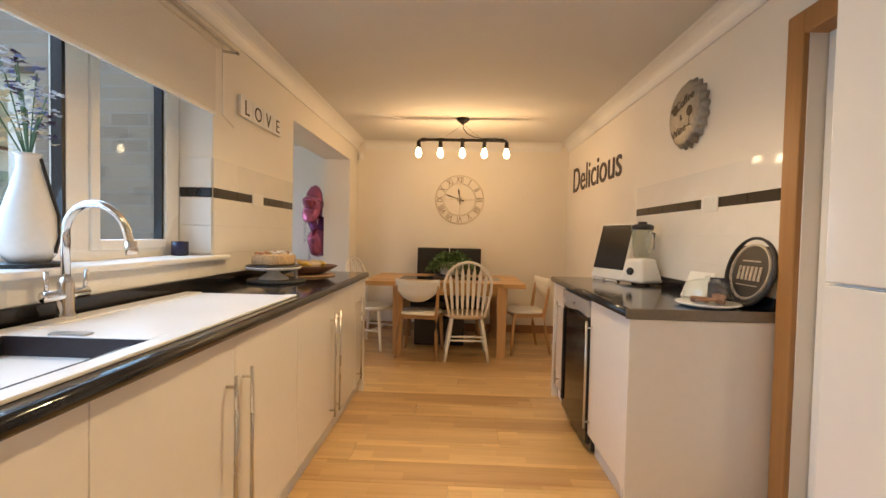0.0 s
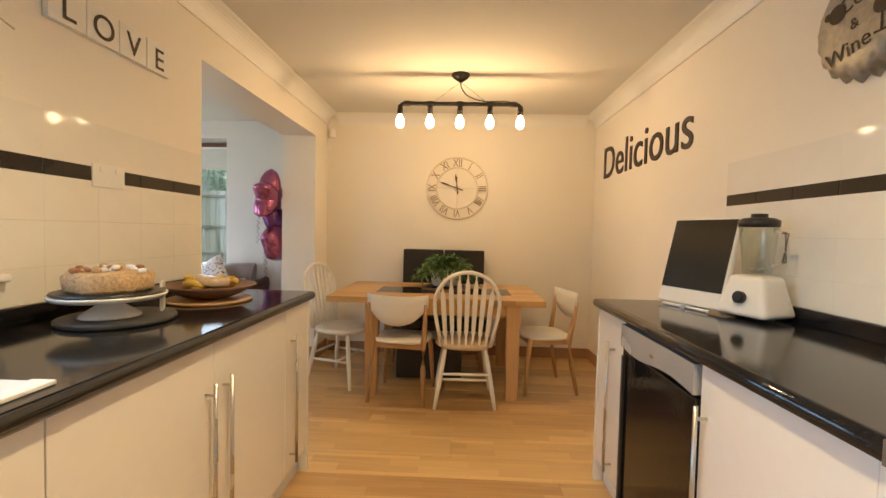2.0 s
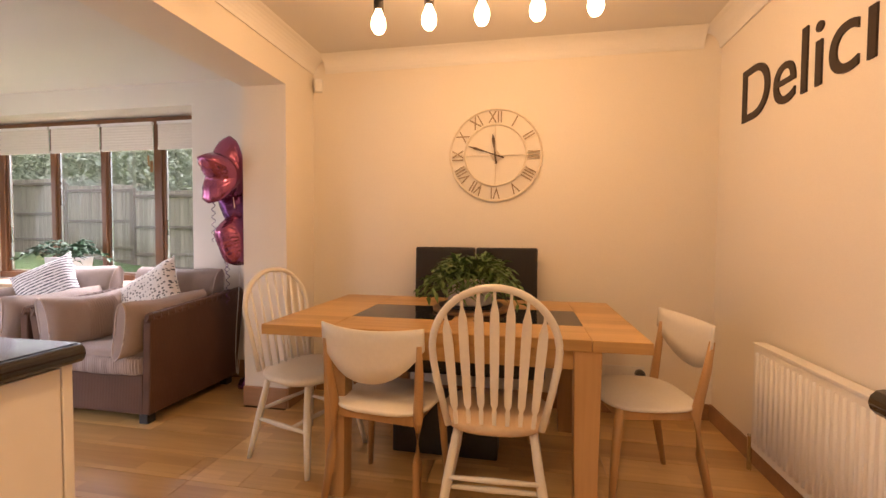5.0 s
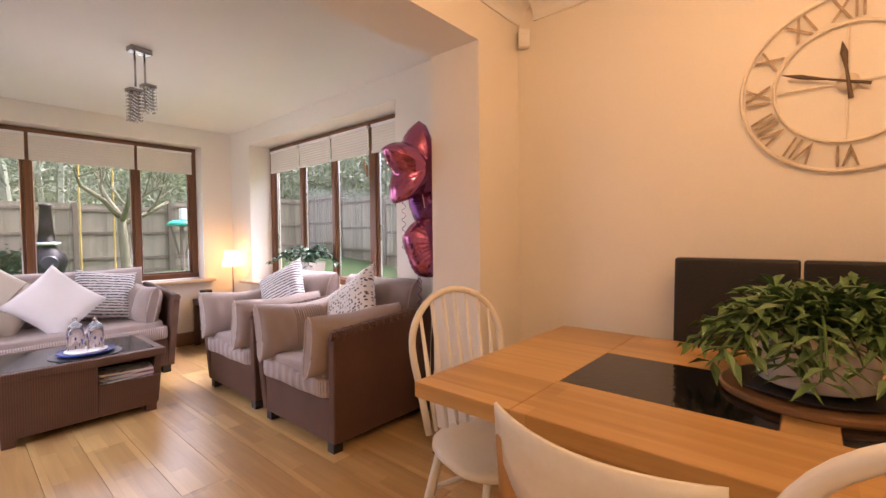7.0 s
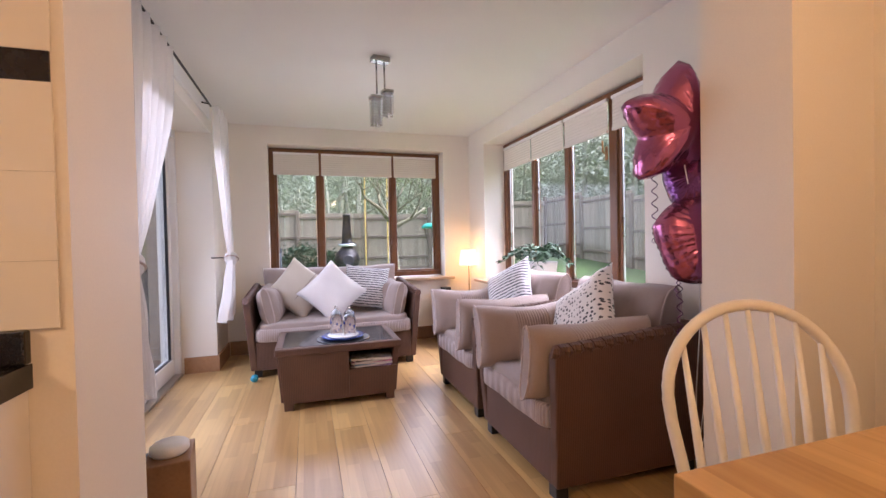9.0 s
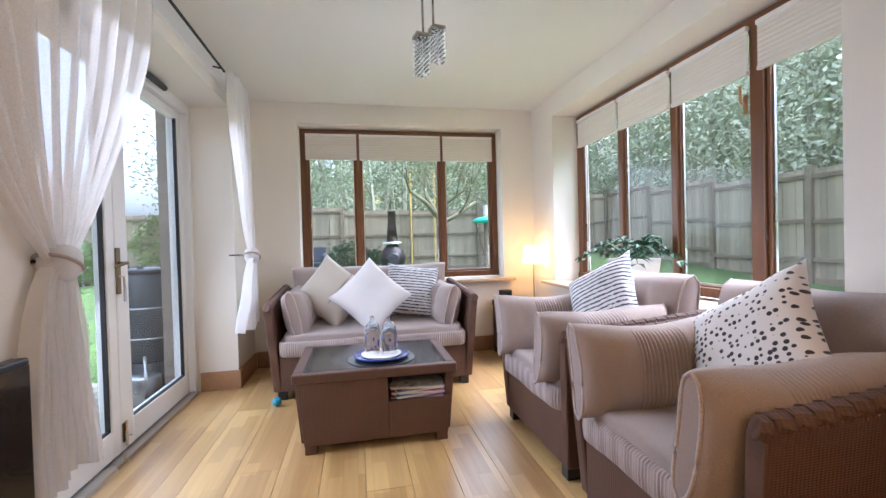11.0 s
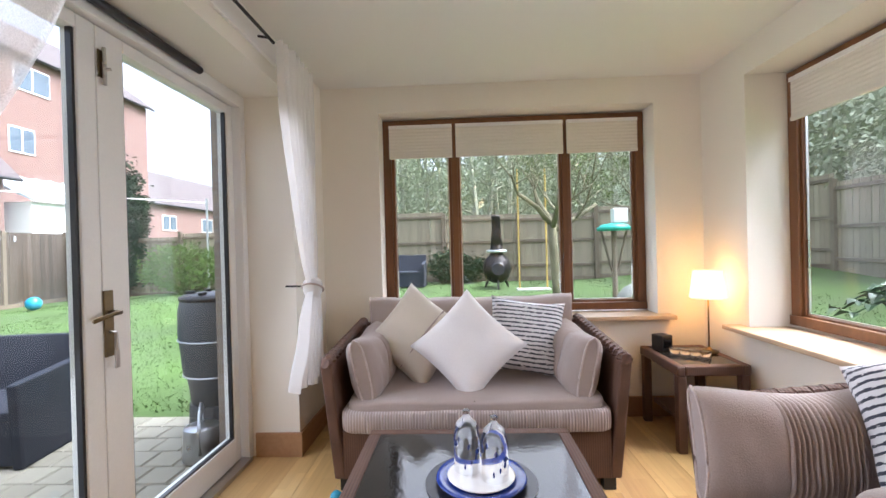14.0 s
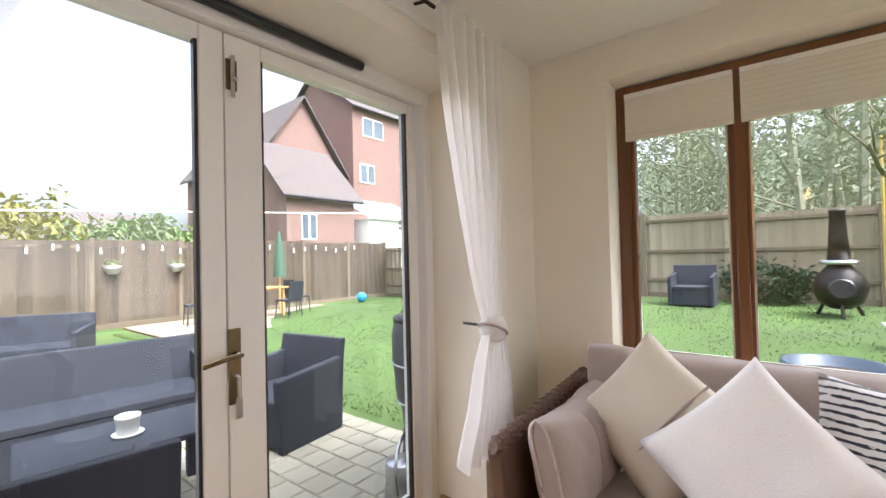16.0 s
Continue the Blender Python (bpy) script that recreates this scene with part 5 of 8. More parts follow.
def windsor_chair(m, label, arrow, group):
    """A bow-backed chair that faces its own +y, its seat in the middle."""
    c = thing("windsor_chair", label, "chair", m, group)
    bm = bmesh.new()
    n = 28
    prof = []
    for z, s in ((0.412, 0.92), (0.424, 1.0), (0.440, 1.0), (0.450, 0.95), (0.443, 0.60)):
        prof.append([bm.verts.new((s * 0.215 * math.copysign(abs(math.cos(q)) ** 0.75, math.cos(q)) * (1.0 + 0.06 * math.sin(q)), s * 0.205 * math.copysign(abs(math.sin(q)) ** 0.75, math.sin(q)), z)) for q in (2 * math.pi * j / n for j in range(n))])
    for a, b in zip(prof, prof[1:]):
        for j in range(n):
            bm.faces.new((a[j], a[(j + 1) % n], b[(j + 1) % n], b[j]))
    bm.faces.new(prof[0][::-1])
    bm.faces.new(prof[-1])
    part("seat", bm, M_seatwood if arrow else M_chairwhite, c, "pale wooden saddle seat" if arrow else "", smooth=True)
    for sx in (-1, 1):
        for sy in (-1, 1):
            a, b = Vector((0.14 * sx, 0.135 * sy, 0.42)), Vector((0.21 * sx, 0.205 * sy, 0.0))
            part("leg", tube(bmesh.new(), [a, a.lerp(b, 0.25), a.lerp(b, 0.5), a.lerp(b, 0.75), b], 0.015, 10, False, [0.013, 0.017, 0.019, 0.016, 0.012]), M_chairwhite, c, smooth=True)
        part("side_stretcher", tube(bmesh.new(), [(0.178 * sx, -0.172, 0.20), (0.178 * sx, 0, 0.20), (0.178 * sx, 0.172, 0.20)], 0.01, 8, False, [0.008, 0.013, 0.008]), M_chairwhite, c, smooth=True)
    for y in (-0.172, 0.06) if not arrow else (-0.175, -0.165):
        z = 0.20 if y > -0.17 else 0.24
        part("cross_stretcher", tube(bmesh.new(), [(-0.178, y, z), (0, y, z), (0.178, y, z)], 0.01, 8, False, [0.008, 0.012, 0.008]), M_chairwhite, c, smooth=True)
    back = lambda x, z: Vector((x, -0.175 - 0.19 * (z - 0.45), z))
    top, half = (0.965, 0.222) if arrow else (0.945, 0.205)
    pts = []
    for k in range(25):
        q = math.pi * k / 24
        x = half * math.cos(q) * (1.0 if math.sin(q) > 0.3 else 1.0)
        z = 0.74 + (top - 0.74) * math.sin(q)
        pts.append(back(x, z))
    pts = [back(0.17, 0.44), back(half * 0.92, 0.60), back(half * 0.985, 0.69)] + pts + [back(-half * 0.985, 0.69), back(-half * 0.92, 0.60), back(-0.17, 0.44)]
    part("bow", tube(bmesh.new(), pts, 0.0135, 10), M_chairwhite, c, "bent bow back", smooth=True)
    count = 7
    for k in range(count):
        u = (k - (count - 1) / 2) / ((count - 1) / 2)
        xt, xb = u * half * 0.775, u * 0.14
        zt = 0.74 + (top - 0.74) * math.sqrt(max(0, 1 - (xt / half) ** 2)) - 0.006
        a, b = back(xb, 0.445), back(xt, zt)
        if arrow:
            bm = bmesh.new()
            rows = []
            for f, w in ((0, 0.007), (0.10, 0.009), (0.13, 0.006), (0.17, 0.013), (0.45, 0.016), (0.72, 0.017), (0.84, 0.015), (0.93, 0.005), (1, 0.005)):
                p = a.lerp(b, f)
                rows.append([bm.verts.new(p + Vector((sx * w, sy * 0.005, 0))) for sx, sy in ((-1, -1), (1, -1), (1, 1), (-1, 1))])
            for r0, r1 in zip(rows, rows[1:]):
                for j in range(4):
                    bm.faces.new((r0[j], r0[(j + 1) % 4], r1[(j + 1) % 4], r1[j]))
            bm.faces.new(rows[0])
            bm.faces.new(rows[-1][::-1])
            part("arrow_spindle", bm, M_chairwhite, c)
        else:
            part("spindle", tube(bmesh.new(), [a, a.lerp(b, 0.35), b], 0.008, 8, False, [0.007, 0.010, 0.006]), M_chairwhite, c, smooth=True)
    return c


M_seatwood = wood("pale_seat_wood", (0.50, 0.36, 0.22), (0.70, 0.55, 0.38), 0.4, "Y", 1.0, 0.2)
windsor_chair(pose(0.115, 4.21, 0, 0, 0, 2), "white bow-back chair with flat arrow spindles and wooden seat", True, "chairs round the table")
windsor_chair(pose(-0.885, 4.545, 0, 0, 0, -108), "white bow-back chair with round spindles", False, "chairs round the table")


def shell_chair(m):
    """A chair with a bent white back plate on oak legs; it faces its own +y."""
    c = thing("dining_chair", "white plywood chair with light oak legs", "chair", m, "chairs round the table")
    bm = bmesh.new()
    n = 26
    rows = []
    for z, s in ((0.428, 0.97), (0.434, 1.0), (0.442, 1.0), (0.447, 0.97)):
        rows.append([bm.verts.new((s * 0.215 * math.copysign(abs(math.cos(q)) ** 0.6, math.cos(q)), s * 0.20 * math.copysign(abs(math.sin(q)) ** 0.7, math.sin(q)), z)) for q in (2 * math.pi * j / n for j in range(n))])
    for a, b in zip(rows, rows[1:]):
        for j in range(n):
            bm.faces.new((a[j], a[(j + 1) % n], b[(j + 1) % n], b[j]))
    bm.faces.new(rows[0][::-1])
    bm.faces.new(rows[-1])
    part("seat", bm, M_chairwhite, c, smooth=True)
    bm = bmesh.new()
    cols = []
    for i in range(17):
        u = i / 8 - 1
        x, y = 0.222 * u, -0.235 + 0.055 * u * u
        zt = 0.775 + 0.012 * u * u
        zb = 0.565 + 0.135 * abs(u) ** 2.4
        cols.append([[bm.verts.new((x, y + o - 0.09 * (z - 0.55), z)) for z in (zb, zb + 0.35 * (zt - zb), zb + 0.7 * (zt - zb), zt)] for o in (0, 0.011)])
    for a, b in zip(cols, cols[1:]):
        for s in (0, 1):
            for k in range(3):
                bm.faces.new((a[s][k], b[s][k], b[s][k + 1], a[s][k + 1]))
        for k in (0, 3):
            bm.faces.new((a[0][k], b[0][k], b[1][k], a[1][k]))
    for e in (cols[0], cols[-1]):
        for k in range(3):
            bm.faces.new((e[0][k], e[0][k + 1], e[1][k + 1], e[1][k]))
    part("backrest", bm, M_chairwhite, c, "curved white back plate", smooth=True)
    for sx in (-1, 1):
        part("back_leg", tube(bmesh.new(), [(0.205 * sx, -0.225, 0), (0.190 * sx, -0.175, 0.25), (0.185 * sx, -0.155, 0.42), (0.20 * sx, -0.185, 0.60), (0.205 * sx, -0.200, 0.72)], 0.017, 10, False, [0.013, 0.019, 0.021, 0.017, 0.011]), M_oak_up, c, smooth=True)
        part("front_leg", tube(bmesh.new(), [(0.20 * sx, 0.19, 0), (0.185 * sx, 0.17, 0.25), (0.175 * sx, 0.15, 0.43)], 0.017, 10, False, [0.012, 0.018, 0.020]), M_oak_up, c, smooth=True)
        part("side_rail", B(0.165 * sx - 0.01, 0.165 * sx + 0.01, -0.16, 0.16, 0.385, 0.427, 0.004), M_oak_up, c)
    for y in (-0.15, 0.15):
        part("cross_rail", B(-0.165, 0.165, y - 0.009, y + 0.009, 0.385, 0.426, 0.004), M_oak_up, c)
    return c


sc = shell_chair(pose(-0.345, 4.27, 0, 0, 0, -7))
copy_thing(sc, pose(0.735, 4.53, 0, 0, 0, 100))

bn = thing("dining_bench", "black leather bench with a split high back", "bench")
part("seat", B(-0.52, 0.34, 4.80, 5.22, 0.36, 0.47, 0.03, 4), M_leather, bn, smooth=False)
for x0, x1 in ((-0.485, -0.093), (-0.085, 0.303)):
    part("backrest", hexa(bmesh.new(), [(x0, 5.20, 0.44), (x0, 5.235, 1.06), (x0, 5.26, 0.44), (x0, 5.29, 1.06), (x1, 5.20, 0.44), (x1, 5.235, 1.06), (x1, 5.26, 0.44), (x1, 5.29, 1.06)], 0.012, 3), M_leather, bn, "padded black leather back panel")
for x in (-0.47, 0.25):
    for y in (4.84, 5.19):
        part("leg", B(x, x + 0.045, y, y + 0.045, 0, 0.37, 0.003), M_oak_up, bn)
mono("storage_box", B(-0.45, 0.10, 4.62, 4.78, 0.0, 0.30, 0.01), M_black, "low dark box under the table", "box")

# plant on the table
M_board = wood("wooden_tray", (0.20, 0.10, 0.045), (0.36, 0.20, 0.09), 0.4, "X", 1.5, 0.2)
tr = thing("round_board", "round wooden board with a dark plate", "board", pose(-0.055, 4.73, TT))
part("board", lathe(bmesh.new(), [(0.195, 0), (0.20, 0.006), (0.20, 0.016), (0.195, 0.02)], 40), M_board, tr)
part("plate", lathe(bmesh.new(), [(0.10, 0.021), (0.165, 0.026), (0.17, 0.033), (0.16, 0.030), (0.09, 0.026)], 40), M_black, tr, "dark plate", smooth=True)


def leafy(parent, count, spread, height, droop, seed, leaf_len, leaf_w, material, segs=4, base=(0, 0, 0)):
    random.seed(seed)
    base = Vector(base)
    for i in range(count):
        a = random.uniform(0, 2 * math.pi)
        out, up = random.uniform(0.25, 1.0) * spread, random.uniform(0.45, 1.0) * height
        p0 = base + Vector((0.04 * math.cos(a), 0.04 * math.sin(a), 0))
        pts = []
        for k in range(segs + 1):
            f = k / segs
            pts.append(p0 + Vector((out * f * math.cos(a), out * f * math.sin(a), up * math.sin(min(f * 2.0, 1.57)) - droop * f * f * out / spread)))
        bm = bmesh.new()
        tube(bm, pts, 0.0028, 4)
        for k in range(1, segs + 1):
            d = (pts[k] - pts[k - 1]).normalized()
            for sgn in (-1, 1) if leaf_len < 0.09 else (-1, 0, 1):
                side = d.cross(Vector((0, 0, 1))).normalized() * sgn + d * 0.8 + Vector((0, 0, random.uniform(-0.2, 0.4)))
                side.normalize()
                l, w = leaf_len * random.uniform(0.7, 1.15), leaf_w * random.uniform(0.8, 1.15)
                nrm = side.cross(Vector((random.uniform(-.4, .4), random.uniform(-.4, .4), 1))).normalized()
                q = pts[k]
                tip, mid = q + side * l - Vector((0, 0, l * 0.15)), q + side * l * 0.5
                lift = Vector((0, 0, w * 0.25))
                vs_ = [bm.verts.new(v) for v in (q, mid + nrm * w / 2 + lift, tip, mid - nrm * w / 2 + lift, mid)]
                bm.faces.new((vs_[0], vs_[1], vs_[4]))
                bm.faces.new((vs_[1], vs_[2], vs_[4]))
                bm.faces.new((vs_[2], vs_[3], vs_[4]))
                bm.faces.new((vs_[3], vs_[0], vs_[4]))
        part("frond", bm, material, parent)


pl = thing("potted_plant", "bushy green cactus plant in a white pot", "plant", pose(-0.055, 4.73, TT + 0.033))
part("pot", lathe(bmesh.new(), [(0.10, 0), (0.118, 0.01), (0.128, 0.135), (0.132, 0.145), (0.12, 0.143), (0.11, 0.11)], 32), M_pot, pl, "white ceramic pot", smooth=True)
part("soil", lathe(bmesh.new(), [(0.115, 0.10), (0.05, 0.115)], 20), mat("potting_soil", (0.03, 0.02, 0.015), 0.95), pl)
leafy(pl, 105, 0.24, 0.17, 0.16, 21, 0.072, 0.023, M_leaf, 5, (0, 0, 0.11))

# radiator by the right-hand wall
rd = thing("radiator", "white panel radiator on the wall", "radiator")
part("panel", B(KE - 0.075, KE - 0.035, 3.75, 4.75, 0.13, 0.63, 0.008), M_white, rd)
for i in range(24):
    part("flute", tube(bmesh.new(), [(KE - 0.076, 3.79 + 0.04 * i, 0.17), (KE - 0.076, 3.79 + 0.04 * i, 0.60)], 0.009, 8), M_white, rd, smooth=True)
part("top_grille", B(KE - 0.08, KE - 0.02, 3.75, 4.75, 0.631, 0.642, 0.003), M_white, rd)
part("valve", tube(bmesh.new(), [(KE - 0.055, 4.80, 0.0), (KE - 0.055, 4.80, 0.17), (KE - 0.055, 4.75, 0.17)], 0.011, 8), M_chrome, rd, smooth=True)
for y in (3.95, 4.55):
    part("bracket", B(KE - 0.035, KE - 0.001, y - 0.02, y + 0.02, 0.3, 0.5), M_white, rd)


# ---- living room seats ----
def trapezoid(bm, x0, x1, y0, y1, z0, z1, fx=0.0, fy=0.0, bev=0.01):
    """A block whose foot is drawn in by fx and fy on each side."""
    return hexa(bm, [(x0 + fx, y0 + fy, z0), (x0, y0, z1), (x0 + fx, y1 - fy, z0), (x0, y1, z1), (x1 - fx, y0 + fy, z0), (x1, y0, z1), (x1 - fx, y1 - fy, z0), (x1, y1, z1)], bev)


def wicker_seat(name, label, category, m, width, depth, seats, group=""):
    """A wicker frame with loose cushions. It faces its own -y; x from 0 to width, y from 0 (front) to depth."""
    s = thing(name, label, category, m, group)
    for x0, x1, dx in ((0, 0.055, -0.05), (width - 0.055, width, 0.05)):
        part("side_panel", hexa(bmesh.new(), [(x0 - dx * 0.5, 0.03, 0.06), (x0 + dx * 0.5, 0.0, 0.64), (x0 - dx * 0.5, depth - 0.02, 0.06), (x0 + dx * 0.5, depth, 0.70), (x1 - dx * 0.5, 0.03, 0.06), (x1 + dx * 0.5, 0.0, 0.64), (x1 - dx * 0.5, depth - 0.02, 0.06), (x1 + dx * 0.5, depth, 0.70)], 0.012, 3), M_wicky, s, "woven brown wicker side")
    part("back_panel", hexa(bmesh.new(), [(0.05, depth - 0.07, 0.06), (0.02, depth - 0.05, 0.70), (0.05, depth - 0.02, 0.06), (0.02, depth, 0.70), (width - 0.05, depth - 0.07, 0.06), (width - 0.02, depth - 0.05, 0.70), (width - 0.05, depth - 0.02, 0.06), (width - 0.02, depth, 0.70)], 0.012, 3), M_wickx, s, "woven brown wicker back")
    for xm in (0.0275 - 0.025, width - 0.0275 + 0.025):
        n = 64
        part("braided_rail", tube(bmesh.new(), [(xm + 0.005 * math.sin(k * 1.57), depth * k / n, 0.645 + 0.06 * k / n + 0.004 * math.cos(k * 1.57)) for k in range(n + 1)], 0.03, 8, False, [0.031 if k % 2 else 0.025 for k in range(n + 1)]), M_wicky, s, "braided wicker top rail")
    part("front_panel", B(0.07, width - 0.07, 0.03, 0.07, 0.06, 0.30, 0.008), M_wickx, s, "woven brown wicker front")
    part("seat_deck", B(0.06, width - 0.06, 0.06, depth - 0.06, 0.24, 0.29), M_wickx, s)
    for x in (0.05, width - 0.11):
        for y in (0.04, depth - 0.11):
            part("foot", B(x, x + 0.06, y, y + 0.06, 0, 0.065, 0.004), M_black, s)
    inner = (width - 0.13) / seats
    for i in range(seats):
        cx = 0.065 + inner * (i + 0.5)
        sc_ = part("seat_cushion", puff(bmesh.new(), inner * 0.975, depth - 0.16, 0.165, pose(cx, (depth - 0.13) / 2 + 0.0, 0.372), 0.20, 60, 18, 0.012, i), M_linen, s, "taupe seat cushion with a corduroy border", smooth=True)
        part("border", ribbed_border(bmesh.new(), inner * 0.995, depth - 0.13, 0.105, pose(cx, (depth - 0.13) / 2 + 0.0, 0.352)), M_cordx, sc_, "ribbed beige corduroy border", smooth=True)
        bm, rims = pillow(bmesh.new(), inner * 0.99, 0.50, 0.22, 96, 16, i + 7, None, 0, 0.5, 0.05)
        lean = pose(cx, depth - 0.17, 0.635, 0, 10, 90)
        bc = part("back_cushion", bm, M_linen, s, "taupe back cushion", smooth=True, at=lean)
        for rim in rims:
            part("piping", tube(bmesh.new(), rim, 0.005, 6, True), M_piping, bc, "pale corded piping", smooth=True)
    return s


def arm_cushion(parent, x, side, depth, y0=0.02, roll=8):
    """A cushion that leans on an arm, pleated across its middle."""
    bm, rims = pillow(bmesh.new(), depth * 0.76, 0.34, 0.20, seed=x * 10)
    c = part("arm_cushion", bm, M_linen, parent, "taupe arm pillow with a pleated band", smooth=True, at=pose(x, y0 + depth * 0.385, 0.575, 0, roll * side))
    for rim in rims:
        part("piping", tube(bmesh.new(), rim, 0.0055, 6, True), M_piping, c, "pale corded piping", smooth=True)


so2 = wicker_seat("sofa", "two-seat brown wicker sofa with beige corduroy cushions", "sofa", pose(-4.235, 3.15, 0, 0, 0, 90), 1.46, 0.88, 1)
arm_cushion(so2, 0.165, -1, 0.88, 0.06, 12)
arm_cushion(so2, 1.295, 1, 0.88, 0.06, 12)
# the sofa's two seat halves are marked by a seam
part("seat_seam", tube(bmesh.new(), [(0.73, 0.03, 0.445), (0.73, 0.35, 0.446), (0.73, 0.62, 0.445)], 0.004, 6), M_linen, so2)

ac = wicker_seat("armchair", "brown wicker armchair with beige corduroy cushions", "armchair", pose(-2.75, 4.585, 0), 0.83, 0.84, 1, "wicker armchairs")
arm_cushion(ac, 0.15, -1, 0.84, -0.06, 9)
arm_cushion(ac, 0.69, 1, 0.84, -0.06, 9)
ac2 = copy_thing(ac, pose(-3.665, 4.60, 0))


def throw_cushion(label, material, m, size=0.44, thick=0.15, seed=0, extra=None):
    c = thing("throw_cushion", label, "cushion", m, "throw cushions")
    part("cover", scatter_cushion(bmesh.new(), size, thick, 16, seed), material, c, smooth=True)
    if extra:
        part("band", tube(bmesh.new(), [(-size * 0.46, -size * 0.10, 0.03), (-size * 0.25, -size * 0.10, thick * 0.47), (0, -size * 0.10, thick * 0.53), (size * 0.25, -size * 0.10, thick * 0.47), (size * 0.46, -size * 0.10, 0.03)], 0.005, 6), extra, c, "dark band")
    return c


# frames: cushions lean against the back; columns are the cushion's own x, y and face
def lean_on(center, facing, back_tilt, spin):
    """A pose for a cushion at center whose face looks to facing (degrees about z), tilted back and spun in its own plane."""
    return pose(*center, 0, 0, facing) @ pose(0, 0, 0, 90 - back_tilt, 0, 0) @ pose(0, 0, 0, 0, 0, spin)


throw_cushion("cream cushion with a dark band on the sofa", M_cream, lean_on((-4.68, 3.56, 0.69), 90, 22, 52), 0.46, 0.14, 1, M_linen)
throw_cushion("plain white cushion standing on its corner", M_whitecloth, lean_on((-4.53, 3.86, 0.66), 90, 24, 45), 0.46, 0.15, 2)
throw_cushion("white cushion with rows of black dashes", M_dash, lean_on((-4.70, 4.20, 0.67), 90, 20, -8), 0.44, 0.14, 3)
throw_cushion("white cushion with rows of blue-black dashes", M_dash, lean_on((-3.27, 5.06, 0.72), 14, 24, 30), 0.44, 0.14, 4)
throw_cushion("white cushion with black spots", M_dots, lean_on((-2.33, 5.02, 0.70), -8, 30, 40), 0.46, 0.14, 5)

# coffee table
cf = thing("coffee_table", "brown wicker coffee table with a glass top", "table")
X0, X1, Y0, Y1 = -4.0, -3.365, 3.425, 4.265
for q in ((X0, X0 + 0.05, Y0, Y1), (X1 - 0.05, X1, Y0, Y1), (X0 + 0.05, X1 - 0.05, Y0, Y0 + 0.05), (X0 + 0.05, X1 - 0.05, Y1 - 0.05, Y1)):
    part("top_rim", B(*q, 0.375, 0.425, 0.010, 3), M_wicky, cf)
bm = bmesh.new()
hexa(bm, [(X1 - 0.075, Y0 + 0.05, 0.05), (X1 - 0.05, Y0 + 0.02, 0.375), (X1 - 0.075, 3.90, 0.05), (X1 - 0.05, 3.90, 0.375), (X1 - 0.035, Y0 + 0.05, 0.05), (X1 - 0.006, Y0 + 0.02, 0.375), (X1 - 0.035, 3.90, 0.05), (X1 - 0.006, 3.90, 0.375)], 0.004)
part("front_panel", bm, M_wicky, cf, "woven brown wicker side")
bm = bmesh.new()
hexa(bm, [(X1 - 0.075, 3.901, 0.05), (X1 - 0.058, 3.901, 0.245), (X1 - 0.075, Y1 - 0.05, 0.05), (X1 - 0.058, Y1 - 0.03, 0.245), (X1 - 0.035, 3.901, 0.05), (X1 - 0.018, 3.901, 0.245), (X1 - 0.035, Y1 - 0.05, 0.05), (X1 - 0.018, Y1 - 0.03, 0.245)], 0.004)
part("front_panel", bm, M_wicky, cf, "woven brown wicker side")
part("side_panel", hexa(bmesh.new(), [(X0 + 0.04, Y0 + 0.03, 0.05), (X0 + 0.01, Y0 + 0.006, 0.375), (X0 + 0.04, Y0 + 0.07, 0.05), (X0 + 0.01, Y0 + 0.05, 0.375), (X1 - 0.08, Y0 + 0.03, 0.05), (X1 - 0.055, Y0 + 0.006, 0.375), (X1 - 0.08, Y0 + 0.07, 0.05), (X1 - 0.055, Y0 + 0.05, 0.375)], 0.004), M_wickx, cf)
part("side_panel", hexa(bmesh.new(), [(X0 + 0.04, Y1 - 0.07, 0.05), (X0 + 0.01, Y1 - 0.05, 0.375), (X0 + 0.04, Y1 - 0.03, 0.05), (X0 + 0.01, Y1 - 0.006, 0.375), (X1 - 0.08, Y1 - 0.07, 0.05), (X1 - 0.055, Y1 - 0.05, 0.375), (X1 - 0.08, Y1 - 0.03, 0.05), (X1 - 0.055, Y1 - 0.006, 0.375)], 0.004), M_wickx, cf)
part("back_panel", B(X0 + 0.02, X0 + 0.05, Y0 + 0.05, Y1 - 0.05, 0.05, 0.375), M_wicky, cf)
part("shelf", B(X0 + 0.06, X1 - 0.08, Y0 + 0.08, Y1 - 0.08, 0.21, 0.235, 0.003), M_wickx, cf)
for x in (X0 + 0.05, X1 - 0.11):
    for y in (Y0 + 0.05, Y1 - 0.11):
        part("foot", B(x, x + 0.06, y, y + 0.06, 0, 0.06, 0.004), M_wickx, cf)
part("glass_top", B(X0 + 0.051, X1 - 0.051, Y0 + 0.051, Y1 - 0.051, 0.416, 0.424, 0.001), mat("smoked_glass", (0.03, 0.03, 0.028), 0.03, var=0.2), cf, "dark reflecting glass top")
random.seed(4)
for i in range(5):
    c = [random.uniform(0.1, 0.7) for _ in range(3)]
    mg = thing("magazine", "folded magazine lying on the table shelf", "magazine", pose(X1 - 0.15, 4.07, 0.236 + 0.013 * i, 0, 0, 90 + random.uniform(-14, 14)), "magazines")
    part("page_block", B(-0.14, 0.14, -0.10, 0.095, 0, 0.011), M_plastic, mg)
    part("cover", B(-0.142, 0.142, -0.102, 0.097, 0.0112, 0.0126), mat("magazine_cover", c, 0.3, var=0.6, big=22, fine=60), mg)

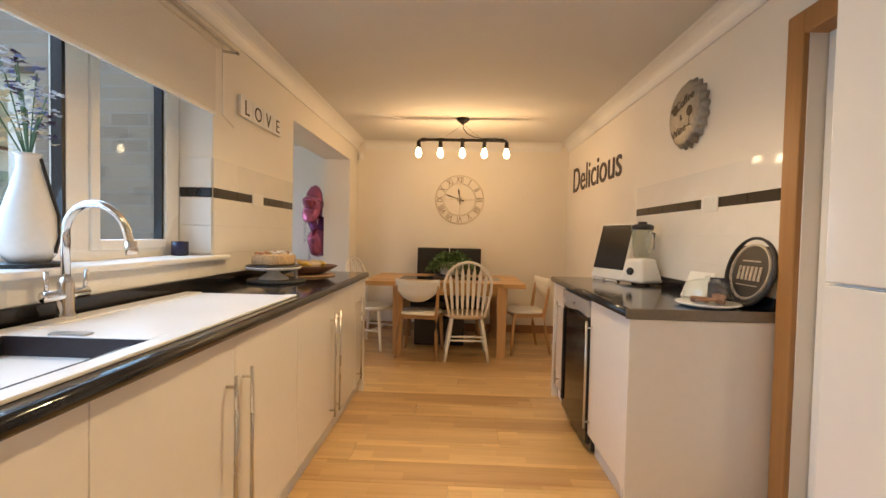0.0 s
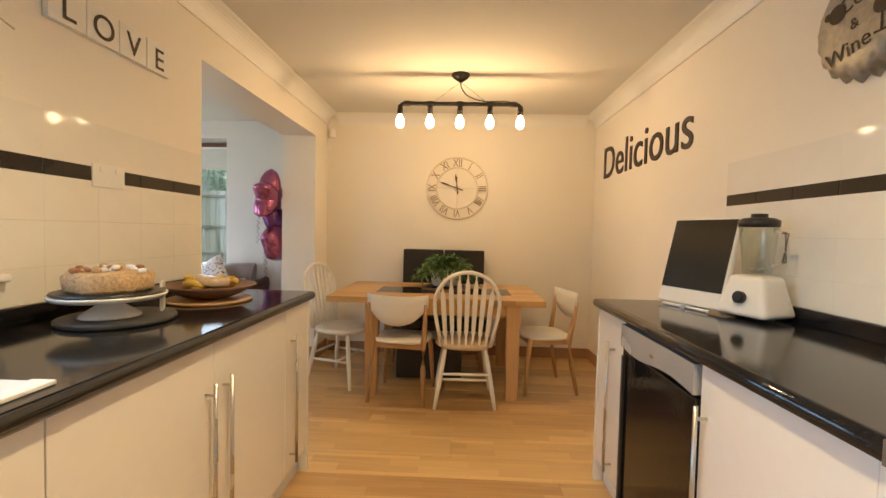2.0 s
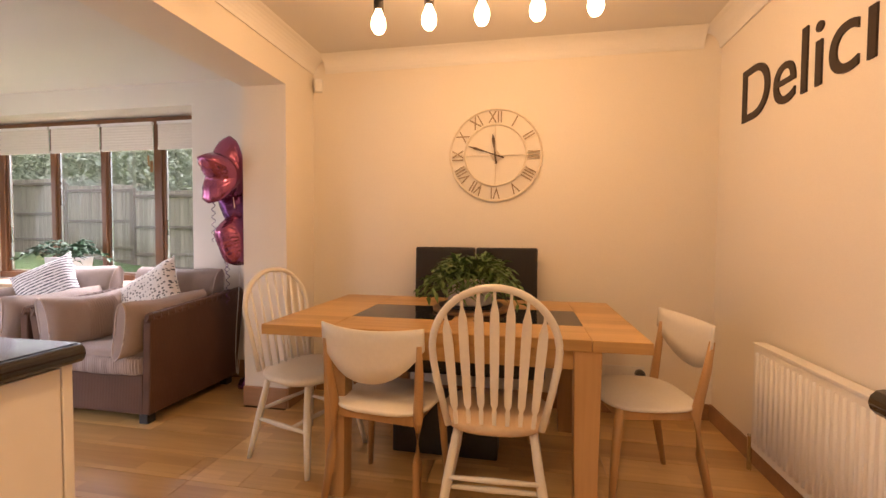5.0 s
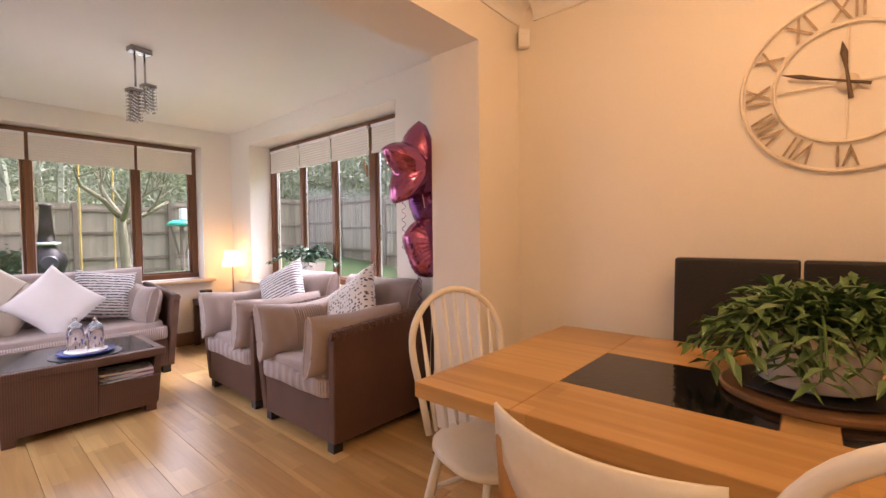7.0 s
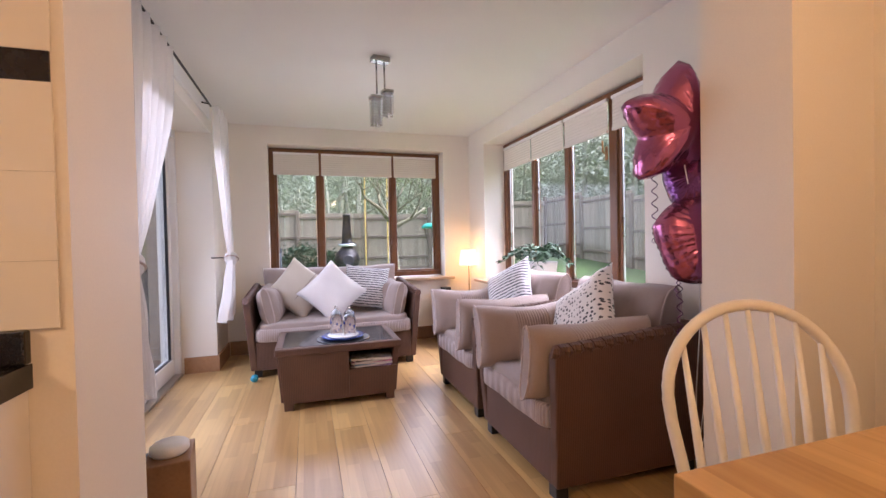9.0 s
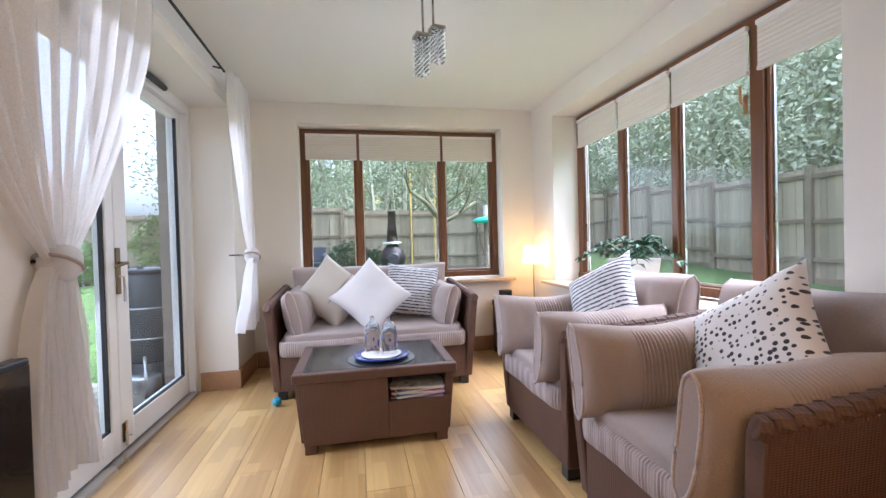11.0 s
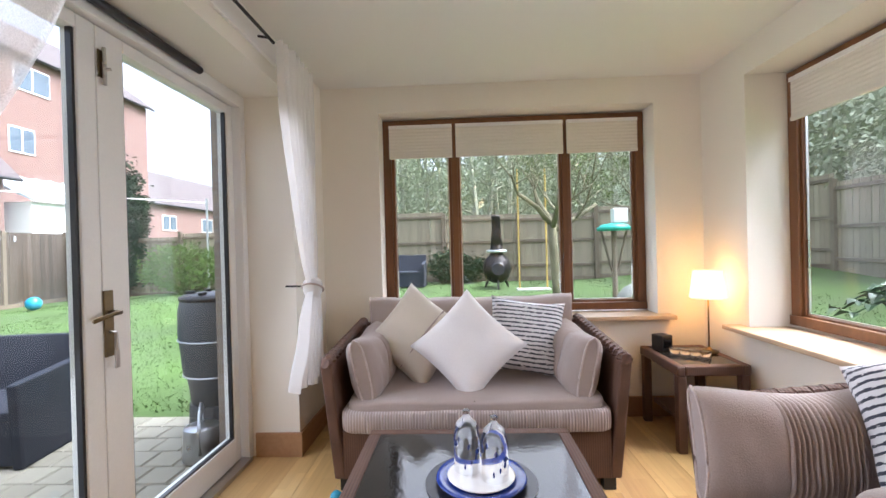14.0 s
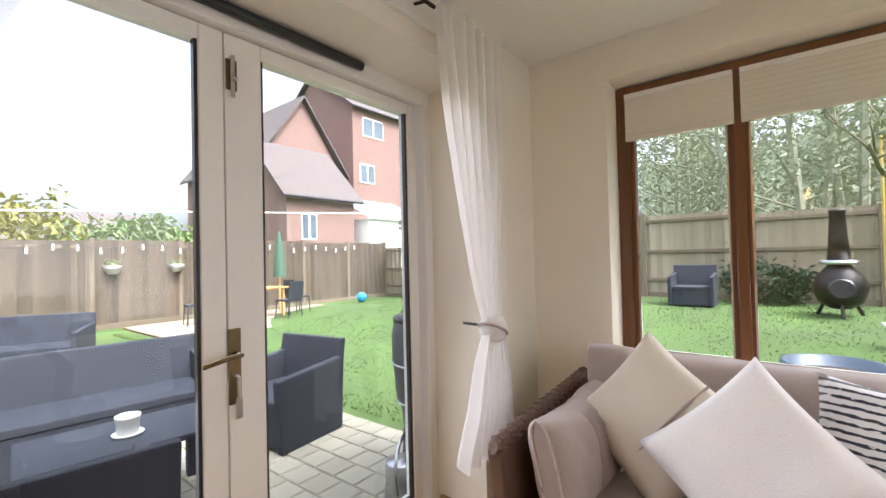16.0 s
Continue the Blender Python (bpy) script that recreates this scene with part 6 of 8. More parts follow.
# plate and glass domes on the coffee table
tray = thing("serving_plate", "blue rimmed white plate on a dark mat", "plate", pose(-3.58, 3.88, 0.4245))
part("mat_disc", lathe(bmesh.new(), [(0.185, 0), (0.185, 0.004)], 40), M_black, tray, "dark round mat")
M_bluerim = mat("cobalt_glaze", (0.02, 0.05, 0.28), 0.12, var=0.2)
part("rim", lathe(bmesh.new(), [(0.10, 0.005), (0.135, 0.012), (0.15, 0.022), (0.146, 0.026), (0.11, 0.016), (0.10, 0.012)], 40), M_bluerim, tray, "cobalt blue rim", smooth=True)
part("dish", lathe(bmesh.new(), [(0.02, 0.016), (0.10, 0.018), (0.112, 0.028), (0.106, 0.029), (0.02, 0.021)], 40), M_pot, tray, smooth=True)
for x, y, h in ((-3.615, 3.835, 0.20), (-3.56, 3.925, 0.20)):
    ge = thing("glass_dome", "small clear glass cloche with a blue pattern", "glass", pose(x, y, 0.446), "glass cloches")
    part("dome", lathe(bmesh.new(), [(0.042, 0), (0.045, 0.01), (0.044, 0.12), (0.034, 0.165), (0.012, 0.185), (0.010, 0.195), (0.014, 0.205), (0.002, 0.212)], 24, close=False), M_clear, ge, smooth=True)
    bm = bmesh.new()
    for k in range(9):
        a = k * 0.7
        puff(bm, 0.016, 0.006, 0.022, pose(0.030 * math.cos(a), 0.030 * math.sin(a), 0.035 + 0.011 * k), 0.9, 6, 4)
    part("blue_figure", bm, M_bluerim, ge)

# corner table and lamp
st = thing("side_table", "brown wicker side table with a glass top", "table")
X0, X1, Y0, Y1 = -5.13, -4.62, 5.03, 5.44
part("top_rim", B(X0, X1, Y0, Y0 + 0.045, 0.44, 0.50, 0.012, 3), M_wickx, st)
part("top_rim", B(X0, X1, Y1 - 0.045, Y1, 0.44, 0.50, 0.012, 3), M_wickx, st)
part("top_rim", B(X0, X0 + 0.045, Y0 + 0.045, Y1 - 0.045, 0.44, 0.50, 0.012, 3), M_wicky, st)
part("top_rim", B(X1 - 0.045, X1, Y0 + 0.045, Y1 - 0.045, 0.44, 0.50, 0.012, 3), M_wicky, st)
part("glass_top", B(X0 + 0.045, X1 - 0.045, Y0 + 0.045, Y1 - 0.045, 0.488, 0.496), bpy.data.materials["smoked_glass"], st, "dark glass top")
for x in (X0 + 0.005, X1 - 0.055):
    for y in (Y0 + 0.005, Y1 - 0.055):
        part("leg", B(x, x + 0.05, y, y + 0.05, 0, 0.44, 0.008), M_wickx, st)
part("lower_shelf", B(X0 + 0.06, X1 - 0.06, Y0 + 0.06, Y1 - 0.06, 0.14, 0.165), M_wickx, st)
M_shade = glow("lit_lamp_shade", (1.0, 0.78, 0.42), 0.26)
tl = thing("table_lamp", "small lit table lamp with a cream shade", "lamp", pose(-4.93, 5.38, 0.497))
part("base", lathe(bmesh.new(), [(0.055, 0), (0.055, 0.012), (0.02, 0.02), (0.008, 0.035)], 28), M_brass, tl, smooth=True)
part("stem", tube(bmesh.new(), [(0, 0, 0.02), (0, 0, 0.34)], 0.005, 8), M_brass, tl, smooth=True)
shd = part("shade", lathe(bmesh.new(), [(0.105, 0.345), (0.082, 0.515), (0.080, 0.515), (0.103, 0.345)], 32, close=False), M_shade, tl, "glowing cream cloth shade", smooth=True)
shd.visible_shadow = False
cd = thing("speaker", "small dark cube speaker on the side table", "speaker", pose(-5.02, 5.13, 0.497, 0, 0, 20))
part("case", B(-0.045, 0.045, -0.045, 0.045, 0, 0.10, 0.008, 3), M_black, cd)
part("front_face", B(0.0455, 0.047, -0.032, 0.032, 0.02, 0.08), M_blackglass, cd)
for k in range(4):
    mono("glass_coaster", lathe(bmesh.new(), [(0.03, 0), (0.034, 0.02), (0.034, 0.03), (0.03, 0.028)], 16), M_clear, "small clear glass holder on the side table", "tealight holder", pose(-4.93 + 0.03 * k, 5.17 + 0.045 * k, 0.497), "tealight holders", True)

# window sill plant
sp = thing("potted_plant", "glossy green plant in a white pot on the sill", "plant", pose(-3.70, 5.56, 0.693))
part("pot", hexa(bmesh.new(), [(-0.11, -0.085, 0), (-0.135, -0.11, 0.23), (-0.11, 0.085, 0), (-0.135, 0.11, 0.23), (0.11, -0.085, 0), (0.135, -0.11, 0.23), (0.11, 0.085, 0), (0.135, 0.11, 0.23)], 0.012, 3), M_pot, sp, "white tapered pot")
leafy(sp, 30, 0.27, 0.17, 0.10, 31, 0.075, 0.040, M_leaf_dark, 5, (0, -0.02, 0.22))

# pendant lamp
M_pend = mat("dark_polished_nickel", (0.36, 0.34, 0.31), 0.22, 1.0, var=0.1, fine=90)
pd = thing("pendant_lamp", "chrome pendant lamp with hanging crystal strands", "lamp", pose(-3.26, 4.14, 0, 0, 0, 12))
part("ceiling_plate", B(-0.035, 0.035, -0.06, 0.06, LC - 0.035, LC - 0.001, 0.006), M_pend, pd)
for y in (-0.028, 0.028):
    part("rod", tube(bmesh.new(), [(0, y, LC - 0.03), (0, y, 2.10)], 0.006, 8), M_pend, pd, smooth=True)
random.seed(3)
M_crystal = glass("crystal", (0.95, 0.95, 0.97), 0.05)
for y, zt, zb in ((-0.04, 2.07, 1.88), (0.045, 2.12, 1.95)):
    part("crystal_holder", B(-0.035, 0.035, y - 0.035, y + 0.035, zt - 0.008, zt + 0.012, 0.004), M_pend, pd)
    for i in range(4):
        for j in range(4):
            px, py = -0.028 + 0.019 * i, y - 0.028 + 0.019 * j
            bm = bmesh.new()
            z = zt - 0.012
            low = zb + random.uniform(-0.01, 0.02)
            while z > low:
                lathe(bm, [(0.001, -0.008), (0.0075, 0.0), (0.001, 0.008)], 6, (px, py, z))
                z -= 0.021
            part("crystal_strand", bm, M_crystal if (i + j) % 3 == 0 else M_pend, pd)


# curtains
def drape(name, label, top_x0, top_x1, knot, low_x0, low_x1, z_top, z_low, y, m, folds=9, seed=1):
    """A sheer curtain, gathered at a knot and hanging below it."""
    c = thing(name, label, "curtain", Matrix(), "tied voile curtains")
    for nm, za, zb, xa, xb, xc, xd in (("upper_cloth", z_top, knot[2], top_x0, top_x1, knot[0] - 0.045, knot[0] + 0.045), ("lower_cloth", knot[2], z_low, knot[0] - 0.04, knot[0] + 0.04, low_x0, low_x1)):
        bm = bmesh.new()
        n, k = 72, 26
        rows = []
        for i in range(k + 1):
            f = i / k
            g = f ** 1.8 if nm == "upper_cloth" else f ** 0.6
            row = []
            for j in range(n + 1):
                u = j / n
                x = (xa + (xb - xa) * u) * (1 - g) + (xc + (xd - xc) * u) * g
                amp = 0.028 * (1 - 0.55 * g) if nm == "upper_cloth" else 0.022 + 0.025 * f
                yy = y + amp * math.sin(u * folds * 2 * math.pi + seed + 0.6 * math.sin(4 * f)) + 0.012 * noise.noise(Vector((u * 8, f * 3, seed)))
                zz = za + (zb - za) * f + (0.02 * math.sin(u * 9 + seed) if f > 0.97 and nm == "lower_cloth" else 0)
                row.append(bm.verts.new((x, yy + (knot[1] - y) * (g if nm == "upper_cloth" else 1 - f), zz)))
            rows.append(row)
        for a, b in zip(rows, rows[1:]):
            for j in range(n):
                bm.faces.new((a[j], a[j + 1], b[j + 1], b[j]))
        part(nm, bm, m, c, smooth=True)
    part("knot", puff(bmesh.new(), 0.11, 0.10, 0.12, Matrix.Translation(knot), 0.8, 20, 12, seed=seed), m, c, smooth=True)
    part("tieback", tube(bmesh.new(), [(knot[0] + 0.06 * math.cos(q), knot[1] + 0.055 * math.sin(q), knot[2] + 0.03 * math.cos(q)) for q in (2 * math.pi * j / 20 for j in range(20))], 0.006, 6, True), M_linen, c)
    part("wall_hook", tube(bmesh.new(), [(knot[0], knot[1] + 0.0, knot[2] + 0.01), (knot[0] + (0.05 if knot[0] > -3.5 else -0.02), LS + 0.002, knot[2] + 0.01)], 0.006, 6), M_iron, c)
    return c


def voile(name):
    m, N, L, P = nodes_of(name)
    out = N["Material Output"]
    df, tl_, tp_, m1, m2 = N.new("ShaderNodeBsdfDiffuse"), N.new("ShaderNodeBsdfTranslucent"), N.new("ShaderNodeBsdfTransparent"), N.new("ShaderNodeMixShader"), N.new("ShaderNodeMixShader")
    wv = N.new("ShaderNodeTexNoise")
    wv.inputs["Scale"].default_value = 220
    mr = N.new("ShaderNodeMapRange")
    mr.inputs["From Min"].default_value, mr.inputs["From Max"].default_value, mr.inputs["To Min"].default_value, mr.inputs["To Max"].default_value = 0.3, 0.7, 0.52, 0.80
    L.new(wv.outputs[0], mr.inputs["Value"])
    for s in (df, tl_):
        s.inputs[0].default_value = (0.86, 0.84, 0.82, 1)
    m1.inputs[0].default_value = 0.16
    L.new(df.outputs[0], m1.inputs[1])
    L.new(tl_.outputs[0], m1.inputs[2])
    L.new(mr.outputs[0], m2.inputs[0])
    L.new(tp_.outputs[0], m2.inputs[1])
    L.new(m1.outputs[0], m2.inputs[2])
    L.new(m2.outputs[0], out.inputs[0])
    return m


M_voile = voile("white_voile")
drape("voile_curtain", "white voile curtain tied back beside the french doors", -4.64, -4.22, (-4.47, 3.02, 1.00), -4.64, -4.32, 2.235, 0.48, 2.97, M_voile, 6, 1)
drape("voile_curtain", "white voile curtain tied back at the door jamb", -3.24, -1.90, (-2.62, 2.90, 1.03), -2.68, -2.40, 2.235, 0.44, 2.93, M_voile, 11, 4)
rail = thing("curtain_rail", "thin dark curtain rail near the ceiling", "curtain rail")
part("rail", tube(bmesh.new(), [(-1.70, 2.935, 2.235), (-4.25, 2.935, 2.235)], 0.008, 8), M_iron, rail)
for x in (-1.9, -3.1, -4.2):
    part("bracket", tube(bmesh.new(), [(x, 2.935, 2.235), (x, LS, 2.25)], 0.006, 6), M_iron, rail)
structure("pelmet_board", B(-4.50, -1.70, LS + 0.001, LS + 0.02, 2.19, 2.30, 0.003), M_white, "white board behind the curtain rail")


# foil balloons
def foil(name, color):
    m, N, L, P = nodes_of(name)
    P.inputs["Base Color"].default_value = (*color, 1)
    P.inputs["Metallic"].default_value, P.inputs["Roughness"].default_value = 0.85, 0.16
    tc, ns, bp = N.new("ShaderNodeTexCoord"), N.new("ShaderNodeTexNoise"), N.new("ShaderNodeBump")
    ns.inputs["Scale"].default_value, ns.inputs["Detail"].default_value = 9, 3
    bp.inputs["Strength"].default_value, bp.inputs["Distance"].default_value = 0.5, 0.03
    L.new(tc.outputs["Object"], ns.inputs["Vector"])
    L.new(ns.outputs[0], bp.inputs["Height"])
    L.new(bp.outputs[0], P.inputs["Normal"])
    return m


def star_balloon(bm, r, thick, points=5, inner=0.62, rings=9, per=18):
    n = points * per
    for side in (1, -1):
        prev = None
        for i in range(rings + 1):
            f = 1 - i / rings
            ring = []
            for j in range(n):
                a = 2 * math.pi * j / n
                u = abs(((j / per) % 1) * 2 - 1)
                rad = r * (inner + (1 - inner) * u ** 1.3)
                h = thick / 2 * math.sqrt(max(0, 1 - f ** 2.2)) * (1 - 0.12 * (1 - u) * f)
                w = 0.006 * math.sin(j * 2.4) * f * f if i else 0
                ring.append(bm.verts.new((rad * f * math.sin(a), rad * f * math.cos(a), side * h + w)) if f > 0.02 else None)
            if ring[0] is None:
                c = bm.verts.new((0, 0, side * thick / 2))
                for j in range(n):
                    bm.faces.new((prev[j], prev[(j + 1) % n], c))
            elif prev:
                for j in range(n):
                    bm.faces.new((prev[j], prev[(j + 1) % n], ring[(j + 1) % n], ring[j]))
            prev = ring if ring[0] is not None else prev
    bmesh.ops.remove_doubles(bm, verts=bm.verts[:], dist=0.0008)
    return bm


M_foil = foil("pink_foil", (0.47, 0.15, 0.29))
M_foil2 = foil("purple_foil", (0.20, 0.07, 0.22))
wt = (-1.80, 5.30, 0.0)
mono("balloon_weight", lathe(bmesh.new(), [(0.05, 0), (0.055, 0.02), (0.04, 0.06), (0.008, 0.075)], 16), M_foil2, "small purple foil balloon weight on the floor", "balloon weight", pose(*wt), smooth=True)
for c, r, t, rz, tilt, mt, lab in (((-1.735, 5.03, 1.535), 0.255, 0.22, 80, 6, M_foil, "pink star-shaped foil balloon"), ((-1.71, 5.12, 1.33), 0.13, 0.13, 30, -10, M_foil2, "purple star-shaped foil balloon"), ((-1.70, 5.12, 1.10), 0.20, 0.20, 70, -8, M_foil, "pink star-shaped foil balloon hanging lower")):
    bl = thing("foil_balloon", lab, "balloon", pose(*c), "foil balloons")
    part("body", star_balloon(bmesh.new(), r, t, 5, 0.60 if c[2] > 1.5 else 0.88), mt, bl, smooth=True, at=pose(0, 0, 0, 0, 0, rz) @ pose(0, 0, 0, 90 + tilt, 0, 12))
    end = Vector(wt) - Vector(c) + Vector((0, 0, 0.075))
    pts = [Vector((0, 0, -r * 0.6)).lerp(end, f) + Vector((0.05 * math.sin(f * 3 + c[2]), 0.03 * math.sin(f * 5), 0)) for f in (0, 0.15, 0.3, 0.5, 0.7, 0.85, 0.97)]
    part("ribbon", tube(bmesh.new(), pts, 0.0022, 5), M_plastic, bl)
    curl = [(-0.10 + 0.012 * math.cos(k * 1.1), 0.012 * math.sin(k * 1.1), -0.10 - 0.009 * k) for k in range(40)]
    part("curled_ribbon", tube(bmesh.new(), curl, 0.0022, 4), M_foil2, bl)

# television by the doors and small things near it
tv = thing("television", "dark flat television on a low stand", "television", pose(-1.98, 2.955, 0.0, 0, 0, 177))
part("screen", B(-0.37, 0.37, -0.018, -0.012, 0.44, 0.80, 0.002), M_screen, tv, "dark glass screen")
part("case", B(-0.38, 0.38, -0.011, 0.03, 0.425, 0.815, 0.006), M_black, tv)
part("stand", B(-0.05, 0.05, -0.01, 0.02, 0.33, 0.425), M_black, tv)
part("stand_base", B(-0.2, 0.2, -0.07, 0.06, 0.31, 0.33, 0.004), M_black, tv)
mono("tv_cabinet", B(-2.34, -1.64, 2.885, 3.04, 0.0, 0.305, 0.006), M_black, "low dark cabinet under the television", "cabinet")
bx = thing("wooden_box", "small dark wooden box on the floor", "box", pose(-2.24, 3.135, 0, 0, 0, 8))
part("body", B(-0.10, 0.10, -0.075, 0.075, 0, 0.335, 0.006), M_board, bx)
mono("white_speaker", lathe(bmesh.new(), [(0.058, 0), (0.065, 0.008), (0.065, 0.03), (0.055, 0.038), (0.02, 0.04)], 24), M_plastic, "round white speaker on the wooden box", "speaker", pose(-2.24, 3.135, 0.336), smooth=True)
mono("toy_ball", lathe(bmesh.new(), [(0.03 * math.sin(radians(a)), 0.03 - 0.03 * math.cos(radians(a))) for a in range(5, 180, 14)], 16), mat("blue_rubber", (0.03, 0.28, 0.42), 0.4, var=0.15), "small blue ball on the floor", "ball", pose(-4.17, 3.21, 0.0), smooth=True)


# ---- garden ----
M_grass = mat("lawn_grass", (0.058, 0.105, 0.022), 0.95, var=0.5, big=0.9, fine=46, bump=0.5, coords="Object")
M_paver = mat("mossy_concrete_paver", (0.36, 0.335, 0.26), 0.9, var=0.22, big=5, fine=70, bump=0.3, vary=0.7)
M_slab = mat("pinkish_terrace_slab", (0.36, 0.27, 0.20), 0.9, var=0.15, big=2, fine=50, bump=0.2, vary=0.5)
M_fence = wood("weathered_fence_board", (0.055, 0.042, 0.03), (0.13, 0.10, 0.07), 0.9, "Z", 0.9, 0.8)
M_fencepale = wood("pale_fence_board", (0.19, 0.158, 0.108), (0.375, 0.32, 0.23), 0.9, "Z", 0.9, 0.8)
M_fencepost = wood("fence_post_wood", (0.11, 0.085, 0.058), (0.23, 0.185, 0.13), 0.9, "Z", 0.9, 0.5)
M_rattan = ribbed("dark_plastic_rattan", (0.026, 0.032, 0.047), (0.017, 0.021, 0.031), "X", 0.008, 0.75, True, 0.25)
M_butt = mat("grey_plastic_barrel", (0.075, 0.085, 0.095), 0.5, var=0.12)
M_galv = mat("galvanised_steel", (0.55, 0.57, 0.58), 0.32, 0.9, var=0.15, big=9)
M_roof = mat("brown_roof_tiles", (0.10, 0.082, 0.078), 0.85, var=0.25, big=2, fine=30, bump=0.4)
M_bark = mat("mossy_bark", (0.17, 0.155, 0.09), 0.95, var=0.4, big=6, fine=60, bump=0.8)
# woodland bark: the haze of distance is mixed into its colour
M_haze_bark = mat("hazed_woodland_bark", (0.30, 0.31, 0.22), 0.95, var=0.3, big=3, fine=20, bump=0.2)
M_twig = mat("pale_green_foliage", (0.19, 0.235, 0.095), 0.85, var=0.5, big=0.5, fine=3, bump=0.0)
# woodland leaf, paled and greyed so that its colour carries the haze
M_haze_leaf = mat("hazed_woodland_leaf", (0.39, 0.42, 0.30), 0.9, var=0.16, big=0.35, fine=2, bump=0.0)
M_hedge = mat("yellow_green_hedge_leaf", (0.27, 0.26, 0.05), 0.8, var=0.5, big=2, fine=9, bump=0.0)
M_shrub = mat("pale_shrub_leaf", (0.20, 0.28, 0.10), 0.7, var=0.5, big=3, fine=12, bump=0.0)
M_conifer = mat("conifer_leaf", (0.045, 0.085, 0.04), 0.85, var=0.45, big=4, fine=14, bump=0.0)
M_housepane = mat("house_window_pane", (0.10, 0.13, 0.16), 0.08, var=0.2)


def smooth01(v):
    v = min(1, max(0, v))
    return v * v * (3 - 2 * v)


def rise(x, y):
    """Height of the ground: level by the house, rising towards the far fences."""
    return GROUND + 0.42 * smooth01((-x - 6.0) / 6.5) * smooth01((y + 9) / 9) + 0.36 * smooth01((y - 6.2) / 5.0) * smooth01((-x + 2) / 4)


bm = bmesh.new()
xs = [-400, -120, -50, -30, -24, -20] + [-18 + 0.5 * i for i in range(33)] + [0, 4, 10, 30, 120, 400]
ys = [-400, -120, -50, -30, -20, -14] + [-11 + 0.5 * i for i in range(52)] + [18, 24, 40, 120, 400]
grid = [[bm.verts.new((x, y, rise(x, y) - (0.012 if x > -6 and -12 < y < 3 else 0) + 0.012 * noise.noise(Vector((x * 1.3, y * 1.3, 0))))) for y in ys] for x in xs]
for i in range(len(xs) - 1):
    for j in range(len(ys) - 1):
        bm.faces.new((grid[i][j], grid[i + 1][j], grid[i + 1][j + 1], grid[i][j + 1]))
structure("ground", bm, M_grass, "green lawn rising gently to the fences", smooth=True)

random.seed(77)
verts, faces = [], []
for i in range(42000):
    x, y = -5.7 - 7.6 * random.random() ** 1.3, random.uniform(-7.0, 9.5)
    if -11.3 < x < -6.0 and -7.7 < y < -4.5:
        continue
    a, h, w = random.uniform(0, 6.28), random.uniform(0.012, 0.032), random.uniform(0.006, 0.012)
    z, lx, ly = rise(x, y) - 0.004, random.gauss(0, 0.014), random.gauss(0, 0.014)
    k = len(verts)
    verts += [(x - w * math.cos(a), y - w * math.sin(a), z), (x + w * math.cos(a), y + w * math.sin(a), z), (x + lx, y + ly, z + h)]
    faces.append((k, k + 1, k + 2))
me = bpy.data.meshes.new("lawn_blades")
me.from_pydata(verts, [], faces)
me.materials.append(M_grass)
tagged(new("lawn_blades", me), "short uneven grass blades of the lawn", "grass", kind="stuff")

structure("patio_bed", B(-5.55, -1.6, -4.6, 2.31, GROUND - 0.15, GROUND + 0.012), mat("patio_sand_joint", (0.22, 0.22, 0.13), 0.95, var=0.3, big=4, fine=60), "paved patio beside the house")
terr = structure("terrace", B(-11.2, -6.1, -7.6, -4.6, GROUND - 0.1, GROUND + 0.03), M_joint, "pinkish paved terrace by the fence")
pav = {}
random.seed(8)
for i in range(15):
    for j in range(17):
        if "p" not in pav:
            b = bmesh.new()
            v = [b.verts.new(q) for q in ((-0.098, -0.098, 0), (0.098, -0.098, 0), (0.098, 0.098, 0), (-0.098, 0.098, 0), (-0.09, -0.09, 0.012), (0.09, -0.09, 0.012), (0.09, 0.09, 0.012), (-0.09, 0.09, 0.012))]
            for q in ((4, 5, 6, 7), (0, 1, 5, 4), (1, 2, 6, 5), (2, 3, 7, 6), (3, 0, 4, 7)):
                b.faces.new([v[k] for k in q])
            pav["p"] = mesh_of("paver", b, M_paver)
        ob = new("paver", pav["p"])
        ob.matrix_basis = pose(-5.45 + 0.2 * i, 2.2 - 0.2 * j - (0.1 if i % 2 else 0), GROUND + 0.012 + random.uniform(-0.002, 0.002), random.uniform(-0.6, 0.6), random.uniform(-0.6, 0.6))
        ob.parent = bpy.data.objects["patio_bed"]
for i in range(8):
    for j in range(5):
        if "s" not in pav:
            pav["s"] = mesh_of("slab", B(-0.31, 0.31, -0.29, 0.29, 0, 0.012, 0.004, 1), M_slab)
        ob = new("slab", pav["s"])
        ob.matrix_basis = pose(-10.88 + 0.635 * i, -7.28 + 0.6 * j, GROUND + 0.03)
        ob.parent = terr


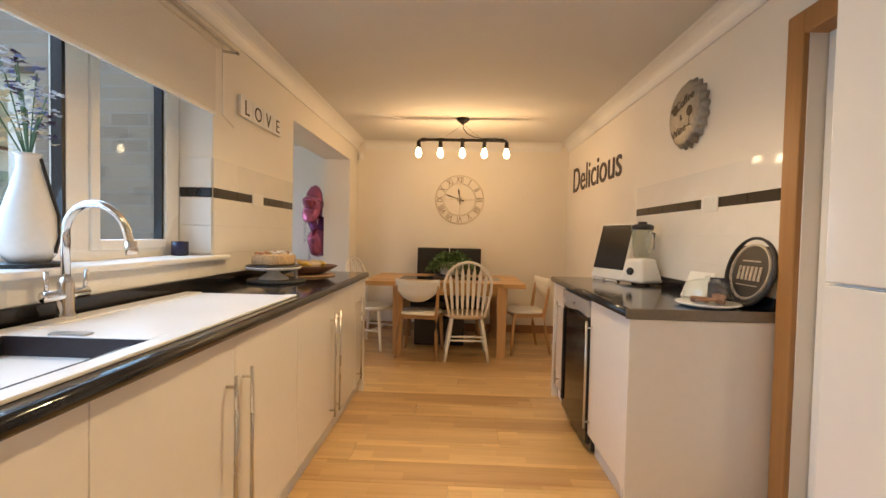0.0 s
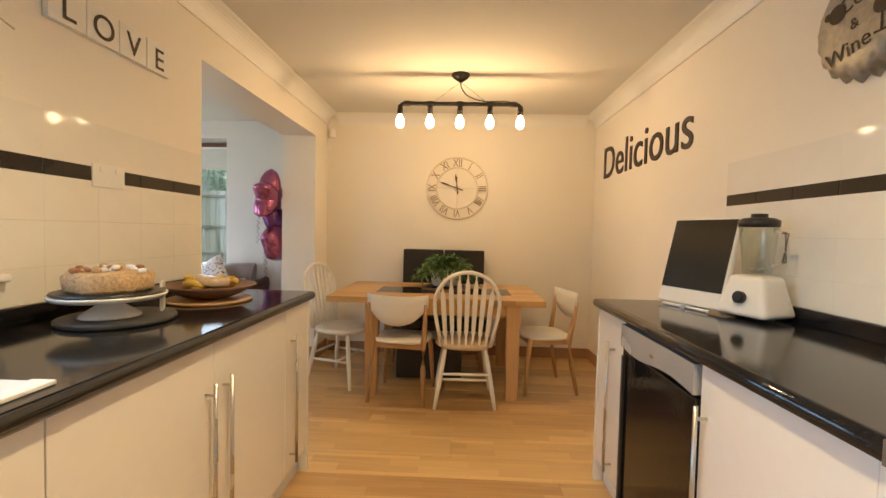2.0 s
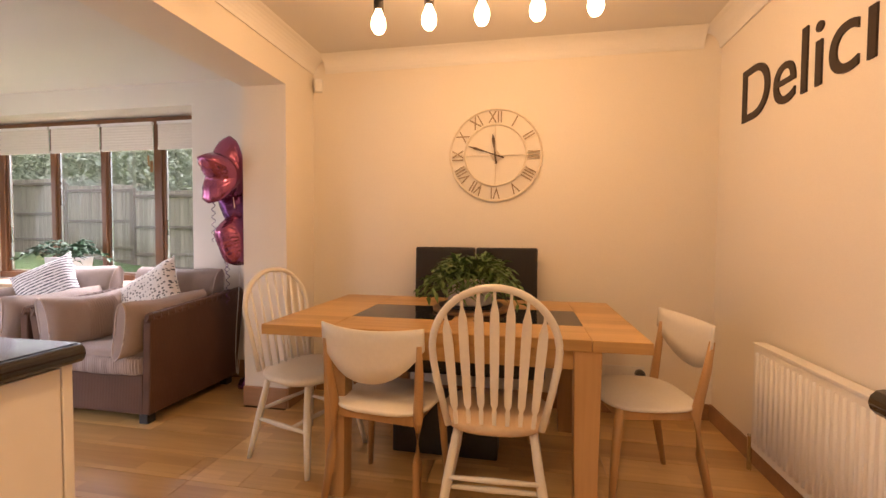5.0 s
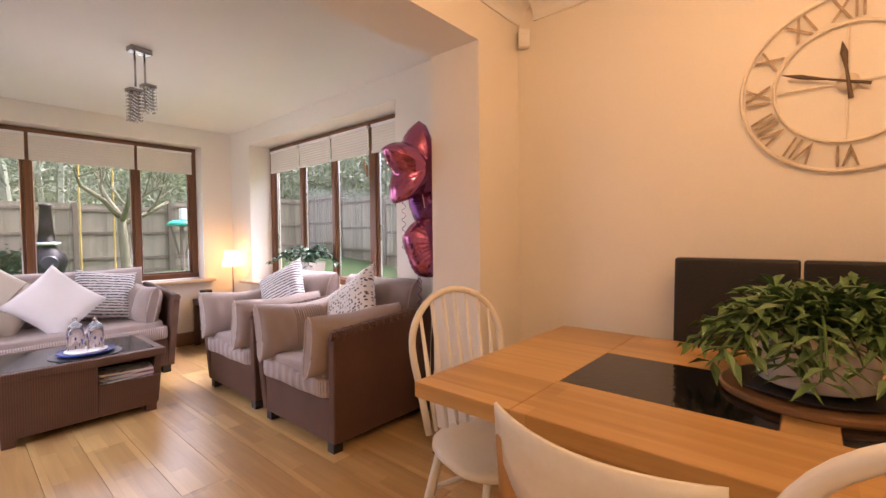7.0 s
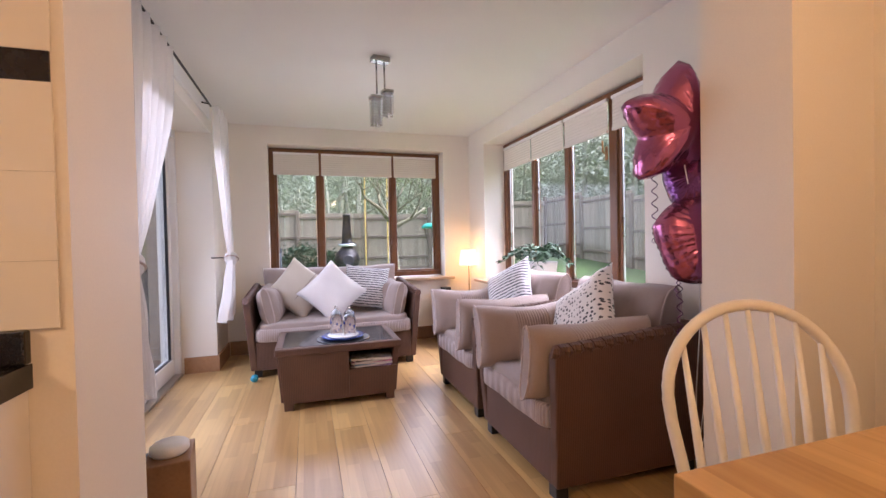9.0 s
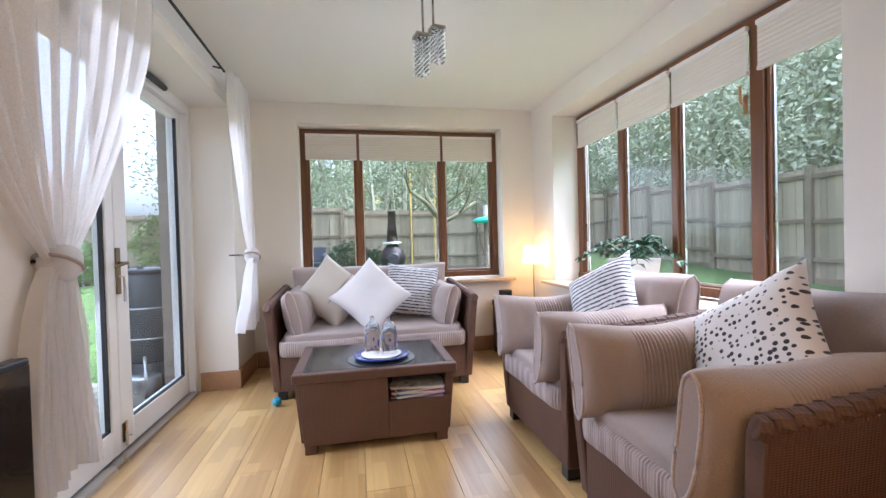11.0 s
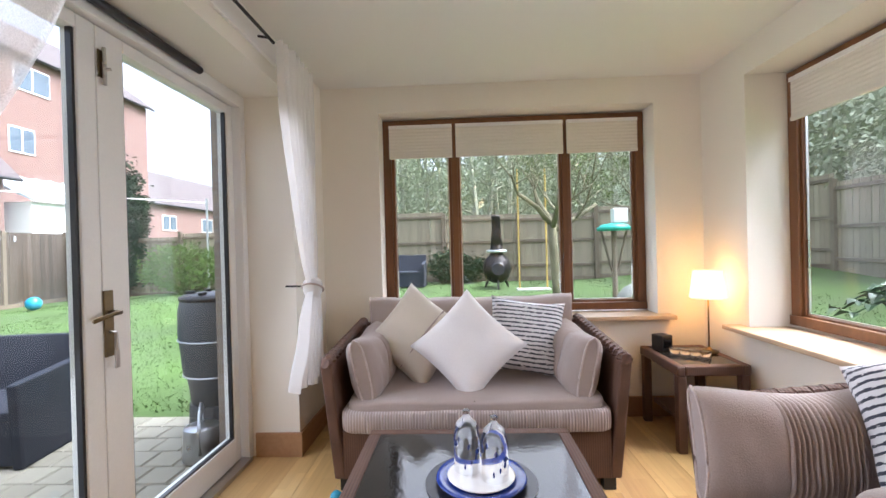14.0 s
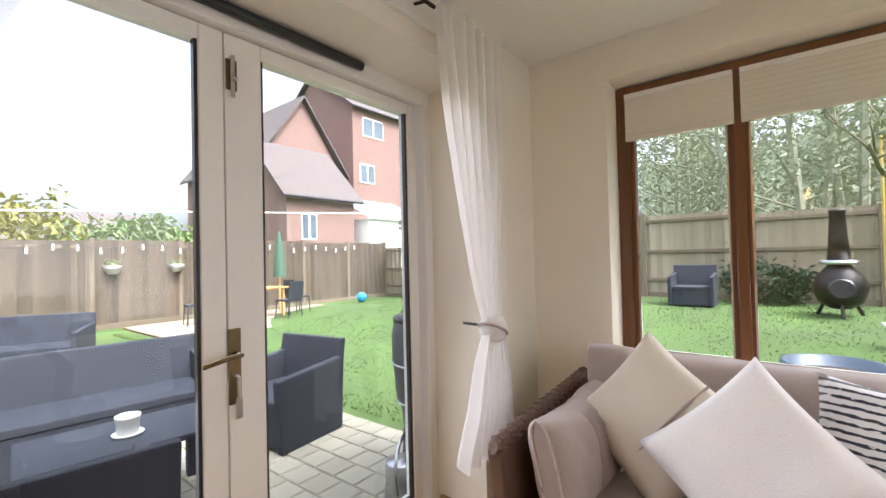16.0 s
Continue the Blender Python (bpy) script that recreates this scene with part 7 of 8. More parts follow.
def fence(p, q, tops, label, material):
    """A close-boarded fence from p to q in bays of about 1.85 m; tops: height of each bay above the ground."""
    p, q = Vector((*p, 0)), Vector((*q, 0))
    n = max(1, round((q - p).length / 1.85))
    rz = math.degrees(math.atan2(q.y - p.y, q.x - p.x))
    f = thing("garden_fence", label, "fence", Matrix(), "garden fences")
    meshes = {}
    for b in range(n):
        a, c = p.lerp(q, b / n), p.lerp(q, (b + 1) / n)
        base = min(rise(a.x, a.y), rise(c.x, c.y)) - 0.02
        h = tops[b % len(tops)]
        w = (c - a).length
        key = (round(h, 2),)
        if key not in meshes:
            meshes[key] = mesh_of("board", hexa(bmesh.new(), [(-0.062, -0.006, 0.12), (-0.062, -0.006, h), (-0.062, 0.006, 0.12), (-0.062, 0.006, h), (0.062, -0.012, 0.12), (0.062, -0.012, h), (0.062, 0.0, 0.12), (0.062, 0.0, h)]), material)
        k = int(w / 0.118)
        for i in range(k):
            pt = a.lerp(c, (i + 0.5) / k)
            ob = new("board", meshes[key])
            ob.matrix_basis = pose(pt.x, pt.y, base, random.uniform(-0.4, 0.4), random.uniform(-0.5, 0.5), rz)
            ob.parent = f
        for nm, z0, z1, dy in (("rail", 0.38, 0.45, -0.05), ("rail", 1.0, 1.07, -0.05), ("rail", h - 0.16, h - 0.09, -0.05), ("gravel_board", 0.0, 0.13, -0.02)):
            for side in (1,):
                part(nm, B(-w / 2, w / 2, dy, dy + 0.045, z0, z1, 0.004, 1), M_fencepost, f, at=pose((a.x + c.x) / 2, (a.y + c.y) / 2, base, 0, 0, rz))
        part("post", B(-0.05, 0.05, -0.085, 0.015, 0, h + 0.06, 0.006, 1), M_fencepost, f, at=pose(a.x, a.y, base, 0, 0, rz))
    return f


random.seed(14)
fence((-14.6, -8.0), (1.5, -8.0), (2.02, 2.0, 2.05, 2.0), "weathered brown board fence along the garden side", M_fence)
fence((-14.6, -8.0), (-12.6, 11.0), (1.84, 1.74, 1.70, 1.80, 1.86), "weathered brown board fence at the garden end", M_fencepale)
fence((-12.6, 11.0), (-1.0, 11.0), (1.88,), "weathered brown board fence behind the house", M_fencepale)


# ---- trees and shrubs ----
def limb(bm, p, d, length, r, depth, tips, spread=0.62, up=0.12):
    pts, rad = [p], [r]
    k = 4
    for i in range(k):
        d = (d + Vector((random.gauss(0, 0.13), random.gauss(0, 0.13), random.gauss(0, 0.10) + up * 0.3))).normalized()
        p = p + d * length / k
        pts.append(p)
        rad.append(r * (1 - 0.42 * (i + 1) / k))
    tube(bm, pts, r, 5 if depth < 3 else 7, False, rad)
    if depth == 0:
        tips.extend(pts[1:])
        return
    for i in range(random.choice((2, 3, 3))):
        q = random.choice(pts[2:])
        nd = (d + Vector((random.gauss(0, spread), random.gauss(0, spread), random.gauss(0, spread * 0.6) + up))).normalized()
        limb(bm, q, nd, length * random.uniform(0.62, 0.85), rad[-1] * 0.85, depth - 1, tips, spread, up)


def leaves(bm, points, per, size, spread):
    for p in points:
        for _ in range(per):
            o = p + Vector((random.gauss(0, spread), random.gauss(0, spread), random.gauss(0, spread)))
            a = Vector((random.uniform(-1, 1), random.uniform(-1, 1), random.uniform(-1, 1))).normalized()
            b = a.orthogonal().normalized()
            s = size * random.uniform(0.6, 1.4)
            vs_ = [bm.verts.new(o + q) for q in (-a * s, b * s * 0.45, a * s, -b * s * 0.45)]
            bm.faces.new(vs_)
    return bm


def tree(label, at, trunk, r, depth, lean_dir, seed, leaf, per, size, spread=0.62, cloud=0.06):
    random.seed(seed)
    t = thing("tree", label, "tree", pose(*at))
    bm, tips = bmesh.new(), []
    d = Vector(lean_dir).normalized()
    top = d * trunk
    tube(bm, [(0, 0, -0.1), tuple(top * 0.3 + Vector((0.02, 0.01, 0))), tuple(top * 0.65), tuple(top)], r, 9, False, [r * 1.25, r, r * 0.9, r * 0.85])
    for i in range(4):
        a = 2 * math.pi * i / 4 + random.uniform(-0.4, 0.4)
        limb(bm, top * random.uniform(0.8, 1.0), Vector((math.cos(a), math.sin(a), 0.55)), trunk * 0.62, r * 0.6, depth, tips, spread)
    part("trunk", bm, M_bark, t, smooth=True)
    part("crown", leaves(bmesh.new(), tips, per, size, cloud), leaf, t, "thin early leaves on bare twigs")
    return t


tree("mossy fruit tree with bare spreading twigs", (-9.5, 5.45, rise(-9.5, 5.45)), 1.45, 0.085, 4, (-0.06, -0.03, 1), 17, M_twig, 2, 0.028)
tree("small bare tree near the far fence", (-13.0, 8.6, rise(-13.0, 8.6)), 1.6, 0.07, 4, (0.05, 0, 1), 23, M_twig, 2, 0.035)


def woods(name, label, spots, leaf, seed, tall):
    random.seed(seed)
    trunks, crown = bmesh.new(), bmesh.new()
    for x, y in spots:
        z = rise(max(-18, x), min(14, y))
        h = tall * random.uniform(0.75, 1.25)
        tx, ty = random.gauss(0, 0.3), random.gauss(0, 0.3)
        tube(trunks, [(x, y, z - 0.2), (x + tx * 0.5, y + ty * 0.5, z + h * 0.5), (x + tx, y + ty, z + h)], 0.1, 5, False, [0.11, 0.08, 0.03])
        pts = []
        for k in range(11):
            f = random.uniform(0.18, 0.95)
            p = Vector((x + tx * f, y + ty * f, z + h * f))
            dd = Vector((random.gauss(0, 1), random.gauss(0, 1), random.uniform(0.2, 0.9))).normalized() * random.uniform(0.8, 2.4)
            tube(trunks, [p, p + dd * 0.5 + Vector((0, 0, 0.06)), p + dd], 0.03, 4, False, [0.035, 0.022, 0.008])
            pts += [p + dd * q for q in (0.35, 0.6, 0.8, 1.0)]
        leaves(crown, pts, 40, 0.065, 0.55)
    w = tagged(new(name), label, "woodland")
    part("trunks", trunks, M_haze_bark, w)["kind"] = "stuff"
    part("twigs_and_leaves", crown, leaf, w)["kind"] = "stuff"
    w["kind"] = "stuff"


random.seed(41)
woods("far_woods", "hazy pale green woodland beyond the fence", [(random.uniform(-24, -14.8), random.uniform(-3, 24)) for _ in range(85)], M_haze_leaf, 41, 7.5)
woods("far_woods", "hazy pale green woodland behind the house", [(random.uniform(-15, 3), random.uniform(12.3, 24)) for _ in range(95)], M_haze_leaf, 43, 7.5)


def tree_line(name, label, p, q, tall, seed):
    """A far line of trees, 60 m and more away, with an uneven top."""
    p, q = Vector((*p, 0)), Vector((*q, 0))
    n = 160
    bm = bmesh.new()
    rows = []
    for i in range(n + 1):
        o = p.lerp(q, i / n)
        h = tall * (0.8 + 0.30 * noise.noise(Vector((i * 0.11, seed, 0))) + 0.16 * noise.noise(Vector((i * 0.6, seed, 3))))
        rows.append([bm.verts.new((o.x, o.y, GROUND + f * h)) for f in (0, 0.5, 1)])
    for a, b in zip(rows, rows[1:]):
        for k in range(2):
            bm.faces.new((a[k], b[k], b[k + 1], a[k + 1]))
    structure(name, bm, M_treeline, label)


# flat sheets added behind the woods to fill sky gaps, haze in their colour
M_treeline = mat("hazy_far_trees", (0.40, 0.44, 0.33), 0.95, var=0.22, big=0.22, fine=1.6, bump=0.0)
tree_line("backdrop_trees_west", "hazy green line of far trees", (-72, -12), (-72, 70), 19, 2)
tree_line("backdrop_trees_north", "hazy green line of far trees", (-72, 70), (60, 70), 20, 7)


def shrub(label, at, size, leaf, seed, count=420, leaf_size=0.05, name="shrub"):
    """A rounded bush: short stems, with leaves that thin out towards an uneven outline."""
    random.seed(seed)
    s = thing(name, label, "shrub", pose(*at))
    bm = bmesh.new()
    pts = []
    for i in range(16):
        a, f = random.uniform(0, 6.28), random.uniform(0.2, 0.8)
        tip = Vector((size[0] * f * math.cos(a), size[1] * f * math.sin(a), size[2] * random.uniform(0.5, 0.9)))
        tube(bm, [(0.2 * tip.x, 0.2 * tip.y, 0), tip * 0.6, tip], 0.012, 4, False, [0.016, 0.011, 0.004])
    part("stems", bm, M_bark, s)
    for i in range(count):
        v = Vector((random.gauss(0, 1), random.gauss(0, 1), random.gauss(0, 1))).normalized() * random.uniform(0.55, 1.0) ** 0.6
        p = Vector((v.x * size[0], v.y * size[1], size[2] * (0.52 + 0.48 * v.z)))
        p *= 1 + 0.22 * noise.noise(p * 2.2)
        pts.append(p)
    part("foliage", leaves(bmesh.new(), pts, 7, leaf_size, leaf_size * 1.3), leaf, s)
    return s


shrub("pale green rounded shrub by the lawn", (-13.4, -3.6, rise(-13.4, -3.6)), (0.95, 1.1, 1.25), M_shrub, 3, 520, 0.06)
shrub("sprawling climber on the fence", (-13.7, -0.6, rise(-13.7, -0.6)), (0.5, 1.5, 1.9), M_twig, 5, 420, 0.05)
shrub("low green shrub under the fence", (-12.9, 3.7, rise(-12.9, 3.7)), (0.4, 0.8, 0.8), M_conifer, 6, 260, 0.05)
shrub("tall dark green conifer", (-14.2, -5.9, rise(-14.2, -5.9)), (0.55, 0.55, 3.9), M_conifer, 7, 1100, 0.07, "conifer")
for i, (x, sx, h, lf) in enumerate(((-1.2, 2.2, 2.9, M_hedge), (-4.0, 2.4, 3.1, M_hedge), (-7.0, 2.2, 2.6, M_shrub), (2.5, 2.4, 2.6, M_shrub))):
    shrub("yellow-green hedge growing over the fence", (x, -9.7, GROUND), (sx, 1.2, h), lf, 60 + i, 800, 0.09, "hedge")


# ---- neighbouring houses ----
def house(label, x0, x1, y0, y1, eave, ridge, wins, along="x", material=None):
    h = thing("house", label, "house", Matrix(), "neighbouring houses")
    z0 = GROUND - 0.3
    part("wall", B(x0, x1, y0, y1, z0, eave), material or M_redbrick, h)
    bm = bmesh.new()
    o = 0.35
    if along == "x":
        ym = (y0 + y1) / 2
        pr = [(y0 - o, eave - 0.12), (ym, ridge), (y1 + o, eave - 0.12), (y1 + o, eave + 0.02), (ym, ridge + 0.16), (y0 - o, eave + 0.02)]
        ends = [[bm.verts.new((x, a, b)) for a, b in pr] for x in (x0 - o, x1 + o)]
        gable = [[(x, y0, eave), (x, y1, eave), (x, ym, ridge - 0.02)] for x in (x0, x1)]
    else:
        xm = (x0 + x1) / 2
        pr = [(x0 - o, eave - 0.12), (xm, ridge), (x1 + o, eave - 0.12), (x1 + o, eave + 0.02), (xm, ridge + 0.16), (x0 - o, eave + 0.02)]
        ends = [[bm.verts.new((a, y, b)) for a, b in pr] for y in (y0 - o, y1 + o)]
        gable = [[(x0, y, eave), (x1, y, eave), (xm, y, ridge - 0.02)] for y in (y0, y1)]
    for i in range(6):
        bm.faces.new((ends[0][i], ends[0][(i + 1) % 6], ends[1][(i + 1) % 6], ends[1][i]))
    bm.faces.new(ends[0])
    bm.faces.new(ends[1][::-1])
    rf = part("roof", bm, M_roof, h)
    for g in gable:
        b2 = bmesh.new()
        nrm = Vector((0.1, 0, 0)) if along == "x" else Vector((0, 0.1, 0))
        inner = 1 if g is gable[0] else -1
        a = [b2.verts.new(Vector(p)) for p in g]
        c = [b2.verts.new(Vector(p) + nrm * inner) for p in g]
        b2.faces.new(a)
        b2.faces.new(c[::-1])
        for i in range(3):
            b2.faces.new((a[i], a[(i + 1) % 3], c[(i + 1) % 3], c[i]))
        part("gable_wall", b2, material or M_redbrick, h)
    for face, u, z, w, hh in wins:
        fx = {"y1": (u, y1), "x1": (x1, u)}[face]
        wd = part("window", (B(u - w / 2, u + w / 2, y1 - 0.02, y1 + 0.05, z, z + hh, 0.01, 1) if face == "y1" else B(x1 - 0.02, x1 + 0.05, u - w / 2, u + w / 2, z, z + hh, 0.01, 1)), M_white, h, "white framed window")
        for s in (-1, 1):
            c0 = u + s * w / 4
            part("pane", (B(c0 - w / 4 + 0.05, c0 + w / 4 - 0.05, y1 + 0.051, y1 + 0.06, z + 0.07, z + hh - 0.07) if face == "y1" else B(x1 + 0.051, x1 + 0.06, c0 - w / 4 + 0.05, c0 + w / 4 - 0.05, z + 0.07, z + hh - 0.07)), M_housepane, wd)
    for y in ((y1 + o - 0.02,) if along == "x" else ()):
        part("gutter", tube(bmesh.new(), [(x0 - o, y, eave - 0.04), (x1 + o, y, eave - 0.04)], 0.06, 8), M_black, h)
    return h


house("large red brick house with a dark tiled roof", -31.5, -21.6, -26.0, -18.0, 11.4, 14.6, [("y1", -23.4, 9.6, 1.9, 1.3), ("y1", -27.6, 9.6, 1.9, 1.3), ("y1", -22.8, 6.4, 1.3, 1.3), ("y1", -27.0, 6.4, 1.8, 1.3)])
house("tall brick gabled house with a steep roof", -20.8, -15.0, -27.0, -18.2, 6.6, 10.9, [("y1", -19.0, 3.2, 0.9, 1.1)], "y", M_redbrick)
house("low brick garage with a mossy tiled roof", -17.0, -13.3, -17.6, -12.6, 4.1, 6.8, [("y1", -14.4, 2.2, 0.8, 1.2)], "x", M_redbrick)
house("distant pink brick house with a low roof", -22.0, -9.0, -58.0, -50.0, 3.8, 6.8, [("y1", -12.0, 1.6, 1.5, 1.2), ("y1", -18.0, 1.6, 1.5, 1.2)])
house("distant brick house with a low roof", -5.0, 3.0, -60.0, -52.0, 4.0, 7.2, [("y1", -2.0, 2.0, 1.5, 1.2)])
house("distant brick terrace with a long roof", -47.0, -32.0, -27.0, -19.0, 5.0, 8.2, [("y1", -35.0, 3.0, 1.6, 1.2), ("y1", -40.0, 3.0, 1.6, 1.2)])
gh = thing("conservatory", "pale glazed conservatory roof beside the houses", "conservatory")
part("wall", B(-21.5, -17.6, -14.6, -12.2, GROUND, 3.3), M_white, gh)
part("roof", hexa(bmesh.new(), [(-21.6, -14.7, 4.5), (-21.6, -14.7, 4.6), (-21.6, -12.0, 3.3), (-21.6, -12.0, 3.4), (-17.5, -14.7, 4.5), (-17.5, -14.7, 4.6), (-17.5, -12.0, 3.3), (-17.5, -12.0, 3.4)]), mat("polycarbonate_sheet", (0.60, 0.68, 0.72), 0.3, var=0.1), gh, "pale translucent roof sheets")
for i in range(7):
    part("glazing_bar", tube(bmesh.new(), [(-21.5 + 0.65 * i, -14.7, 4.63), (-21.5 + 0.65 * i, -12.0, 3.43)], 0.03, 6), M_white, gh)


# ---- garden furniture and clutter ----
def rattan_seat(name, label, category, m, width, group):
    """A moulded outdoor seat that faces its own +y; x centred, y from 0 at its back."""
    s = thing(name, label, category, m, group)
    hw = width / 2
    part("backrest", hexa(bmesh.new(), [(-hw, 0.06, 0.28), (-hw, 0.0, 0.74), (-hw, 0.12, 0.28), (-hw, 0.05, 0.74), (hw, 0.06, 0.28), (hw, 0.0, 0.74), (hw, 0.12, 0.28), (hw, 0.05, 0.74)], 0.015), M_rattan, s)
    part("seat", B(-hw + 0.07, hw - 0.07, 0.08, 0.66, 0.30, 0.36, 0.012), M_rattan, s)
    part("front_panel", B(-hw + 0.06, hw - 0.06, 0.60, 0.65, 0.02, 0.30, 0.008), M_rattan, s)
    part("back_panel", B(-hw + 0.01, hw - 0.01, 0.05, 0.09, 0.0, 0.30, 0.008), M_rattan, s)
    for sx in (-1, 1):
        a, b = sorted((sx * (hw - 0.065), sx * hw))
        part("arm", hexa(bmesh.new(), [(a, 0.05, 0), (a, 0.02, 0.60), (a, 0.67, 0), (a, 0.70, 0.54), (b, 0.05, 0), (b, 0.02, 0.60), (b, 0.67, 0), (b, 0.70, 0.54)], 0.018, 3), M_rattan, s)
    return s


GP = GROUND + 0.024
rattan_seat("outdoor_sofa", "dark grey plastic rattan garden sofa", "sofa", pose(-3.95, -0.62, GP, 0, 0, -7), 1.65, "rattan garden set")
rattan_seat("outdoor_sofa", "dark grey plastic rattan garden sofa by the fence", "sofa", pose(-4.15, -4.3, GP, 0, 0, -30), 1.5, "rattan garden set")
oc = rattan_seat("outdoor_armchair", "dark grey plastic rattan garden armchair", "armchair", pose(-5.32, 0.62, GP, 0, 0, -82), 0.74, "rattan garden set")
copy_thing(oc, pose(-3.30, 2.08, GP, 0, 0, 172))
ot = thing("outdoor_table", "low dark grey rattan garden table", "table", pose(-3.80, 0.98, GP, 0, 0, -7), "rattan garden set")
part("tabletop", B(-0.46, 0.46, -0.29, 0.29, 0.42, 0.455, 0.01), M_rattan, ot)
for x in (-0.42, 0.36):
    for y in (-0.26, 0.20):
        part("leg", B(x, x + 0.06, y, y + 0.06, 0, 0.42, 0.006), M_rattan, ot)
op = thing("plant_pot", "small white plastic pot on the garden table", "pot", pose(-3.80, 1.02, GP + 0.455))
part("saucer", lathe(bmesh.new(), [(0.07, 0), (0.078, 0.012), (0.07, 0.012)], 20), M_plastic, op, smooth=True)
part("pot", lathe(bmesh.new(), [(0.052, 0.012), (0.058, 0.09), (0.062, 0.092), (0.062, 0.11), (0.055, 0.11), (0.05, 0.07)], 20), M_plastic, op, smooth=True)

wb = thing("water_butt", "grey plastic water butt standing beside the lawn", "water butt", pose(-5.24, 2.03, GP))
part("stand", lathe(bmesh.new(), [(0.20, 0), (0.19, 0.25)], 20), M_butt, wb)
part("barrel", lathe(bmesh.new(), [(0.17, 0.22), (0.205, 0.45), (0.225, 0.47), (0.245, 0.70), (0.25, 0.72), (0.25, 0.90), (0.235, 0.985), (0.225, 1.0)], 32), M_butt, wb, smooth=True)
part("lid", lathe(bmesh.new(), [(0.24, 0.985), (0.243, 1.01), (0.20, 1.03), (0.02, 1.035)], 32), M_black, wb, smooth=True)
for k in range(6):
    part("lid_lug", B(-0.03, 0.03, -0.015, 0.015, 0, 0.02, 0.005), M_black, wb, at=pose(0.17 * math.cos(k), 0.17 * math.sin(k), 1.03, 0, 0, 57.3 * k))
for z, r in ((0.46, 0.226), (0.71, 0.252)):
    part("hoop", tube(bmesh.new(), [(r * math.cos(q), r * math.sin(q), z) for q in (2 * math.pi * j / 32 for j in range(32))], 0.006, 6, True), M_galv, wb, "pale hoop round the barrel")
wc = thing("watering_can", "galvanised steel watering can on the paving", "watering can", pose(-4.86, 2.13, GP, 0, 0, 205))
part("body", lathe(bmesh.new(), [(0.11, 0), (0.115, 0.01), (0.105, 0.20), (0.10, 0.21)], 24), M_galv, wc, smooth=True)
part("spout", tube(bmesh.new(), [(0.09, 0, 0.05), (0.25, 0, 0.16), (0.36, 0, 0.25)], 0.018, 8, False, [0.024, 0.016, 0.013]), M_galv, wc, smooth=True)
part("spout_rose", lathe(bmesh.new(), [(0.012, 0), (0.042, 0.05), (0.042, 0.056)], 16), M_black, wc, "dark sprinkler rose", at=pose(0.35, 0, 0.24, 0, 52, 0))
part("handle", tube(bmesh.new(), [(0.06, 0, 0.20), (0.07, 0, 0.30), (0.0, 0, 0.35), (-0.09, 0, 0.31), (-0.15, 0, 0.20), (-0.11, 0, 0.06)], 0.011, 8), M_galv, wc, smooth=True)

# terrace table with chairs
gt = thing("garden_table", "wooden garden dining table on the terrace", "table", pose(-8.4, -6.3, GROUND + 0.042, 0, 0, 10))
part("tabletop", B(-0.75, 0.75, -0.45, 0.45, 0.70, 0.74, 0.008), M_oak, gt)
for x in (-0.66, 0.6):
    for y in (-0.38, 0.32):
        part("leg", B(x, x + 0.06, y, y + 0.06, 0, 0.70), M_oak_up, gt)
gc = thing("garden_chair", "dark woven garden chair on the terrace", "chair", pose(-8.9, -5.5, GROUND + 0.042, 0, 0, 190), "terrace chairs")
part("seat", B(-0.22, 0.22, -0.2, 0.22, 0.42, 0.46, 0.01), M_rattan, gc)
part("backrest", hexa(bmesh.new(), [(-0.22, -0.22, 0.46), (-0.22, -0.30, 0.90), (-0.22, -0.19, 0.46), (-0.22, -0.27, 0.90), (0.22, -0.22, 0.46), (0.22, -0.30, 0.90), (0.22, -0.19, 0.46), (0.22, -0.27, 0.90)], 0.008), M_rattan, gc)
for x in (-0.2, 0.2):
    for y in (-0.19, 0.2):
        part("leg", tube(bmesh.new(), [(x, y, 0.43), (x * 1.08, y * 1.12, 0)], 0.014, 8), M_rattan, gc)
for x, y, r in ((-7.7, -5.6, 170), (-9.6, -6.2, 95), (-7.2, -6.5, 260)):
    copy_thing(gc, pose(x, y, GROUND + 0.042, 0, 0, r))
ps = thing("parasol", "closed dark green parasol standing on the terrace", "parasol", pose(-9.5, -6.9, GROUND))
part("pole", tube(bmesh.new(), [(0, 0, 0), (0, 0, 2.2)], 0.025, 10), M_oak_up, ps)
part("canopy", lathe(bmesh.new(), [(0.16, 1.0), (0.13, 1.5), (0.07, 2.0), (0.02, 2.25)], 12), mat("green_canopy_cloth", (0.05, 0.11, 0.075), 0.8, var=0.1), ps)
mono("garden_ball", lathe(bmesh.new(), [(0.16 * math.sin(radians(a)), 0.16 - 0.16 * math.cos(radians(a))) for a in range(4, 180, 12)], 20), mat("blue_vinyl", (0.02, 0.25, 0.40), 0.3, var=0.1), "blue play ball on the lawn", "ball", pose(-11.9, -6.3, rise(-11.9, -6.3)), smooth=True)

wl = thing("washing_line", "white washing line strung across the garden", "washing line")
part("line", tube(bmesh.new(), [(1.0, -3.0, 1.66), (-3.8, -3.0, 1.95), (-8.5, -3.0, 2.22), (-13.5, -3.0, 2.55)], 0.011, 6), M_plastic, wl)
part("post", tube(bmesh.new(), [(-13.5, -3.0, 0.1), (-13.5, -3.0, 2.65)], 0.03, 8), M_galv, wl)
part("post", tube(bmesh.new(), [(1.0, -3.0, GROUND), (1.0, -3.0, 2.1)], 0.03, 8), M_galv, wl)

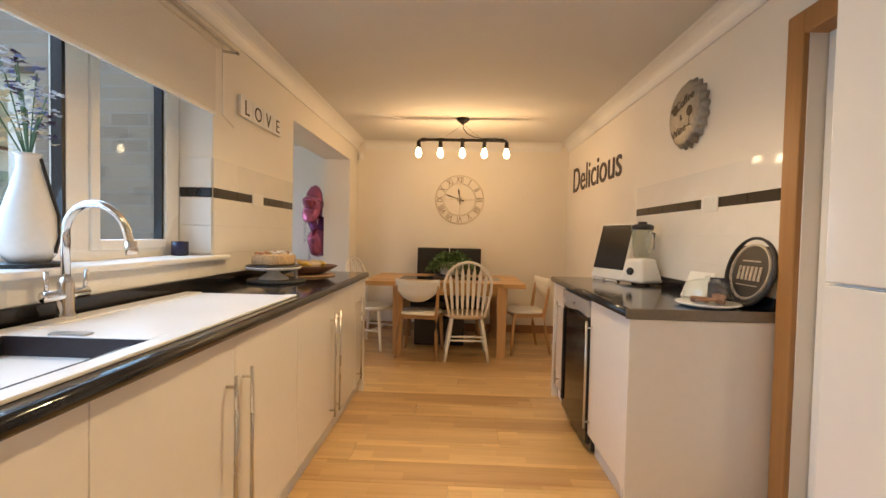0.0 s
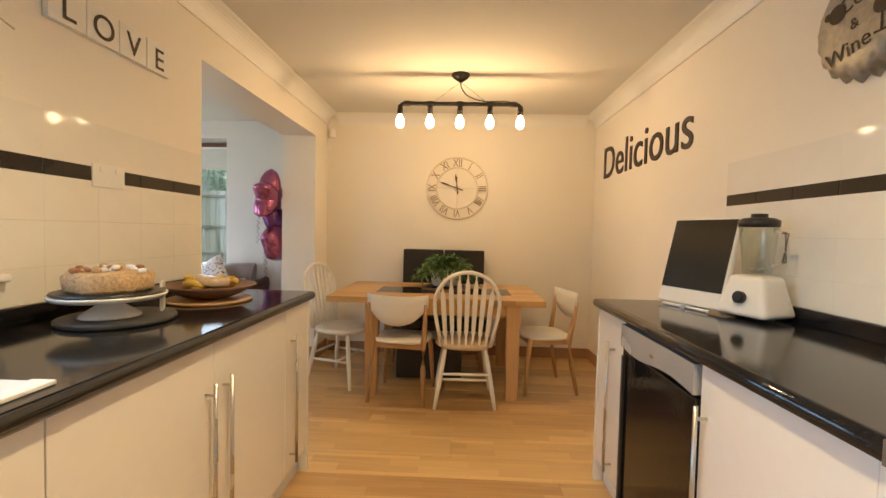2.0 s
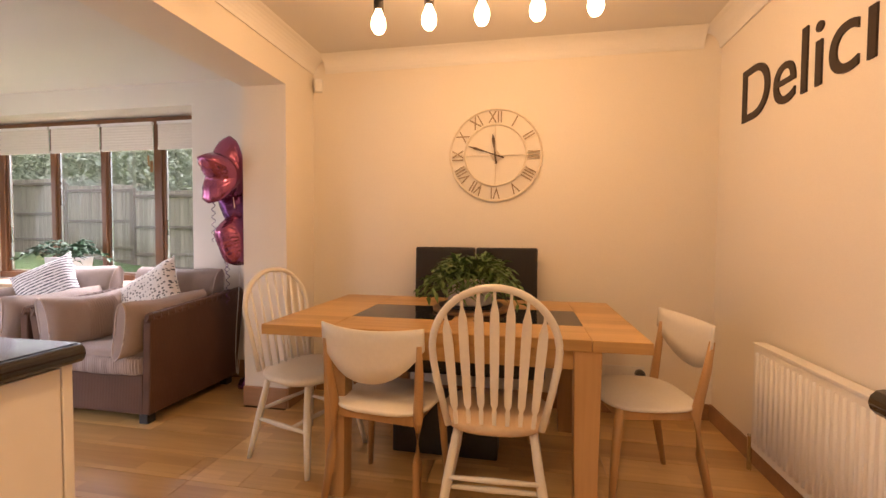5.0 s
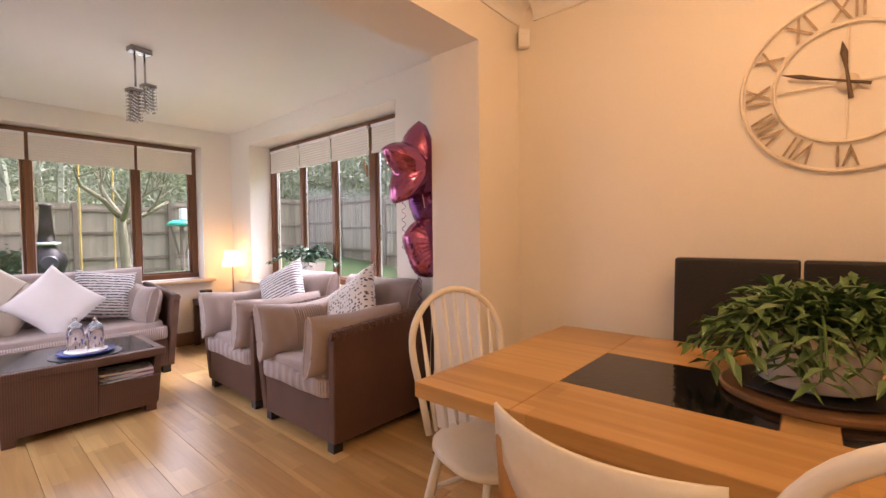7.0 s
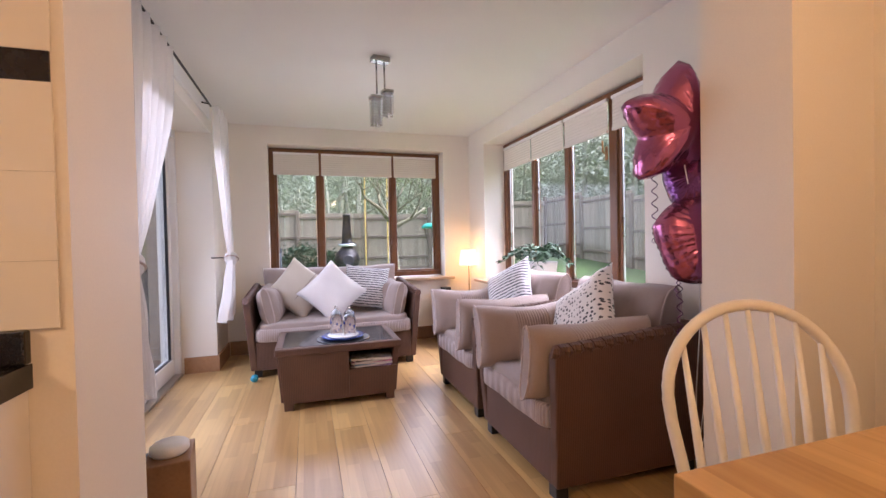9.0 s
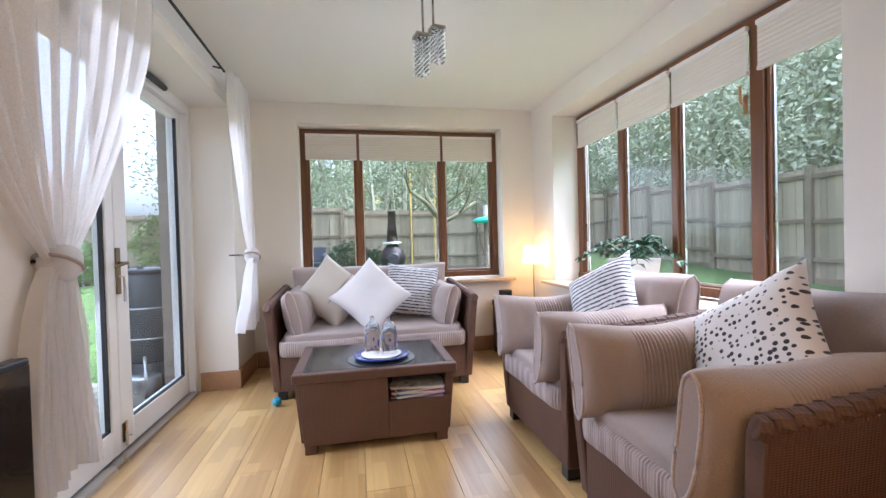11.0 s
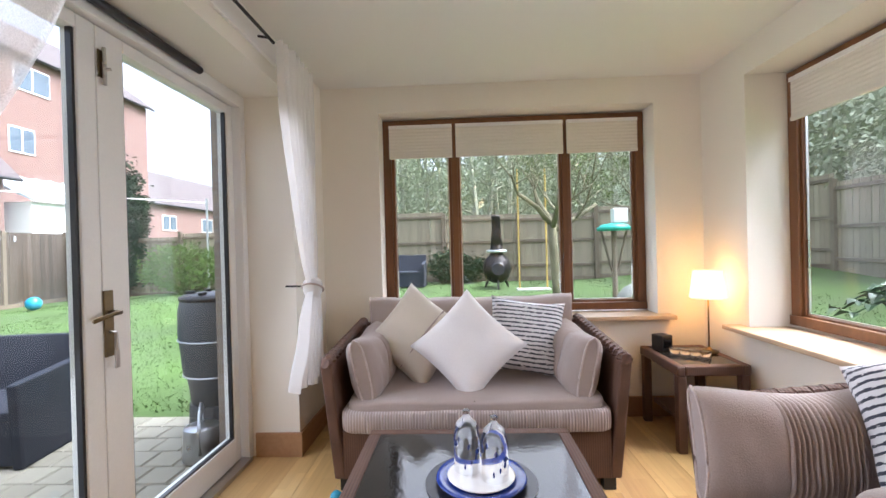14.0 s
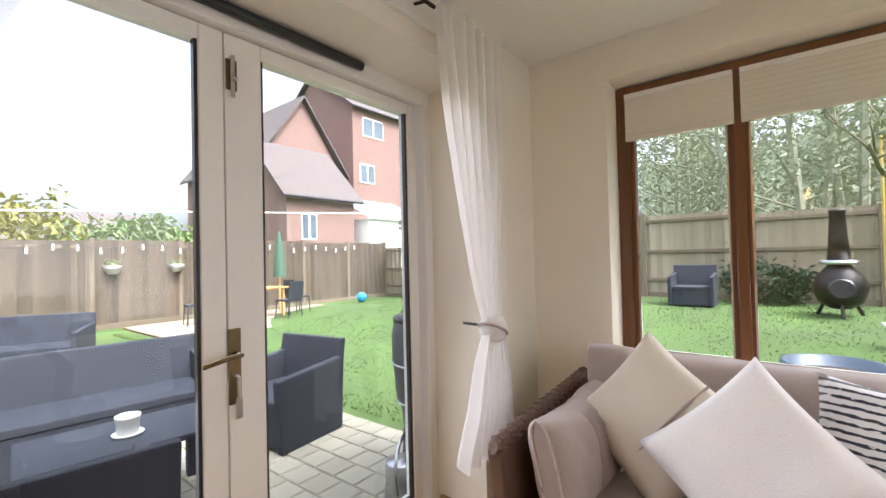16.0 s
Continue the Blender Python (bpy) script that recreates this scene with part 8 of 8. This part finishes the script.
for x in (-6.0, -7.3):
    hb = thing("hanging_basket", "white wall planter hung on the fence", "planter", pose(x, -7.86, 1.08), "fence planters")
    part("bowl", lathe(bmesh.new(), [(0.08, 0), (0.17, 0.12), (0.18, 0.20), (0.16, 0.18)], 16), M_galv, hb, smooth=True)
    part("moss", leaves(bmesh.new(), [Vector((0.1 * math.cos(k), 0.1 * math.sin(k), 0.22)) for k in range(8)], 8, 0.04, 0.06), M_shrub, hb)
fl = thing("string_lights", "string of small white lights along the fence", "string lights")
pts = [(-13 + 0.4 * k, -7.90, 1.72 + 0.05 * math.cos(k * 1.6)) for k in range(34)]
part("cable", tube(bmesh.new(), pts, 0.008, 4), M_black, fl)
for p in pts[::1]:
    part("light", tube(bmesh.new(), [p, (p[0], p[1], p[2] - 0.13)], 0.022, 6), M_plastic, fl)

ch = thing("chiminea", "dark iron chiminea standing on the lawn", "chiminea", pose(-11.7, 4.62, rise(-11.7, 4.62)))
part("belly", lathe(bmesh.new(), [(0.12, 0.12), (0.26, 0.22), (0.32, 0.42), (0.28, 0.60), (0.15, 0.74), (0.13, 0.80)], 28), M_iron, ch, smooth=True)
part("collar", lathe(bmesh.new(), [(0.22, 0.78), (0.235, 0.81), (0.22, 0.84)], 24), M_galv, ch)
part("chimney", lathe(bmesh.new(), [(0.14, 0.84), (0.11, 1.2), (0.09, 1.55), (0.105, 1.57), (0.09, 1.6)], 20), M_iron, ch, smooth=True)
part("mouth", lathe(bmesh.new(), [(0.14, 0), (0.16, 0.02), (0.13, 0.05)], 20), M_black, ch, at=pose(0.27, 0, 0.42, 0, 84, 0))
for k in range(3):
    part("leg", tube(bmesh.new(), [(0.2 * math.cos(2.1 * k), 0.2 * math.sin(2.1 * k), 0.2), (0.3 * math.cos(2.1 * k), 0.3 * math.sin(2.1 * k), 0)], 0.025, 6), M_iron, ch)
sw = thing("rope_swing", "yellow rope swing hanging from the fruit tree", "swing")
M_rope = mat("yellow_rope", (0.58, 0.40, 0.10), 0.7, var=0.15)
for y in (4.87, 5.36):
    part("rope", tube(bmesh.new(), [(-9.9, y, 2.55), (-9.9, y, 0.42)], 0.016, 6), M_rope, sw)
part("seat", B(-10.0, -9.8, 4.82, 5.41, 0.385, 0.42, 0.008), M_plastic, sw)
fd_ = thing("bird_table", "teal roofed bird table with a white box", "bird table", pose(-7.7, 5.78, rise(-7.7, 5.78)))
part("post", tube(bmesh.new(), [(0, 0, 0), (0, 0, 1.42)], 0.035, 8), M_fencepost, fd_)
part("roof", lathe(bmesh.new(), [(0.20, 1.42), (0.215, 1.45), (0.15, 1.50), (0.02, 1.52)], 24), mat("teal_plastic", (0.02, 0.36, 0.27), 0.4, var=0.1), fd_, "teal plastic roof", smooth=True)
part("box", B(-0.06, 0.06, -0.02, 0.16, 1.52, 1.70, 0.01), M_plastic, fd_)
for k in (-0.08, 0.08):
    part("strut", tube(bmesh.new(), [(0, k * 0.4, 0.9), (0, k * 2, 1.42)], 0.015, 6), M_fencepost, fd_)
mono("upturned_boat_cover", puff(bmesh.new(), 0.5, 1.1, 0.9, e=0.7, n=24, k=12), mat("grey_tarpaulin", (0.20, 0.21, 0.19), 0.7, var=0.15), "grey tarpaulin cover over a garden thing", "cover", pose(-7.2, 6.15, rise(-7.2, 6.15) + 0.42), smooth=True)
tb = thing("planter_tub", "dark blue round planter tub on the lawn", "planter", pose(-7.6, 4.25, rise(-7.6, 4.25)))
part("tub", lathe(bmesh.new(), [(0.26, 0), (0.33, 0.40), (0.35, 0.41), (0.35, 0.45), (0.31, 0.45), (0.30, 0.36)], 28), mat("blue_grey_plastic", (0.05, 0.075, 0.11), 0.4, var=0.15), tb, smooth=True)
part("soil", lathe(bmesh.new(), [(0.31, 0.36), (0.02, 0.38)], 20), bpy.data.materials["potting_soil"], tb)
oc2 = copy_thing(oc, pose(-12.6, 2.62, rise(-12.4, 2.62), 0, 0, -90))


# ---- floor boards and wall tiles ----
BW, BL = 0.201, 2.20
boards = {}
for zone, (ax, bx_, ay, by) in (("kitchen", (KW, KE, -2.4, KN)), ("living", (-5.18, KW, LS, LN))):
    rows = int(math.ceil((by - ay) / BW))
    for r in range(rows):
        y0, y1 = ay + r * BW, min(ay + (r + 1) * BW, by)
        if zone == "kitchen":
            y0, y1 = by - (r + 1) * BW, by - r * BW
            y0 = max(y0, ay)
        else:
            y0, y1 = KN - (r + 1) * BW + 0.201, KN - r * BW + 0.201
            y0, y1 = max(y0, ay), min(y1, by)
        if y1 - y0 < 0.01:
            continue
        lo = ax
        if zone == "living" and y1 > 5.015 + 0.05:
            hi_end = -1.60
        elif zone == "living" and y0 < 3.20:
            hi_end = -1.585
        else:
            hi_end = bx_
        x = lo - (r * 0.83 % BL)
        while x < hi_end:
            a, b = max(x, lo), min(x + BL, hi_end)
            if b - a > 0.02:
                key = (round(b - a, 3), round(y1 - y0, 3))
                if key not in boards:
                    bm = bmesh.new()
                    w, d = (b - a) / 2 - 0.0004, (y1 - y0) / 2 - 0.0004
                    v = [bm.verts.new(q) for q in ((-w, -d, -0.011), (w, -d, -0.011), (w, d, -0.011), (-w, d, -0.011), (-w + 0.0008, -d + 0.0008, 0), (w - 0.0008, -d + 0.0008, 0), (w - 0.0008, d - 0.0008, 0), (-w + 0.0008, d - 0.0008, 0))]
                    for q in ((4, 5, 6, 7), (0, 1, 5, 4), (1, 2, 6, 5), (2, 3, 7, 6), (3, 0, 4, 7)):
                        bm.faces.new([v[i] for i in q])
                    boards[key] = mesh_of("floor_board", bm, M_floor)
                ob = new("floor_board", boards[key])
                ob.location = ((a + b) / 2, (y0 + y1) / 2, 0)
                ob.parent = bpy.data.objects["floor"]
            x += BL
for x0, x1, y0, y1 in ((-4.64, -2.62, 2.58, LS),):
    ob = new("floor_board", mesh_of("floor_board", B(x0, x1, y0, y1, -0.011, 0.0), M_floor))
    ob.parent = bpy.data.objects["floor"]

tiles = {}


def tile(wall, x, y0, y1, z0, z1, out, material):
    key = (round(y1 - y0, 3), round(z1 - z0, 3), out, material.name)
    if key not in tiles:
        gap = 0.0025 if material is M_tile_black else 0.0
        w, h = (y1 - y0) / 2 - gap, (z1 - z0) / 2
        bm = bmesh.new()
        v = [bm.verts.new(q) for q in ((0, -w, -h), (0, w, -h), (0, w, h), (0, -w, h), (out * 0.004, -w + 0.0003, -h + 0.0003), (out * 0.004, w - 0.0003, -h + 0.0003), (out * 0.004, w - 0.0003, h - 0.0003), (out * 0.004, -w + 0.0003, h - 0.0003))]
        for q in ((4, 5, 6, 7), (0, 1, 5, 4), (1, 2, 6, 5), (2, 3, 7, 6), (3, 0, 4, 7)):
            bm.faces.new([v[i] for i in q])
        tiles[key] = mesh_of("tile", bm, material)
    ob = new("tile", tiles[key])
    ob.location = (x, (y0 + y1) / 2, (z0 + z1) / 2)
    ob.parent = wall


rows_z = ((0.976, 1.09), (1.09, 1.24), (1.24, 1.39), (1.442, 1.60))
for wall, x, out, ys in (("wall_kitchen_west", KW + 0.002, 1, [3.245 - 0.21 * i for i in range(6)]), ("wall_kitchen_east", KE - 0.002, -1, [3.24 - 0.21 * i for i in range(8)])):
    wo = bpy.data.objects[wall]
    lowest = 2.162 if out > 0 else 1.765
    for y1 in ys:
        y0 = max(y1 - 0.21, lowest)
        if y1 - y0 < 0.012:
            continue
        for z0, z1 in rows_z:
            tile(wo, x, y0, y1, z0, z1, out, M_tile)
        tile(wo, x, y0, y1, 1.39, 1.442, out, M_tile_black)
wo = bpy.data.objects["wall_kitchen_west"]
for i in range(9):
    y1 = 2.16 - 0.21 * i
    tile(wo, KW + 0.002, y1 - 0.21, y1, 0.976, 1.054, 1, M_tile)
# tiles turned into the window reveal
for z0, z1, mt in ((1.09, 1.24, M_tile), (1.24, 1.39, M_tile), (1.39, 1.442, M_tile_black), (1.442, 1.60, M_tile)):
    ob = new("tile", mesh_of("tile", B(-1.465, KW - 0.001, 2.152, 2.159, z0 + 0.001, z1 - 0.001, 0.002, 1), mt))
    ob.parent = wo
